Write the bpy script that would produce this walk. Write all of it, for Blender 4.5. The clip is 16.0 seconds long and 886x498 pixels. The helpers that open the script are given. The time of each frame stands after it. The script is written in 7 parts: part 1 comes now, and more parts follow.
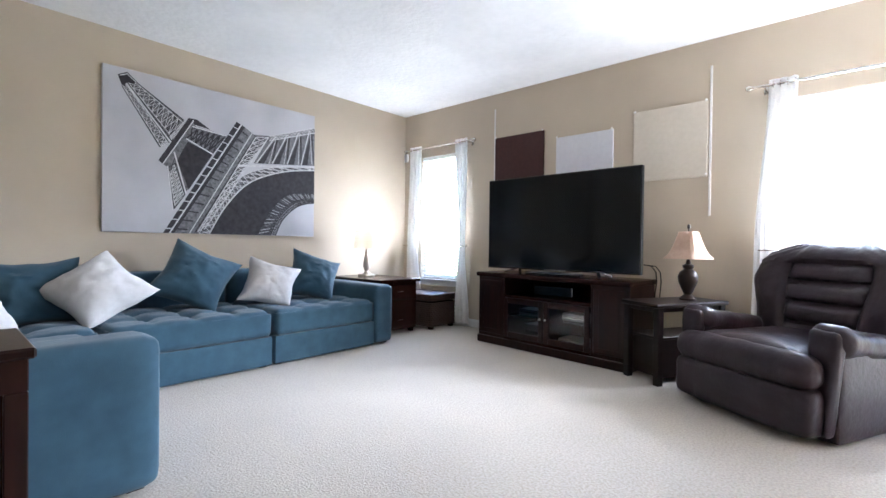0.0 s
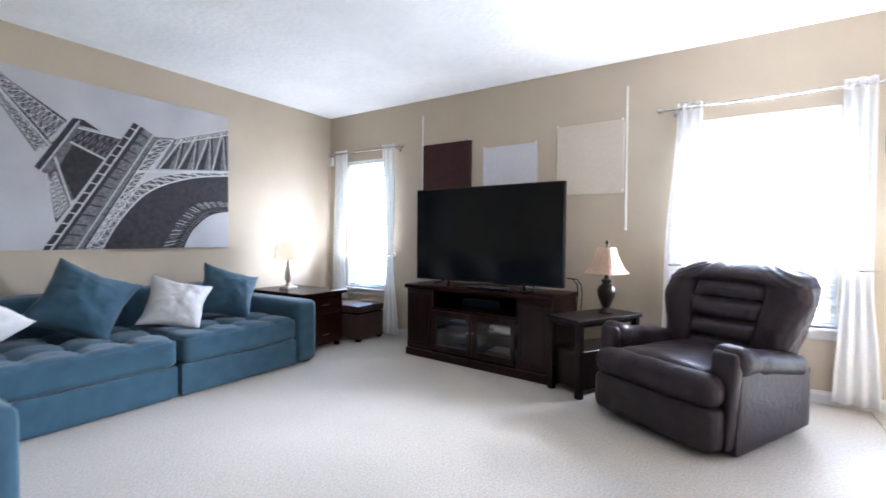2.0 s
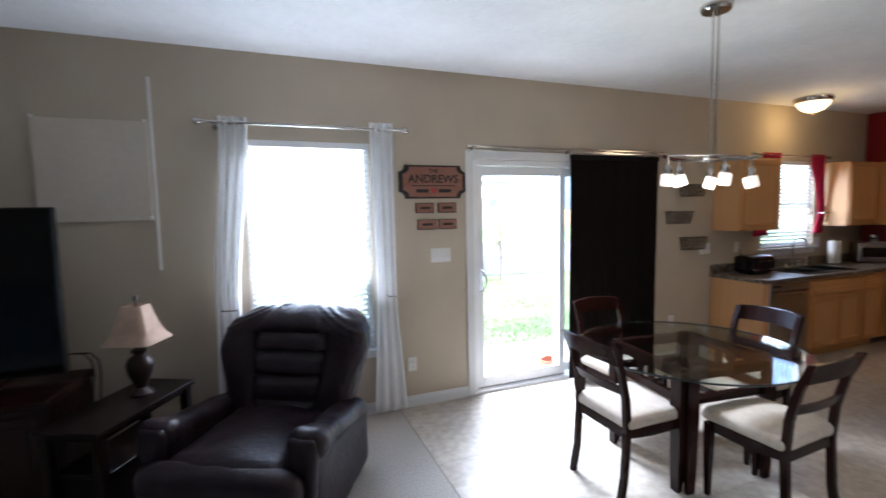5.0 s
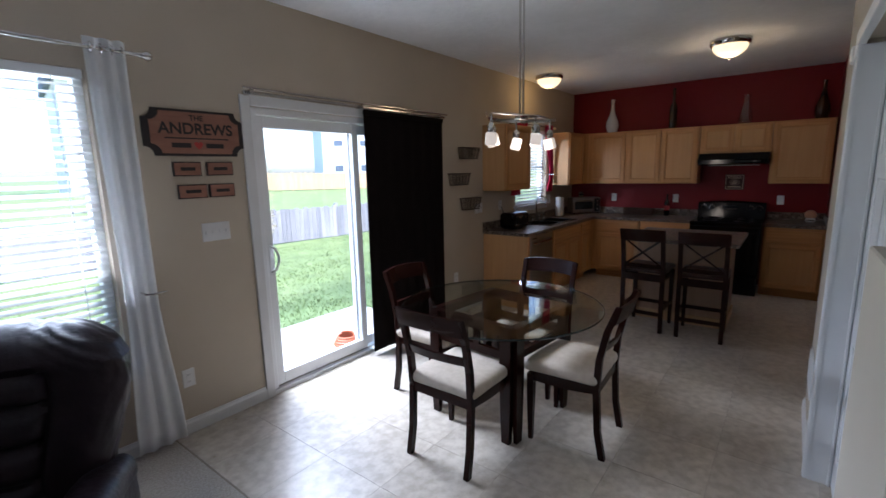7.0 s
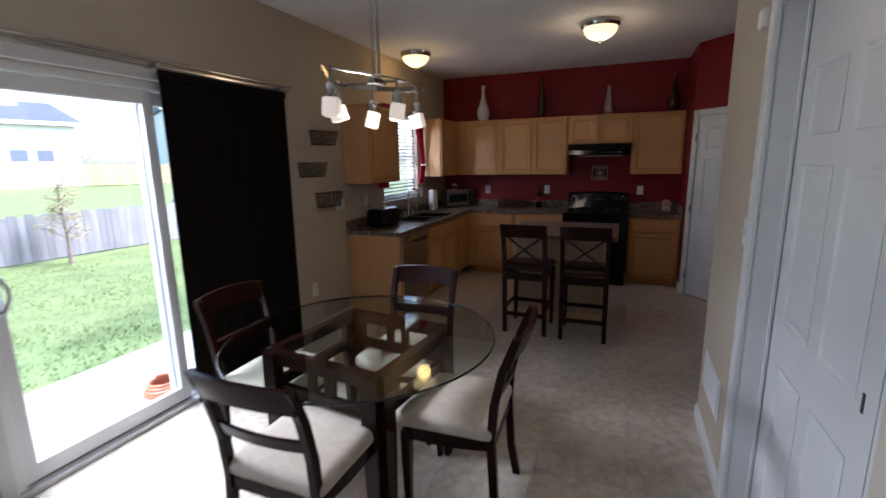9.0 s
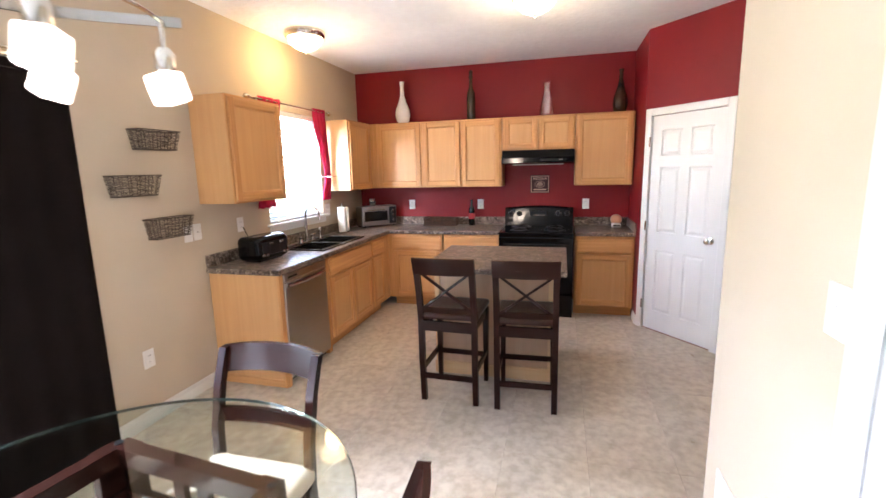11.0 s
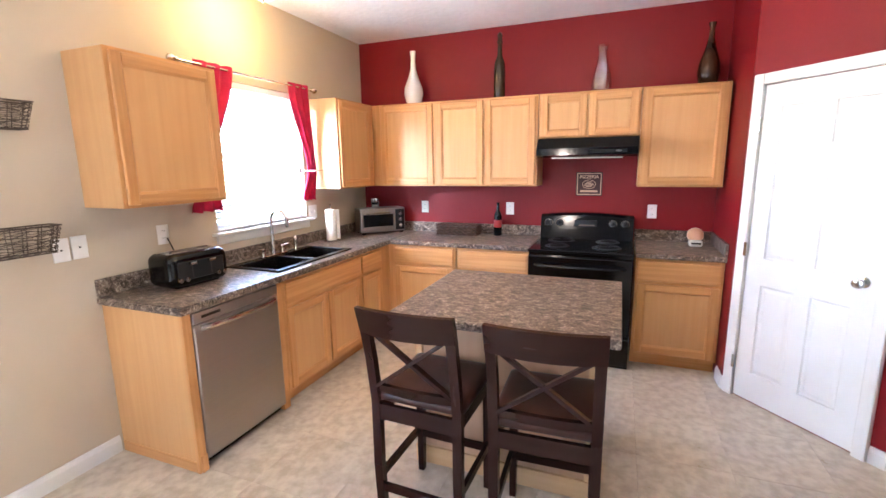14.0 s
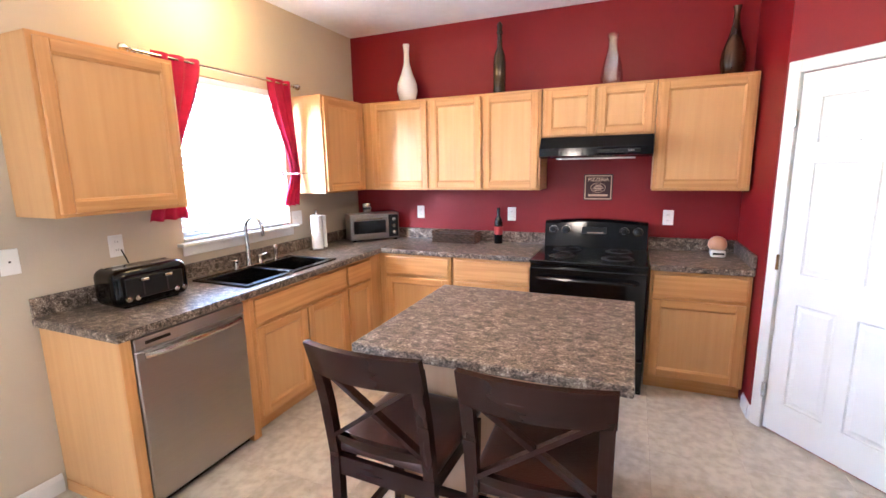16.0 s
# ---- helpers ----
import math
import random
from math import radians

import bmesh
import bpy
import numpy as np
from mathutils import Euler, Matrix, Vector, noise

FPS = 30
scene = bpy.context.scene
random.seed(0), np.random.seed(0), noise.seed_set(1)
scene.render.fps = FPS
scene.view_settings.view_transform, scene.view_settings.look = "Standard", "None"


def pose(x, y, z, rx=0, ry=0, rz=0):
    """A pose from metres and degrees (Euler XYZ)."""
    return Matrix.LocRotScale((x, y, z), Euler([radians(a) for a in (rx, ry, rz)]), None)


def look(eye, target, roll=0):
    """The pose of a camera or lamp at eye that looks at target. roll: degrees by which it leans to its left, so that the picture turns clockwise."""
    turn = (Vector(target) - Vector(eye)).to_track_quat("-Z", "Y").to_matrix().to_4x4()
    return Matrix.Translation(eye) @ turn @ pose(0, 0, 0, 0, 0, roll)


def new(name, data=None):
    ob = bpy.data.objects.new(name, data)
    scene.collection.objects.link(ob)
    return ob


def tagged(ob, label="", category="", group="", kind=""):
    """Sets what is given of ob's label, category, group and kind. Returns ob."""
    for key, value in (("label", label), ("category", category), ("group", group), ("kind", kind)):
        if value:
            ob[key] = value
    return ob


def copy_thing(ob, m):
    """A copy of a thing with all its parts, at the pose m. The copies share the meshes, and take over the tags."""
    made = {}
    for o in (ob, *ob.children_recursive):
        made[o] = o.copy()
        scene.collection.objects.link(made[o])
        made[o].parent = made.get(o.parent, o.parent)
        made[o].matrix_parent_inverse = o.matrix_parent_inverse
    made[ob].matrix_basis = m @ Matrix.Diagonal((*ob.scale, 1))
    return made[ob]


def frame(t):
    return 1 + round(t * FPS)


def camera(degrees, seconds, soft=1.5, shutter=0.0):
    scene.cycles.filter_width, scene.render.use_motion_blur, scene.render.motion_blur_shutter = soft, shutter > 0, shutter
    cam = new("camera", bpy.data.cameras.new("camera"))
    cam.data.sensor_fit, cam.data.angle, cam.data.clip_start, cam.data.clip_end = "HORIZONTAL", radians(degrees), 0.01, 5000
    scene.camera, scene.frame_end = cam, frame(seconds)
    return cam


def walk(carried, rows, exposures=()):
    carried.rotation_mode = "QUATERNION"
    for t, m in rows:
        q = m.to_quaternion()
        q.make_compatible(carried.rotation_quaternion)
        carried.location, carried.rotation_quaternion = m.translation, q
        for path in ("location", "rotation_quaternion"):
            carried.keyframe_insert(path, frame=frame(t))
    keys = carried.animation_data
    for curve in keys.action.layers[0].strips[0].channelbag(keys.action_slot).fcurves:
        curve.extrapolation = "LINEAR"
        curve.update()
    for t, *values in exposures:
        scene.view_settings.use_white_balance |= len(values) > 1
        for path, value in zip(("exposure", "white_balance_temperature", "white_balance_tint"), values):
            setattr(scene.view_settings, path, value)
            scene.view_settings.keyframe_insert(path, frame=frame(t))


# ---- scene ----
cam = camera(89.2, 16.0, shutter=0.5)
PATH = [
    (0, (1.012, 0.91, 1.011), (-0.312, 2.409, 0.993), 0.7),
    (0.5, (1.004, 0.904, 1.022), (-0.307, 2.414, 1.0), 0.4),
    (1, (1.008, 0.918, 1.039), (-0.278, 2.45, 1.01), 0.1),
    (1.5, (1.02, 0.988, 1.099), (-0.203, 2.569, 1.057), 0.3),
    (2, (0.99, 1.027, 1.206), (-0.097, 2.706, 1.158), 0.4),
    (2.5, (0.967, 1.086, 1.335), (0.074, 2.875, 1.271), 0.2),
    (3, (0.939, 1.182, 1.446), (0.291, 3.072, 1.347), -0.1),
    (3.5, (0.931, 1.344, 1.545), (0.58, 3.308, 1.398), -0.5),
    (4, (0.934, 1.502, 1.61), (0.905, 3.496, 1.454), -0.8),
    (4.5, (0.871, 1.651, 1.633), (1.232, 3.613, 1.489), -0.8),
    (5, (0.867, 1.771, 1.654), (1.586, 3.63, 1.487), -1.1),
    (5.2, (0.894, 1.828, 1.654), (1.734, 3.634, 1.474), -1.1),
    (7.3, (0.823, 2.442, 1.636), (2.426, 3.583, 1.276), -1.0),
    (7.5, (0.899, 2.476, 1.604), (2.524, 3.583, 1.238), -0.8),
    (8, (1.049, 2.549, 1.573), (2.731, 3.558, 1.183), -0.9),
    (8.5, (1.294, 2.626, 1.578), (3.045, 3.505, 1.179), -1.0),
    (9, (1.534, 2.683, 1.607), (3.353, 3.419, 1.219), -1.0),
    (9.5, (1.846, 2.75, 1.602), (3.721, 3.343, 1.235), -1.0),
    (10, (2.144, 2.764, 1.595), (4.05, 3.256, 1.238), -1.3),
    (12.5, (3.402, 2.748, 1.601), (5.284, 3.332, 1.26), -1.1),
    (13, (3.598, 2.747, 1.601), (5.466, 3.37, 1.253), -0.7),
    (13.5, (3.778, 2.748, 1.589), (5.629, 3.419, 1.238), -0.6),
    (14, (3.949, 2.751, 1.579), (5.777, 3.473, 1.213), -0.8),
    (14.5, (4.098, 2.741, 1.585), (5.919, 3.478, 1.212), -1.0),
    (15, (4.212, 2.742, 1.589), (6.033, 3.477, 1.212), -1.0),
    (15.5, (4.282, 2.748, 1.583), (6.095, 3.508, 1.215), -1.2),
    (16, (4.314, 2.752, 1.576), (6.126, 3.519, 1.22), -1.0),
]
walk(cam, [(t, look(eye, target, roll)) for t, eye, target, roll in PATH],
     [(0.0, 5.06, 5800, 15), (2.0, 4.96, 5700, 15), (3.0, 4.74, 5600, 14), (4.0, 4.12, 5600, 14), (5.0, 3.08, 5500, 14), (7.3, 2.1, 5500, 16), (9.0, 2.16, 5700, 17), (9.6, 3.2, 5900, 16), (10.2, 4.22, 5900, 17), (12.3, 5.16, 5600, 17), (14.0, 5.36, 5500, 16), (16.0, 5.38, 5500, 16)])

# ---- light ----
world = bpy.data.worlds.new("sky")
scene.world = world
world.use_nodes = True
wn = world.node_tree.nodes
sky = wn.new("ShaderNodeTexSky")
sky.sky_type, sky.sun_disc = "NISHITA", False
sky.sun_elevation, sky.sun_rotation = radians(46), radians(159)
sky.air_density, sky.dust_density = 1.0, 2.0
wn["Background"].inputs[1].default_value = 0.15
world.node_tree.links.new(sky.outputs[0], wn["Background"].inputs[0])

sun_data = bpy.data.lights.new("sun", "SUN")
sun_data.energy, sun_data.angle, sun_data.color = 2.2, radians(14), (1.0, 0.96, 0.9)
sun = new("sun", sun_data)
sun.matrix_world = look((0, 0, 20), (-3.0, 8.0, 11.0))


def window_light(x0, x1, z0, z1, y, watts):
    """Daylight standing in an opening of the north wall."""
    d = bpy.data.lights.new("daylight", "AREA")
    d.shape, d.size, d.size_y, d.energy, d.color = "RECTANGLE", x1 - x0, z1 - z0, watts, (0.93, 0.97, 1.0)
    ob = new("daylight", d)
    ob.matrix_world = look(((x0 + x1) / 2, y, (z0 + z1) / 2), ((x0 + x1) / 2, y - 1, (z0 + z1) / 2 + 0.8))
    return ob


def lamp_light(x, y, z, watts, colour=(1.0, 0.66, 0.28), radius=0.05):
    d = bpy.data.lights.new("bulb", "POINT")
    d.energy, d.color, d.shadow_soft_size = watts, colour, radius
    ob = new("bulb", d)
    ob.location = (x, y, z)
    return ob


window_light(-3.24, -2.60, 0.60, 2.16, 5.58, 4.0)
window_light(0.78, 1.58, 0.60, 2.16, 5.58, 11)
window_light(6.31, 7.15, 1.20, 2.14, 5.58, 2.8)
# unseen area lamp added outside, high up, to boost skylight through the sliding door
d = bpy.data.lights.new("daylight", "AREA")
d.shape, d.size, d.size_y, d.energy, d.color = "RECTANGLE", 1.9, 1.5, 125, (0.93, 0.97, 1.0)
new("daylight", d).matrix_world = look((3.0, 6.75, 2.95), (3.05, 4.0, 0.2))
lamp_light(6.46, 4.97, 2.58, 0.62, (1.0, 0.62, 0.20), radius=0.09)
lamp_light(6.14, 2.97, 2.58, 0.95, (1.0, 0.72, 0.40), radius=0.09)
lamp_light(-3.26, 4.36, 1.06, 0.008, radius=0.03)
lamp_light(3.31, 3.71, 1.70, 1.3, (1.0, 0.80, 0.58), radius=0.08)


# ---- materials ----
def material(name):
    m = bpy.data.materials.new(name)
    m.use_nodes = True
    return m, m.node_tree.nodes, m.node_tree.links, m.node_tree.nodes["Principled BSDF"]


def surface(name, a, b=None, scale=6.0, rough=0.6, metal=0.0, bump=0.0, bump_scale=80.0, stretch=(1, 1, 1), detail=4.0,
            low=0.3, high=0.7, rough_vary=0.0, coat=0.0, random_shift=False, sheen=0.0, translucent=0.0, emit=None, emit_strength=0.0, spread=0.0, spec=0.5):
    """Paint, wood, cloth or metal: two tones mixed by a stretched noise, with relief, uneven gloss and a wide slow stain."""
    m, n, l, p = material(name)
    b = b or tuple(0.86 * c for c in a)
    co = n.new("ShaderNodeTexCoord")
    mp = n.new("ShaderNodeMapping")
    mp.inputs["Scale"].default_value = stretch
    l.new(co.outputs["Object"], mp.inputs["Vector"])
    if random_shift:
        info, sc = n.new("ShaderNodeObjectInfo"), n.new("ShaderNodeVectorMath")
        sc.operation = "SCALE"
        sc.inputs[0].default_value = (17.0, 31.0, 23.0)
        l.new(info.outputs["Random"], sc.inputs["Scale"])
        l.new(sc.outputs[0], mp.inputs["Location"])
    tx = n.new("ShaderNodeTexNoise")
    tx.inputs["Scale"].default_value, tx.inputs["Detail"].default_value = scale, detail
    l.new(mp.outputs[0], tx.inputs["Vector"])
    ramp = n.new("ShaderNodeValToRGB")
    ramp.color_ramp.elements[0].position, ramp.color_ramp.elements[1].position = low, high
    ramp.color_ramp.elements[0].color, ramp.color_ramp.elements[1].color = (*b, 1), (*a, 1)
    l.new(tx.outputs["Fac"], ramp.inputs[0])
    wide = n.new("ShaderNodeTexNoise")
    wide.inputs["Scale"].default_value, wide.inputs["Detail"].default_value = 1.3, 2.0
    l.new(co.outputs["Object"], wide.inputs["Vector"])
    fac = n.new("ShaderNodeMapRange")
    fac.inputs["From Min"].default_value, fac.inputs["From Max"].default_value = 0.3, 0.7
    fac.inputs["To Min"].default_value, fac.inputs["To Max"].default_value = 0.93, 1.05
    l.new(wide.outputs["Fac"], fac.inputs["Value"])
    mul = n.new("ShaderNodeVectorMath")
    mul.operation = "SCALE"
    l.new(ramp.outputs[0], mul.inputs[0])
    l.new(fac.outputs[0], mul.inputs["Scale"])
    out = mul.outputs[0]
    if spread:
        info = n.new("ShaderNodeObjectInfo")
        r2 = n.new("ShaderNodeMapRange")
        r2.inputs["To Min"].default_value, r2.inputs["To Max"].default_value = 1 - spread, 1 + spread
        l.new(info.outputs["Random"], r2.inputs["Value"])
        m2 = n.new("ShaderNodeVectorMath")
        m2.operation = "SCALE"
        l.new(out, m2.inputs[0])
        l.new(r2.outputs[0], m2.inputs["Scale"])
        out = m2.outputs[0]
    l.new(out, p.inputs["Base Color"])
    p.inputs["Roughness"].default_value, p.inputs["Metallic"].default_value = rough, metal
    p.inputs["Coat Weight"].default_value = coat
    p.inputs["Specular IOR Level"].default_value = spec
    p.inputs["Sheen Weight"].default_value = sheen
    if rough_vary:
        rr = n.new("ShaderNodeMapRange")
        rr.inputs["To Min"].default_value, rr.inputs["To Max"].default_value = max(0.02, rough - rough_vary), rough + rough_vary
        l.new(tx.outputs["Fac"], rr.inputs["Value"])
        l.new(rr.outputs[0], p.inputs["Roughness"])
    if bump:
        bn, bm_ = n.new("ShaderNodeTexNoise"), n.new("ShaderNodeBump")
        bn.inputs["Scale"].default_value, bn.inputs["Detail"].default_value = bump_scale, 3.0
        bm_.inputs["Strength"].default_value, bm_.inputs["Distance"].default_value = bump, 0.01
        l.new(mp.outputs[0] if stretch != (1, 1, 1) else co.outputs["Object"], bn.inputs["Vector"])
        l.new(bn.outputs["Fac"], bm_.inputs["Height"])
        l.new(bm_.outputs[0], p.inputs["Normal"])
    if emit:
        p.inputs["Emission Color"].default_value = (*emit, 1)
        p.inputs["Emission Strength"].default_value = emit_strength
    if translucent:
        tr, mix = n.new("ShaderNodeBsdfTranslucent"), n.new("ShaderNodeMixShader")
        l.new(out, tr.inputs["Color"])
        mix.inputs[0].default_value = translucent
        l.new(p.outputs[0], mix.inputs[1])
        l.new(tr.outputs[0], mix.inputs[2])
        l.new(mix.outputs[0], n["Material Output"].inputs["Surface"])
    return m


def glass(name, tint=(1, 1, 1), rough=0.0, low=0.03):
    """A thin pane: clear, with gloss that grows at a slant."""
    m, n, l, p = material(name)
    tp, gl, mx, lw = n.new("ShaderNodeBsdfTransparent"), n.new("ShaderNodeBsdfGlossy"), n.new("ShaderNodeMixShader"), n.new("ShaderNodeLayerWeight")
    pw, mr = n.new("ShaderNodeMath"), n.new("ShaderNodeMapRange")
    pw.operation = "POWER"
    pw.inputs[1].default_value = 4.0
    mr.inputs["To Min"].default_value, mr.inputs["To Max"].default_value = low, 0.85
    tp.inputs["Color"].default_value = (*tint, 1)
    gl.inputs["Roughness"].default_value = rough
    l.new(lw.outputs["Facing"], pw.inputs[0])
    l.new(pw.outputs[0], mr.inputs["Value"])
    l.new(mr.outputs[0], mx.inputs[0])
    l.new(tp.outputs[0], mx.inputs[1])
    l.new(gl.outputs[0], mx.inputs[2])
    l.new(mx.outputs[0], n["Material Output"].inputs["Surface"])
    return m


def oak(name, along):
    """Honey oak: long streaks of grain and fine open pores along one axis."""
    s = [44.0, 44.0, 44.0]
    s[along] = 1.5
    return surface(name, (0.585, 0.305, 0.110), (0.49, 0.235, 0.076), scale=1.0, stretch=tuple(s), detail=8.0, low=0.38, high=0.62,
                   rough=0.46, rough_vary=0.08, bump=0.10, bump_scale=3.0, coat=0.0, random_shift=True, spread=0.05)


def espresso(name, along):
    s = [22.0, 22.0, 22.0]
    s[along] = 1.5
    return surface(name, (0.019, 0.0055, 0.0039), (0.014, 0.0041, 0.0030), scale=1.0, stretch=tuple(s), detail=6.0, rough=0.24, rough_vary=0.08,
                   spec=0.16, random_shift=True)


WALL = surface("beige_wall_paint", (0.51, 0.435, 0.335), (0.495, 0.42, 0.32), scale=3.0, rough=0.75, bump=0.10, bump_scale=180.0)
CREAM = surface("cream_wall_paint", (0.60, 0.54, 0.44), (0.585, 0.525, 0.425), scale=3.0, rough=0.7, bump=0.10, bump_scale=180.0)
RED = surface("deep_red_paint", (0.195, 0.0052, 0.0088), (0.18, 0.0047, 0.0080), scale=3.0, spec=0.28, rough=0.48, bump=0.10, bump_scale=160.0)
CEIL = surface("white_ceiling_paint", (0.86, 0.86, 0.85), (0.82, 0.82, 0.81), scale=14.0, rough=0.85, bump=0.5, bump_scale=22.0)
TRIM = surface("white_trim_paint", (0.71, 0.71, 0.705), (0.68, 0.68, 0.675), scale=5.0, rough=0.38, bump=0.03, bump_scale=60.0)
VINYL = surface("white_vinyl_frame", (0.82, 0.83, 0.84), (0.79, 0.80, 0.81), scale=5.0, rough=0.35)
CARPET = surface("cream_carpet", (0.485, 0.443, 0.385), (0.36, 0.325, 0.275), scale=85.0, low=0.36, high=0.61, rough=0.95, bump=0.6, bump_scale=105.0, detail=3.0, sheen=0.2)
TILE = surface("mottled_vinyl_tile", (0.565, 0.505, 0.422), (0.42, 0.363, 0.289), low=0.36, high=0.64, scale=17.0, detail=12.0, rough=0.32, rough_vary=0.10, bump=0.05, bump_scale=60.0, random_shift=True, spread=0.04)
GROUT = surface("tile_joint", (0.30, 0.255, 0.20), rough=0.8)
OAK_Z, OAK_X, OAK_Y = oak("oak_upright", 2), oak("oak_along", 0), oak("oak_across", 1)
OAK_PANEL = surface("oak_veneer_panel", (0.60, 0.338, 0.138), (0.545, 0.292, 0.110), scale=1.0, stretch=(30.0, 30.0, 1.3), detail=9.0, rough=0.46, bump=0.05, bump_scale=4.0, random_shift=True, spread=0.04)
PINE = surface("pale_raw_wood", (0.62, 0.42, 0.23), (0.54, 0.34, 0.17), scale=1.0, stretch=(20, 1.5, 20), rough=0.55, random_shift=True)
ISLAND = surface("tan_veneer_panel", (0.50, 0.32, 0.20), (0.42, 0.26, 0.155), scale=1.0, stretch=(14, 14, 1.2), rough=0.45, random_shift=True)
DARK_X, DARK_Y, DARK_Z = espresso("espresso_wood_along", 0), espresso("espresso_wood_across", 1), espresso("espresso_wood_upright", 2)
CHERRY = surface("dark_cherry_wood", (0.022, 0.0056, 0.0038), (0.009, 0.0028, 0.0022), scale=1.0, stretch=(20, 20, 1.6), detail=6.0, rough=0.30, bump=0.05, bump_scale=3.0, spec=0.2, random_shift=True)
DARK_SEAT = surface("brown_leather_seat", (0.038, 0.0105, 0.0068), (0.018, 0.0053, 0.0038), scale=9.0, spec=0.3, rough=0.30, bump=0.15, bump_scale=140.0)


def granite(name):
    """Granite-look laminate: drifting dark veins, tan flecks and pale grains on brown."""
    m, n, l, p = material(name)
    co, mp = n.new("ShaderNodeTexCoord"), n.new("ShaderNodeMapping")
    mp.inputs["Scale"].default_value = (1.35, 0.85, 1.2)
    l.new(co.outputs["Object"], mp.inputs["Vector"])
    tones = []
    for scale, detail, rough, bend in ((24.0, 9.0, 0.76, 0.9), (120.0, 4.0, 0.65, 0.4)):
        tx = n.new("ShaderNodeTexNoise")
        tx.inputs["Scale"].default_value, tx.inputs["Detail"].default_value = scale, detail
        tx.inputs["Roughness"].default_value, tx.inputs["Distortion"].default_value = rough, bend
        l.new(mp.outputs[0], tx.inputs["Vector"])
        tones.append(tx)
    mx = n.new("ShaderNodeMix")
    mx.inputs["Factor"].default_value = 0.36
    l.new(tones[0].outputs["Fac"], mx.inputs["A"])
    l.new(tones[1].outputs["Fac"], mx.inputs["B"])
    ramp = n.new("ShaderNodeValToRGB")
    e = ramp.color_ramp.elements
    e[0].position, e[0].color = 0.40, (0.014, 0.011, 0.009, 1)
    e[1].position, e[1].color = 0.61, (0.52, 0.46, 0.39, 1)
    for pos, c in ((0.46, (0.062, 0.044, 0.034, 1)), (0.505, (0.150, 0.112, 0.086, 1)), (0.56, (0.27, 0.215, 0.17, 1))):
        k = e.new(pos)
        k.color = c
    l.new(mx.outputs["Result"], ramp.inputs[0])
    l.new(ramp.outputs[0], p.inputs["Base Color"])
    rr = n.new("ShaderNodeMapRange")
    rr.inputs["To Min"].default_value, rr.inputs["To Max"].default_value = 0.28, 0.46
    l.new(tones[1].outputs["Fac"], rr.inputs["Value"])
    l.new(rr.outputs[0], p.inputs["Roughness"])
    p.inputs["Specular IOR Level"].default_value = 0.3
    return m


COUNTER = granite("granite_laminate")
TEAL = surface("teal_velvet", (0.040, 0.094, 0.136), (0.026, 0.066, 0.100), scale=9.0, rough=0.85, bump=0.14, bump_scale=240.0, sheen=0.16, spec=0.3)
WHITE_CLOTH = surface("white_plush", (0.65, 0.64, 0.64), (0.57, 0.56, 0.56), scale=20.0, rough=0.95, bump=0.5, bump_scale=150.0, sheen=0.3)
LEATHER = surface("dark_plum_leather", (0.027, 0.0160, 0.0225), (0.015, 0.0098, 0.0135), scale=10.0, spec=0.3, rough=0.40, rough_vary=0.1, bump=0.30, bump_scale=34.0, detail=6.0)
SHEER = surface("white_sheer_cloth", (0.88, 0.88, 0.87), (0.85, 0.85, 0.84), scale=30.0, rough=0.9, bump=0.15, bump_scale=300.0, translucent=0.32)
RED_CLOTH = surface("red_sheer_cloth", (0.52, 0.010, 0.070), (0.40, 0.007, 0.05), scale=12.0, rough=0.85, bump=0.2, bump_scale=300.0, translucent=0.4)
BLACKOUT = surface("dark_brown_drape", (0.0075, 0.0048, 0.0045), (0.005, 0.0034, 0.0032), scale=14.0, rough=0.9, bump=0.2, bump_scale=200.0, spec=0.1)
SEAT_CLOTH = surface("cream_seat_cloth", (0.58, 0.50, 0.41), (0.50, 0.42, 0.33), scale=30.0, rough=0.9, bump=0.3, bump_scale=220.0)
BLACK_GLOSS = surface("black_enamel", (0.0035, 0.0035, 0.004), rough=0.10, spec=0.28)
BLACK_MATT = surface("black_plastic", (0.007, 0.007, 0.0075), rough=0.38, bump=0.05, spec=0.25)
SCREEN = surface("tv_screen", (0.004, 0.005, 0.007), rough=0.12, spec=0.3)
STEEL = surface("brushed_steel", (0.40, 0.36, 0.33), (0.375, 0.338, 0.31), scale=1.0, stretch=(2, 2, 500), rough=0.28, metal=1.0, bump=0.02, bump_scale=3.0)
CHROME = surface("polished_nickel", (0.62, 0.60, 0.57), rough=0.18, metal=1.0)
BRONZE = surface("dark_bronze", (0.026, 0.014, 0.010), (0.012, 0.007, 0.006), scale=14.0, rough=0.32, metal=0.2)
WIRE = surface("dark_wire", (0.095, 0.072, 0.055), rough=0.5, metal=0.3)
BASKET = surface("brown_wicker", (0.12, 0.066, 0.042), (0.035, 0.02, 0.013), scale=40.0, rough=0.6, bump=0.4, bump_scale=120.0)
WICKER = surface("dark_wicker", (0.085, 0.045, 0.030), (0.030, 0.016, 0.011), scale=40.0, rough=0.55, bump=0.4, bump_scale=120.0)
SHADE = surface("tan_lamp_shade", (0.56, 0.40, 0.30), (0.50, 0.35, 0.26), scale=30.0, rough=0.9, bump=0.2, bump_scale=200.0, translucent=0.25)
SHADE_LIT = surface("lit_lamp_shade", (0.80, 0.72, 0.58), rough=0.9, translucent=0.3, emit=(1.0, 0.86, 0.66), emit_strength=0.024)
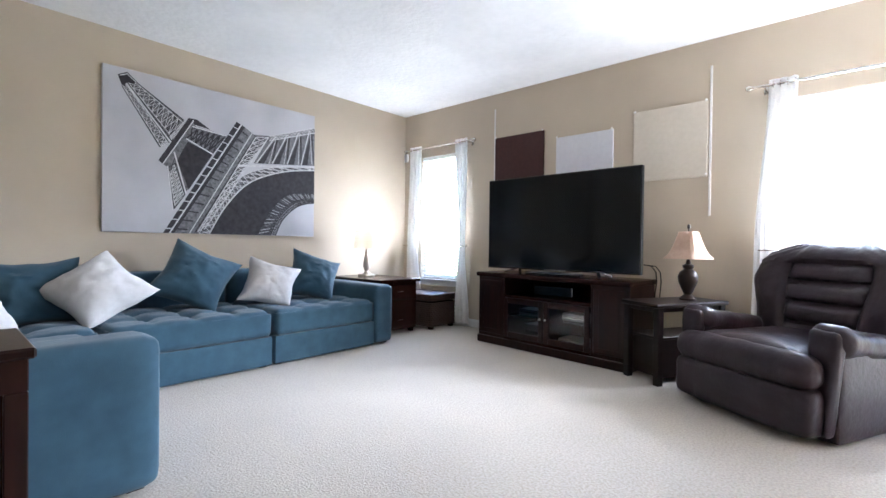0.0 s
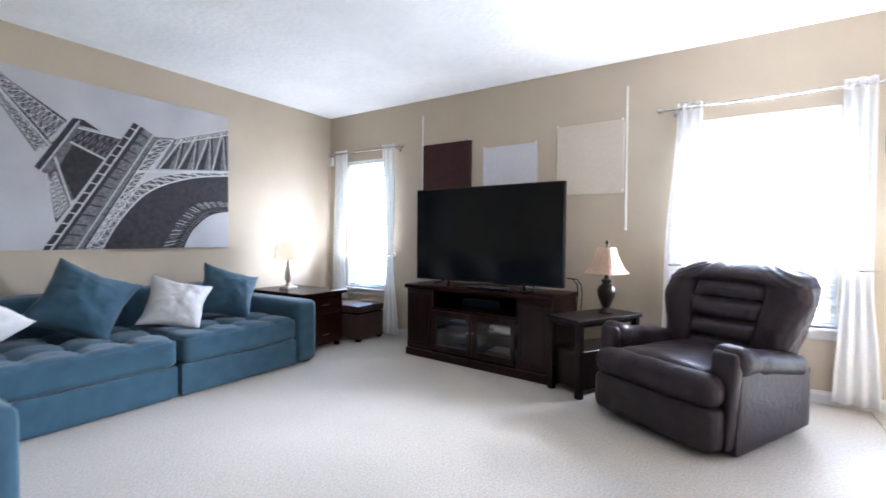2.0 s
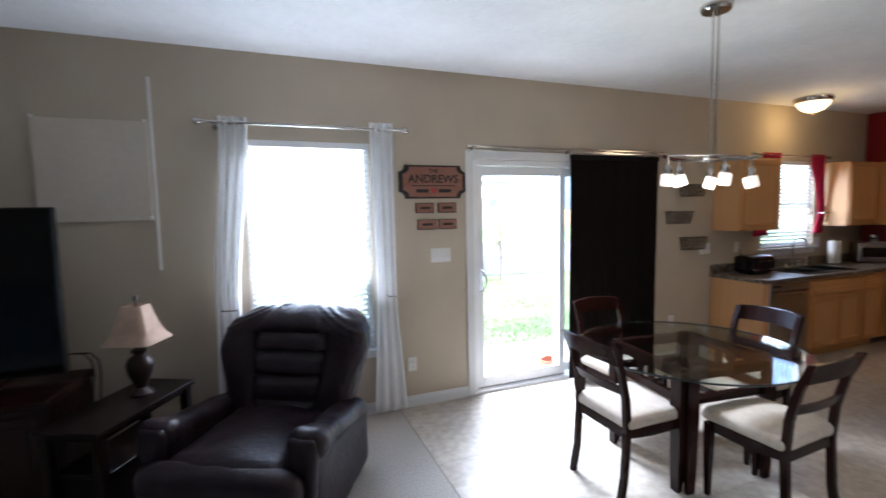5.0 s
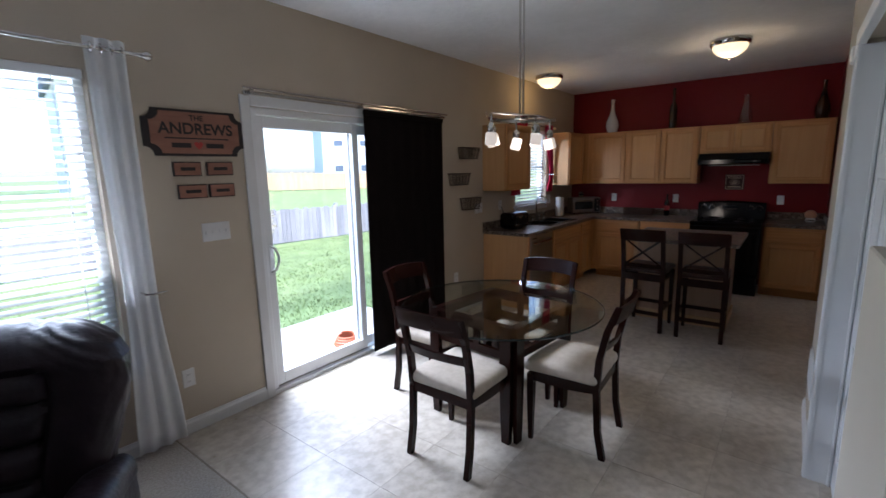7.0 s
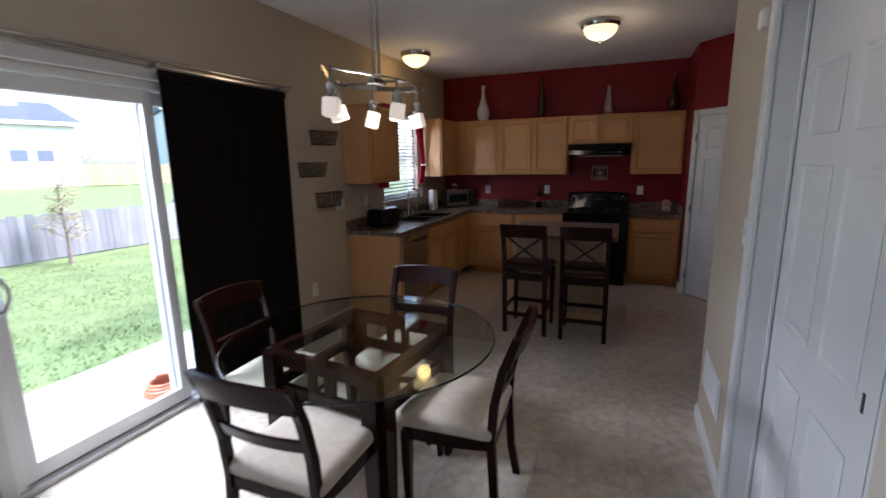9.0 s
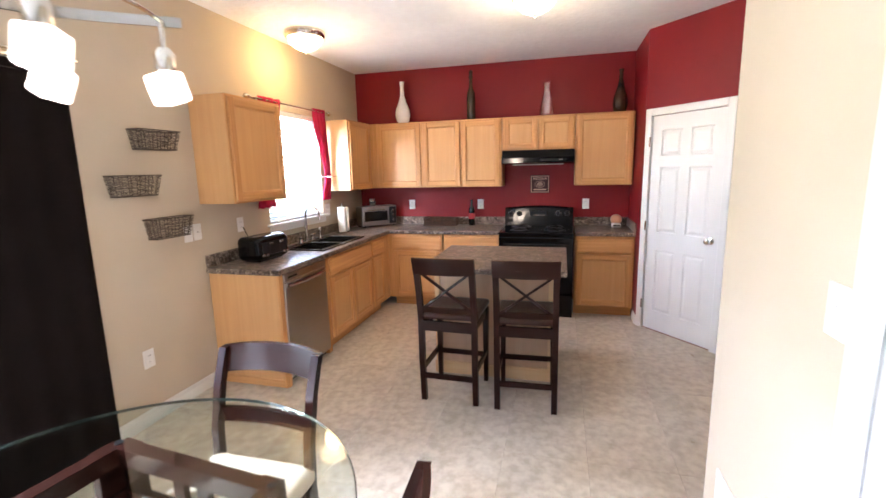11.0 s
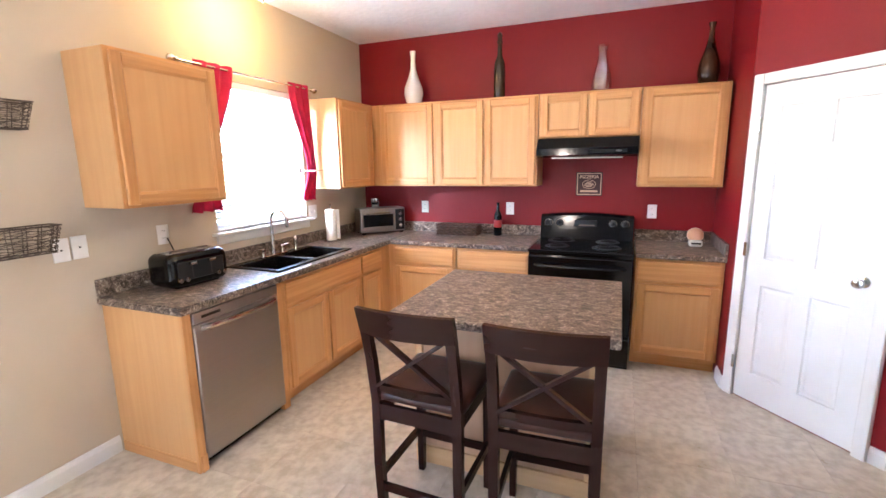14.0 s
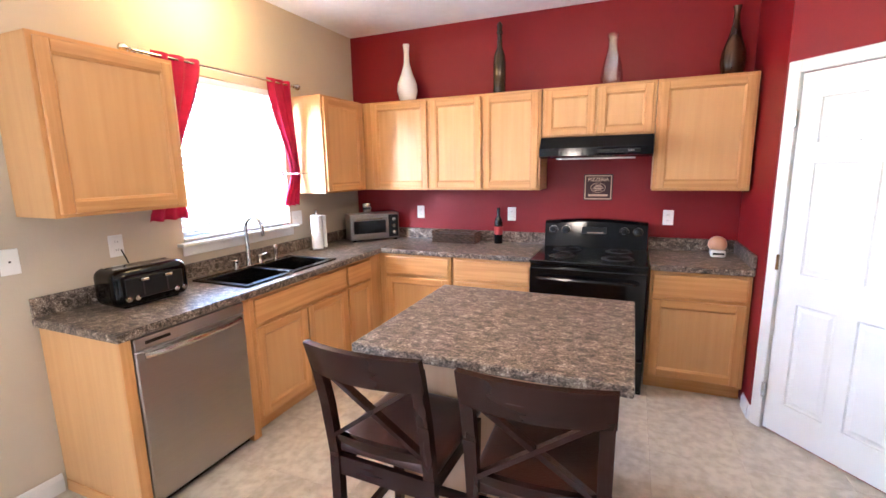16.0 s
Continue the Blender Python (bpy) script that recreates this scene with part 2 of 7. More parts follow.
DOME_LIT = surface("lit_glass_dome", (0.85, 0.78, 0.62), rough=0.4, emit=(1.0, 0.70, 0.32), emit_strength=0.40)
CUBE_LIT = surface("lit_glass_cube", (0.88, 0.84, 0.78), rough=0.3, emit=(1.0, 0.78, 0.56), emit_strength=0.11)
PLATE = surface("white_plastic_plate", (0.78, 0.77, 0.75), rough=0.35)
PAPER = surface("white_paper", (0.80, 0.80, 0.79), rough=0.9, bump=0.3, bump_scale=90.0)
CERAMIC = surface("white_glaze", (0.80, 0.79, 0.77), rough=0.18, coat=0.4)
COPPER = surface("brown_metallic_glaze", (0.085, 0.036, 0.016), (0.020, 0.010, 0.007), scale=5.0, rough=0.24, metal=0.35)
SIGN_WOOD = surface("reddish_sign_wood", (0.30, 0.135, 0.085), (0.22, 0.092, 0.056), scale=2.0, stretch=(3, 8, 14), rough=0.6, random_shift=True, spread=0.12)
INK = surface("black_ink", (0.022, 0.016, 0.015), rough=0.7)
CANVAS = surface("grey_sky_canvas", (0.52, 0.52, 0.55), (0.44, 0.44, 0.475), scale=2.5, rough=0.8, bump=0.15, bump_scale=350.0)
PRINT_DARK = surface("dark_grey_print", (0.040, 0.037, 0.045), (0.014, 0.013, 0.017), scale=22.0, rough=0.8, detail=7.0)
PRINT_MID = surface("mid_grey_print", (0.22, 0.22, 0.235), (0.075, 0.073, 0.082), scale=40.0, rough=0.8, detail=7.0)
PRINT_PALE = surface("pale_grey_print", (0.66, 0.66, 0.68), (0.50, 0.50, 0.52), scale=26.0, rough=0.8)
BOARD_BROWN = surface("dark_brown_felt", (0.055, 0.020, 0.018), (0.042, 0.015, 0.014), scale=30.0, rough=0.95, bump=0.3, bump_scale=200.0)
BOARD_WHITE = surface("white_felt", (0.66, 0.66, 0.70), (0.62, 0.62, 0.66), scale=30.0, rough=0.95, bump=0.3, bump_scale=200.0)
BOARD_TAN = surface("tan_felt", (0.61, 0.55, 0.46), (0.58, 0.52, 0.43), scale=30.0, rough=0.95, bump=0.3, bump_scale=200.0)
GRASS = surface("lawn_grass", (0.21, 0.28, 0.105), (0.135, 0.185, 0.065), scale=3.0, detail=9.0, rough=0.9, bump=1.0, bump_scale=25.0)
CONCRETE = surface("pale_concrete", (0.50, 0.48, 0.45), (0.42, 0.40, 0.37), scale=9.0, rough=0.9, bump=0.3, bump_scale=60.0)
FENCE_GREY = surface("weathered_fence", (0.235, 0.235, 0.26), (0.16, 0.16, 0.18), scale=1.0, stretch=(12, 12, 1), rough=0.9, random_shift=True, spread=0.22)
FENCE_TAN = surface("new_pine_fence", (0.50, 0.36, 0.22), (0.42, 0.29, 0.17), scale=1.0, stretch=(12, 12, 1), rough=0.9, random_shift=True, spread=0.1)
SIDING = surface("white_siding", (0.70, 0.71, 0.72), (0.64, 0.65, 0.66), scale=2.0, rough=0.7)
ROOF = surface("slate_roof", (0.11, 0.13, 0.18), (0.075, 0.09, 0.13), scale=8.0, rough=0.85)
DARK_GLASS = surface("dark_far_glass", (0.10, 0.13, 0.19), rough=0.2)
SLAT = surface("white_blind_slat", (0.82, 0.82, 0.81), rough=0.5, translucent=0.5)
PANE = glass("clear_pane")
TABLE_GLASS = glass("table_glass", (0.90, 0.95, 0.93))
GLASS_EDGE = surface("green_glass_edge", (0.022, 0.030, 0.028), rough=0.12)
VASE_GLASS = glass("pale_vase_glass", (0.93, 0.91, 0.92), 0.02, 0.10)
BOTTLE_GLASS = surface("dark_bottle_glass", (0.050, 0.028, 0.011), (0.024, 0.014, 0.007), scale=6.0, rough=0.10, spec=0.5)
BLACK_WOOD = surface("near_black_wood", (0.012, 0.0065, 0.0058), (0.006, 0.0036, 0.0034), scale=1.0, stretch=(20, 20, 1.6), detail=6.0, rough=0.28, spec=0.2, random_shift=True)
SINK_BLACK = surface("black_composite", (0.005, 0.005, 0.0055), rough=0.2, spec=0.3)


# ---- shapes ----
def part(name, bm, mat, parent=None, label="", smooth=False):
    """Link a bmesh as one mesh object under a thing or a part."""
    me = bpy.data.meshes.new(name)
    bm.normal_update()
    bm.to_mesh(me)
    bm.free()
    me.materials.append(mat)
    if smooth:
        for f in me.polygons:
            f.use_smooth = True
        me.set_sharp_from_angle(angle=radians(38))
    ob = new(name, me)
    if parent:
        ob.parent = parent
    if label:
        ob["label"] = label
    return ob


def thing(name, label, category, x=0, y=0, z=0, rz=0, group="", kind=""):
    e = new(name)
    e.empty_display_size = 0.05
    e.matrix_basis = pose(x, y, z, 0, 0, rz)
    return tagged(e, label, category, group, kind)


def box(bm, x0, y0, z0, x1, y1, z1, bevel=0.0, seg=1):
    vs = [bm.verts.new((x, y, z)) for x in (x0, x1) for y in (y0, y1) for z in (z0, z1)]
    fs = [bm.faces.new([vs[i] for i in q]) for q in ((0, 1, 3, 2), (4, 6, 7, 5), (0, 4, 5, 1), (2, 3, 7, 6), (0, 2, 6, 4), (1, 5, 7, 3))]
    if bevel:
        es = list({e for f in fs for e in f.edges})
        bmesh.ops.bevel(bm, geom=es, offset=bevel, segments=seg, affect="EDGES", profile=0.5)
    return bm


def slab(x0, y0, z0, x1, y1, z1, bevel=0.0, seg=1):
    return box(bmesh.new(), min(x0, x1), min(y0, y1), min(z0, z1), max(x0, x1), max(y0, y1), max(z0, z1), bevel, seg)


def bar(bm, a, b, w, h, up=(0, 0, 1), bevel=0.0):
    """A straight batten from a to b, w wide and h high."""
    a, b = Vector(a), Vector(b)
    d = (b - a).normalized()
    u = Vector(up)
    s = d.cross(u)
    if s.length < 1e-4:
        s = d.cross(Vector((1, 0, 0)))
    s.normalize()
    u = s.cross(d).normalized()
    vs = [bm.verts.new(p + s * (w / 2 * i) + u * (h / 2 * j)) for p in (a, b) for i, j in ((-1, -1), (1, -1), (1, 1), (-1, 1))]
    fs = [bm.faces.new([vs[i] for i in q]) for q in ((0, 1, 2, 3), (7, 6, 5, 4), (0, 4, 5, 1), (1, 5, 6, 2), (2, 6, 7, 3), (3, 7, 4, 0))]
    if bevel:
        bmesh.ops.bevel(bm, geom=list({e for f in fs for e in f.edges}), offset=bevel, segments=1, affect="EDGES")
    return bm


def ring_loft(bm, rings, close=True, caps=True):
    """Skin over rings of points."""
    rows = [[bm.verts.new(p) for p in r] for r in rings]
    k = len(rows[0])
    for r0, r1 in zip(rows, rows[1:]):
        for i in range(k if close else k - 1):
            j = (i + 1) % k
            bm.faces.new((r0[i], r0[j], r1[j], r1[i]))
    if caps and close:
        bm.faces.new(rows[0][::-1])
        bm.faces.new(rows[-1])
    return bm


def tube(bm, pts, r, seg=8):
    """A round rod along points; r is one radius or one a point."""
    pts = [Vector(p) for p in pts]
    rr = r if isinstance(r, (list, tuple)) else [r] * len(pts)
    rings, ref = [], None
    for i, p in enumerate(pts):
        d = (pts[min(i + 1, len(pts) - 1)] - pts[max(i - 1, 0)]).normalized()
        if ref is None:
            ref = d.orthogonal().normalized()
        ref = (ref - d * ref.dot(d)).normalized()
        o = d.cross(ref)
        rings.append([p + (ref * math.cos(2 * math.pi * k / seg) + o * math.sin(2 * math.pi * k / seg)) * rr[i] for k in range(seg)])
    return ring_loft(bm, rings)


def lathe(bm, profile, seg=24, x=0, y=0, z=0):
    """Turned shape from (radius, height) pairs."""
    return ring_loft(bm, [[(x + r * math.cos(2 * math.pi * k / seg), y + r * math.sin(2 * math.pi * k / seg), z + h) for k in range(seg)] for r, h in profile])


def soft_box(bm, x0, y0, z0, x1, y1, z1, r=0.05, n=10, shape=None):
    """An upholstered block: rounded edges, and shape(x, y, z, normal) pushes the skin in or out."""
    c = Vector(((x0 + x1) / 2, (y0 + y1) / 2, (z0 + z1) / 2))
    hf = Vector(((x1 - x0) / 2, (y1 - y0) / 2, (z1 - z0) / 2))
    inner = Vector([max(h - r, 0.001) for h in hf])
    grid = {}

    def vert(p):
        key = tuple(round(v, 5) for v in p)
        if key not in grid:
            q = Vector(p)
            s = Vector([q[i] * (hf[i]) for i in range(3)])
            k = Vector([max(-inner[i], min(inner[i], s[i])) for i in range(3)])
            o = s - k
            nrm = o.normalized() if o.length > 1e-6 else Vector((0, 0, 1))
            w = k + nrm * r if o.length > 1e-6 else s
            w = w + c
            if shape:
                w = w + nrm * shape(w.x, w.y, w.z, nrm)
            grid[key] = bm.verts.new(w)
        return grid[key]

    ts = [math.sin((i / n - 0.5) * math.pi * 0.999) * 0.35 + (2 * i / n - 1) * 0.65 for i in range(n + 1)]
    ts[0], ts[-1] = -1.0, 1.0
    for ax in range(3):
        for sgn in (-1, 1):
            for i in range(n):
                for j in range(n):
                    q = []
                    for a, b in ((ts[i], ts[j]), (ts[i + 1], ts[j]), (ts[i + 1], ts[j + 1]), (ts[i], ts[j + 1])):
                        p = [0, 0, 0]
                        p[ax], p[(ax + 1) % 3], p[(ax + 2) % 3] = sgn, a, b
                        q.append(vert(p))
                    if sgn < 0:
                        q.reverse()
                    if len(set(q)) == 4:
                        bm.faces.new(q)
    return bm


def text_mesh(body, size, depth=0.001, bold=0.0, spacing=1.0):
    """Lettering in the built-in font, as a mesh centred on its own middle, lying in x and z and facing -y."""
    cu = bpy.data.curves.new("lettering", "FONT")
    cu.body, cu.size, cu.extrude, cu.offset, cu.space_character = body, size, depth, bold, spacing
    cu.align_x, cu.align_y = "CENTER", "CENTER"
    ob = bpy.data.objects.new("lettering", cu)
    scene.collection.objects.link(ob)
    bpy.context.view_layer.update()
    me = bpy.data.meshes.new_from_object(ob.evaluated_get(bpy.context.evaluated_depsgraph_get()))
    bm = bmesh.new()
    bm.from_mesh(me)
    bmesh.ops.rotate(bm, verts=bm.verts, cent=(0, 0, 0), matrix=Matrix.Rotation(radians(90), 3, "X"))
    bpy.data.objects.remove(ob)
    bpy.data.curves.remove(cu)
    bpy.data.meshes.remove(me)
    return bm


def lettering(body, size, x, y, z, mat, parent, rz=0, bold=0.0, spacing=1.0, label="dark lettering"):
    ob = part("lettering", text_mesh(body, size, 0.0008, bold, spacing), mat, parent, label)
    ob.matrix_basis = pose(x, y, z, 0, 0, rz)
    return ob


# ---- structure ----
N, W, E, S, H = 5.335, -3.63, 8.22, -1.0, 2.81     # inner faces of the walls, ceiling height
T = 0.15
WINDOWS = [(-3.30, -2.54, 0.56, 2.20), (0.72, 1.64, 0.56, 2.20), (6.25, 7.21, 1.14, 2.18)]
DOOR = (2.53, 4.43, 0.0, 2.10)


def structure(name, bm, mat, label, category="wall"):
    return tagged(part(name, bm, mat), label, category, kind="structure")


bm = bmesh.new()
cuts = sorted(WINDOWS + [DOOR])
edge = W - T
for x0, x1, z0, z1 in cuts:
    box(bm, edge, N, -0.1, x0, N + T, H)
    if z0 > 0:
        box(bm, x0, N, -0.1, x1, N + T, z0)
    else:
        box(bm, x0, N, -0.1, x1, N + T, -0.02)
    box(bm, x0, N, z1, x1, N + T, H)
    edge = x1
box(bm, edge, N, -0.1, E + T, N + T, H)
structure("wall_north", bm, WALL, "beige painted wall with three windows and a sliding door")
structure("wall_west", slab(W - T, S - T, -0.1, W, N, H), WALL, "beige painted wall behind the blue sectional sofa")
structure("wall_south", slab(W, S - T, -0.1, E + T, S, H), WALL, "plain beige wall closing the house")
structure("wall_east", slab(E, S, -0.1, E + T, N, H), RED, "deep red painted kitchen wall")
structure("wall_hall", box(slab(3.675, 2.05, -0.1, 4.50, 2.185, H), 2.61, 2.05, 2.175, 3.675, 2.185, H), WALL, "short beige wall beside the white closet door")
structure("wall_hall_return", slab(4.40, 0.60, -0.1, 4.50, 2.05, H), WALL, "beige wall end beside the refrigerator")
structure("half_wall", slab(1.95, 2.05, -0.1, 2.61, 2.185, 1.40, 0.006), CREAM, "cream painted half wall beside the closet door")
structure("wall_stairs", slab(1.95, S, -0.1, 2.05, 2.05, H), WALL, "plain beige wall closing the hall")
structure("wall_fridge", slab(4.40, 0.50, -0.1, 6.70, 0.60, H), RED, "dark red wall behind the refrigerator")
bm = bmesh.new()
ring_loft(bm, [[(6.70, 0.50, z), (6.70, 1.40, z), (7.42, 2.015, z), (E, 2.015, z), (E, 1.90, z), (7.46, 1.90, z), (6.80, 1.34, z), (6.80, 0.50, z)] for z in (-0.1, H)])
structure("wall_pantry", bm, RED, "deep red angled pantry wall")
structure("ceiling", slab(W - T, S - T, H, E + T, N + T, H + 0.12), CEIL, "white textured ceiling", "ceiling")
structure("ceiling_drop", slab(4.50, 0.60, 2.47, 6.70, 1.36, H), CEIL, "white lowered ceiling over the refrigerator", "ceiling")
structure("floor_carpet", slab(W, S, -0.1, 1.82, N, 0.0), CARPET, "cream cut-pile carpet in the living room", "floor")
floor_tile = structure("floor", slab(1.82, S, -0.1, E, N, -0.004), GROUT, "mottled beige vinyl tile floor", "floor")


def baseboard(name, a, b, thick=0.014, high=0.095):
    """A moulded skirting board from a to b, standing on the left of that way."""
    a, b = Vector((*a, 0)), Vector((*b, 0))
    d = (b - a).normalized()
    s = Vector((-d.y, d.x, 0))
    prof = ((0, 0.0), (thick, 0.0), (thick, high * 0.72), (thick * 0.55, high * 0.88), (thick * 0.45, high), (0, high))
    bm = ring_loft(bmesh.new(), [[p + s * q + Vector((0, 0, h)) for q, h in prof] for p in (a, b)])
    bmesh.ops.recalc_face_normals(bm, faces=bm.faces)
    return structure(name, bm, TRIM, "white painted baseboard", "baseboard")


baseboard("baseboard_1", (2.50, N), (W, N))
baseboard("baseboard_2", (W, N), (W, S))
baseboard("baseboard_3", (5.43, N), (4.50, N))
baseboard("baseboard_4", (3.725, 2.185), (4.50, 2.185))
baseboard("baseboard_5", (4.50, 2.185), (4.50, 0.62))
baseboard("baseboard_6", (7.42, 2.015), (7.58, 2.015))
baseboard("baseboard_7", (6.70, 1.245), (6.70, 1.40))
baseboard("baseboard_8", (7.397, 1.996), (7.42, 2.015))
baseboard("baseboard_9", (6.70, 1.40), (6.758, 1.45))


# ---- windows, doors ----
def window(name, x0, x1, z0, z1, label, slats=True):
    w = tagged(thing(name, label, "window", kind="structure"))
    f = 0.045
    bm = bmesh.new()
    for q in ((x0, z0, x1, z0 + f), (x0, z1 - f, x1, z1), (x0, z0 + f, x0 + f, z1 - f), (x1 - f, z0 + f, x1, z1 - f)):
        box(bm, q[0], N + 0.06, q[1], q[2], N + 0.13, q[3], 0.004)
    part("window_frame", bm, VINYL, w)
    zm = (z0 + z1) / 2
    part("meeting_rail", slab(x0 + f, N + 0.07, zm - 0.02, x1 - f, N + 0.12, zm + 0.02, 0.004), VINYL, w)
    for a, b in ((z0 + f, zm - 0.02), (zm + 0.02, z1 - f)):
        p = part("pane", slab(x0 + f, N + 0.092, a, x1 - f, N + 0.096, b), PANE, w)
        p.visible_shadow = False
    bm = slab(x0 - 0.05, N - 0.055, z0 - 0.022, x1 + 0.05, N + 0.06, z0, 0.006, 2)
    part("window_sill", bm, TRIM, w)
    part("apron", slab(x0 - 0.02, N - 0.016, z0 - 0.085, x1 + 0.02, N, z0 - 0.022, 0.005), TRIM, w)
    if slats:
        part("blind_headrail", slab(x0 + 0.01, N + 0.008, z1 - 0.05, x1 - 0.01, N + 0.055, z1 - 0.002, 0.004), VINYL, w)
        part("blind_bottom_rail", slab(x0 + 0.015, N + 0.012, z0 + 0.004, x1 - 0.015, N + 0.05, z0 + 0.022, 0.004), VINYL, w)
        bm = bmesh.new()
        ring_loft(bm, [[(x, N + 0.031 + 0.022 * math.cos(a) * s, 0.022 * math.sin(a) * s + o) for s, o in ((-1, 0.0), (0, 0.003), (1, 0.0), (1, 0.0015), (0, 0.0045), (-1, 0.0015))] for a in (0.42,) for x in (x0 + 0.015, x1 - 0.015)])
        mesh_ob = part("slat", bm, SLAT, w)
        mesh_ob.location.z = z0 + 0.05
        z = z0 + 0.05 + 0.043
        while z < z1 - 0.06:
            o = mesh_ob.copy()
            scene.collection.objects.link(o)
            o.location.z = z
            z += 0.043
        for x in (x0 + 0.14, x1 - 0.14):
            part("ladder_cord", slab(x - 0.002, N + 0.006, z0 + 0.02, x + 0.002, N + 0.009, z1 - 0.05), VINYL, w)
    return w


window("window_1", *WINDOWS[0], "white double-hung window with blinds in the corner")
window("window_2", *WINDOWS[1], "white double-hung window with blinds behind the recliner")
window("window_3", *WINDOWS[2], "white kitchen window with blinds over the sink")

# sliding glass door
sd = thing("door_1", "white vinyl sliding glass door to the garden", "door", kind="structure")
x0, x1, _, z1 = DOOR
bm = bmesh.new()
box(bm, x0, N + 0.02, 0.03, x0 + 0.05, N + T, z1, 0.004)
box(bm, x1 - 0.05, N + 0.02, 0.03, x1, N + T, z1, 0.004)
box(bm, x0 + 0.05, N + 0.02, z1 - 0.05, x1 - 0.05, N + T, z1, 0.004)
part("door_frame", bm, VINYL, sd)
part("threshold", slab(x0, N + 0.0, -0.012, x1, N + T + 0.03, 0.03, 0.004), VINYL, sd)
part("track", slab(x0 + 0.06, N + 0.045, 0.03, x1 - 0.06, N + 0.052, 0.042), CHROME, sd)
xm = (x0 + x1) / 2
for a, b, yy, nm in ((x0 + 0.05, xm + 0.04, N + 0.035, "sliding_leaf"), (xm - 0.04, x1 - 0.05, N + 0.085, "fixed_leaf")):
    st = 0.065
    bm = bmesh.new()
    for q in ((a, 0.045, a + st, z1 - 0.055), (b - st, 0.045, b, z1 - 0.055), (a + st, 0.045, b - st, 0.135), (a + st, z1 - 0.135, b - st, z1 - 0.055)):
        box(bm, q[0], yy, q[1], q[2], yy + 0.04, q[3], 0.004)
    leaf = part(nm, bm, VINYL, sd)
    p = part("pane", slab(a + st, yy + 0.016, 0.135, b - st, yy + 0.022, z1 - 0.135), PANE, leaf)
    p.visible_shadow = False
    if nm == "sliding_leaf":
        hb = bmesh.new()
        tube(hb, [(a + 0.03, yy, 0.93), (a + 0.045, yy - 0.045, 0.95), (a + 0.065, yy - 0.055, 1.01), (a + 0.065, yy - 0.055, 1.05), (a + 0.045, yy - 0.045, 1.11), (a + 0.03, yy, 1.13)], 0.009, 8)
        part("door_handle", hb, VINYL, leaf, smooth=True)
        part("latch_plate", slab(a + 0.018, yy - 0.006, 0.91, a + 0.045, yy, 1.15, 0.003), VINYL, leaf)
for q in ((x0 - 0.07, 0.0, x0 + 0.0, z1 + 0.07), (x1, 0.0, x1 + 0.07, z1 + 0.07), (x0, z1, x1, z1 + 0.07)):
    part("casing", slab(q[0], N - 0.018, q[1], q[2], N, q[3], 0.006, 2), TRIM, sd)


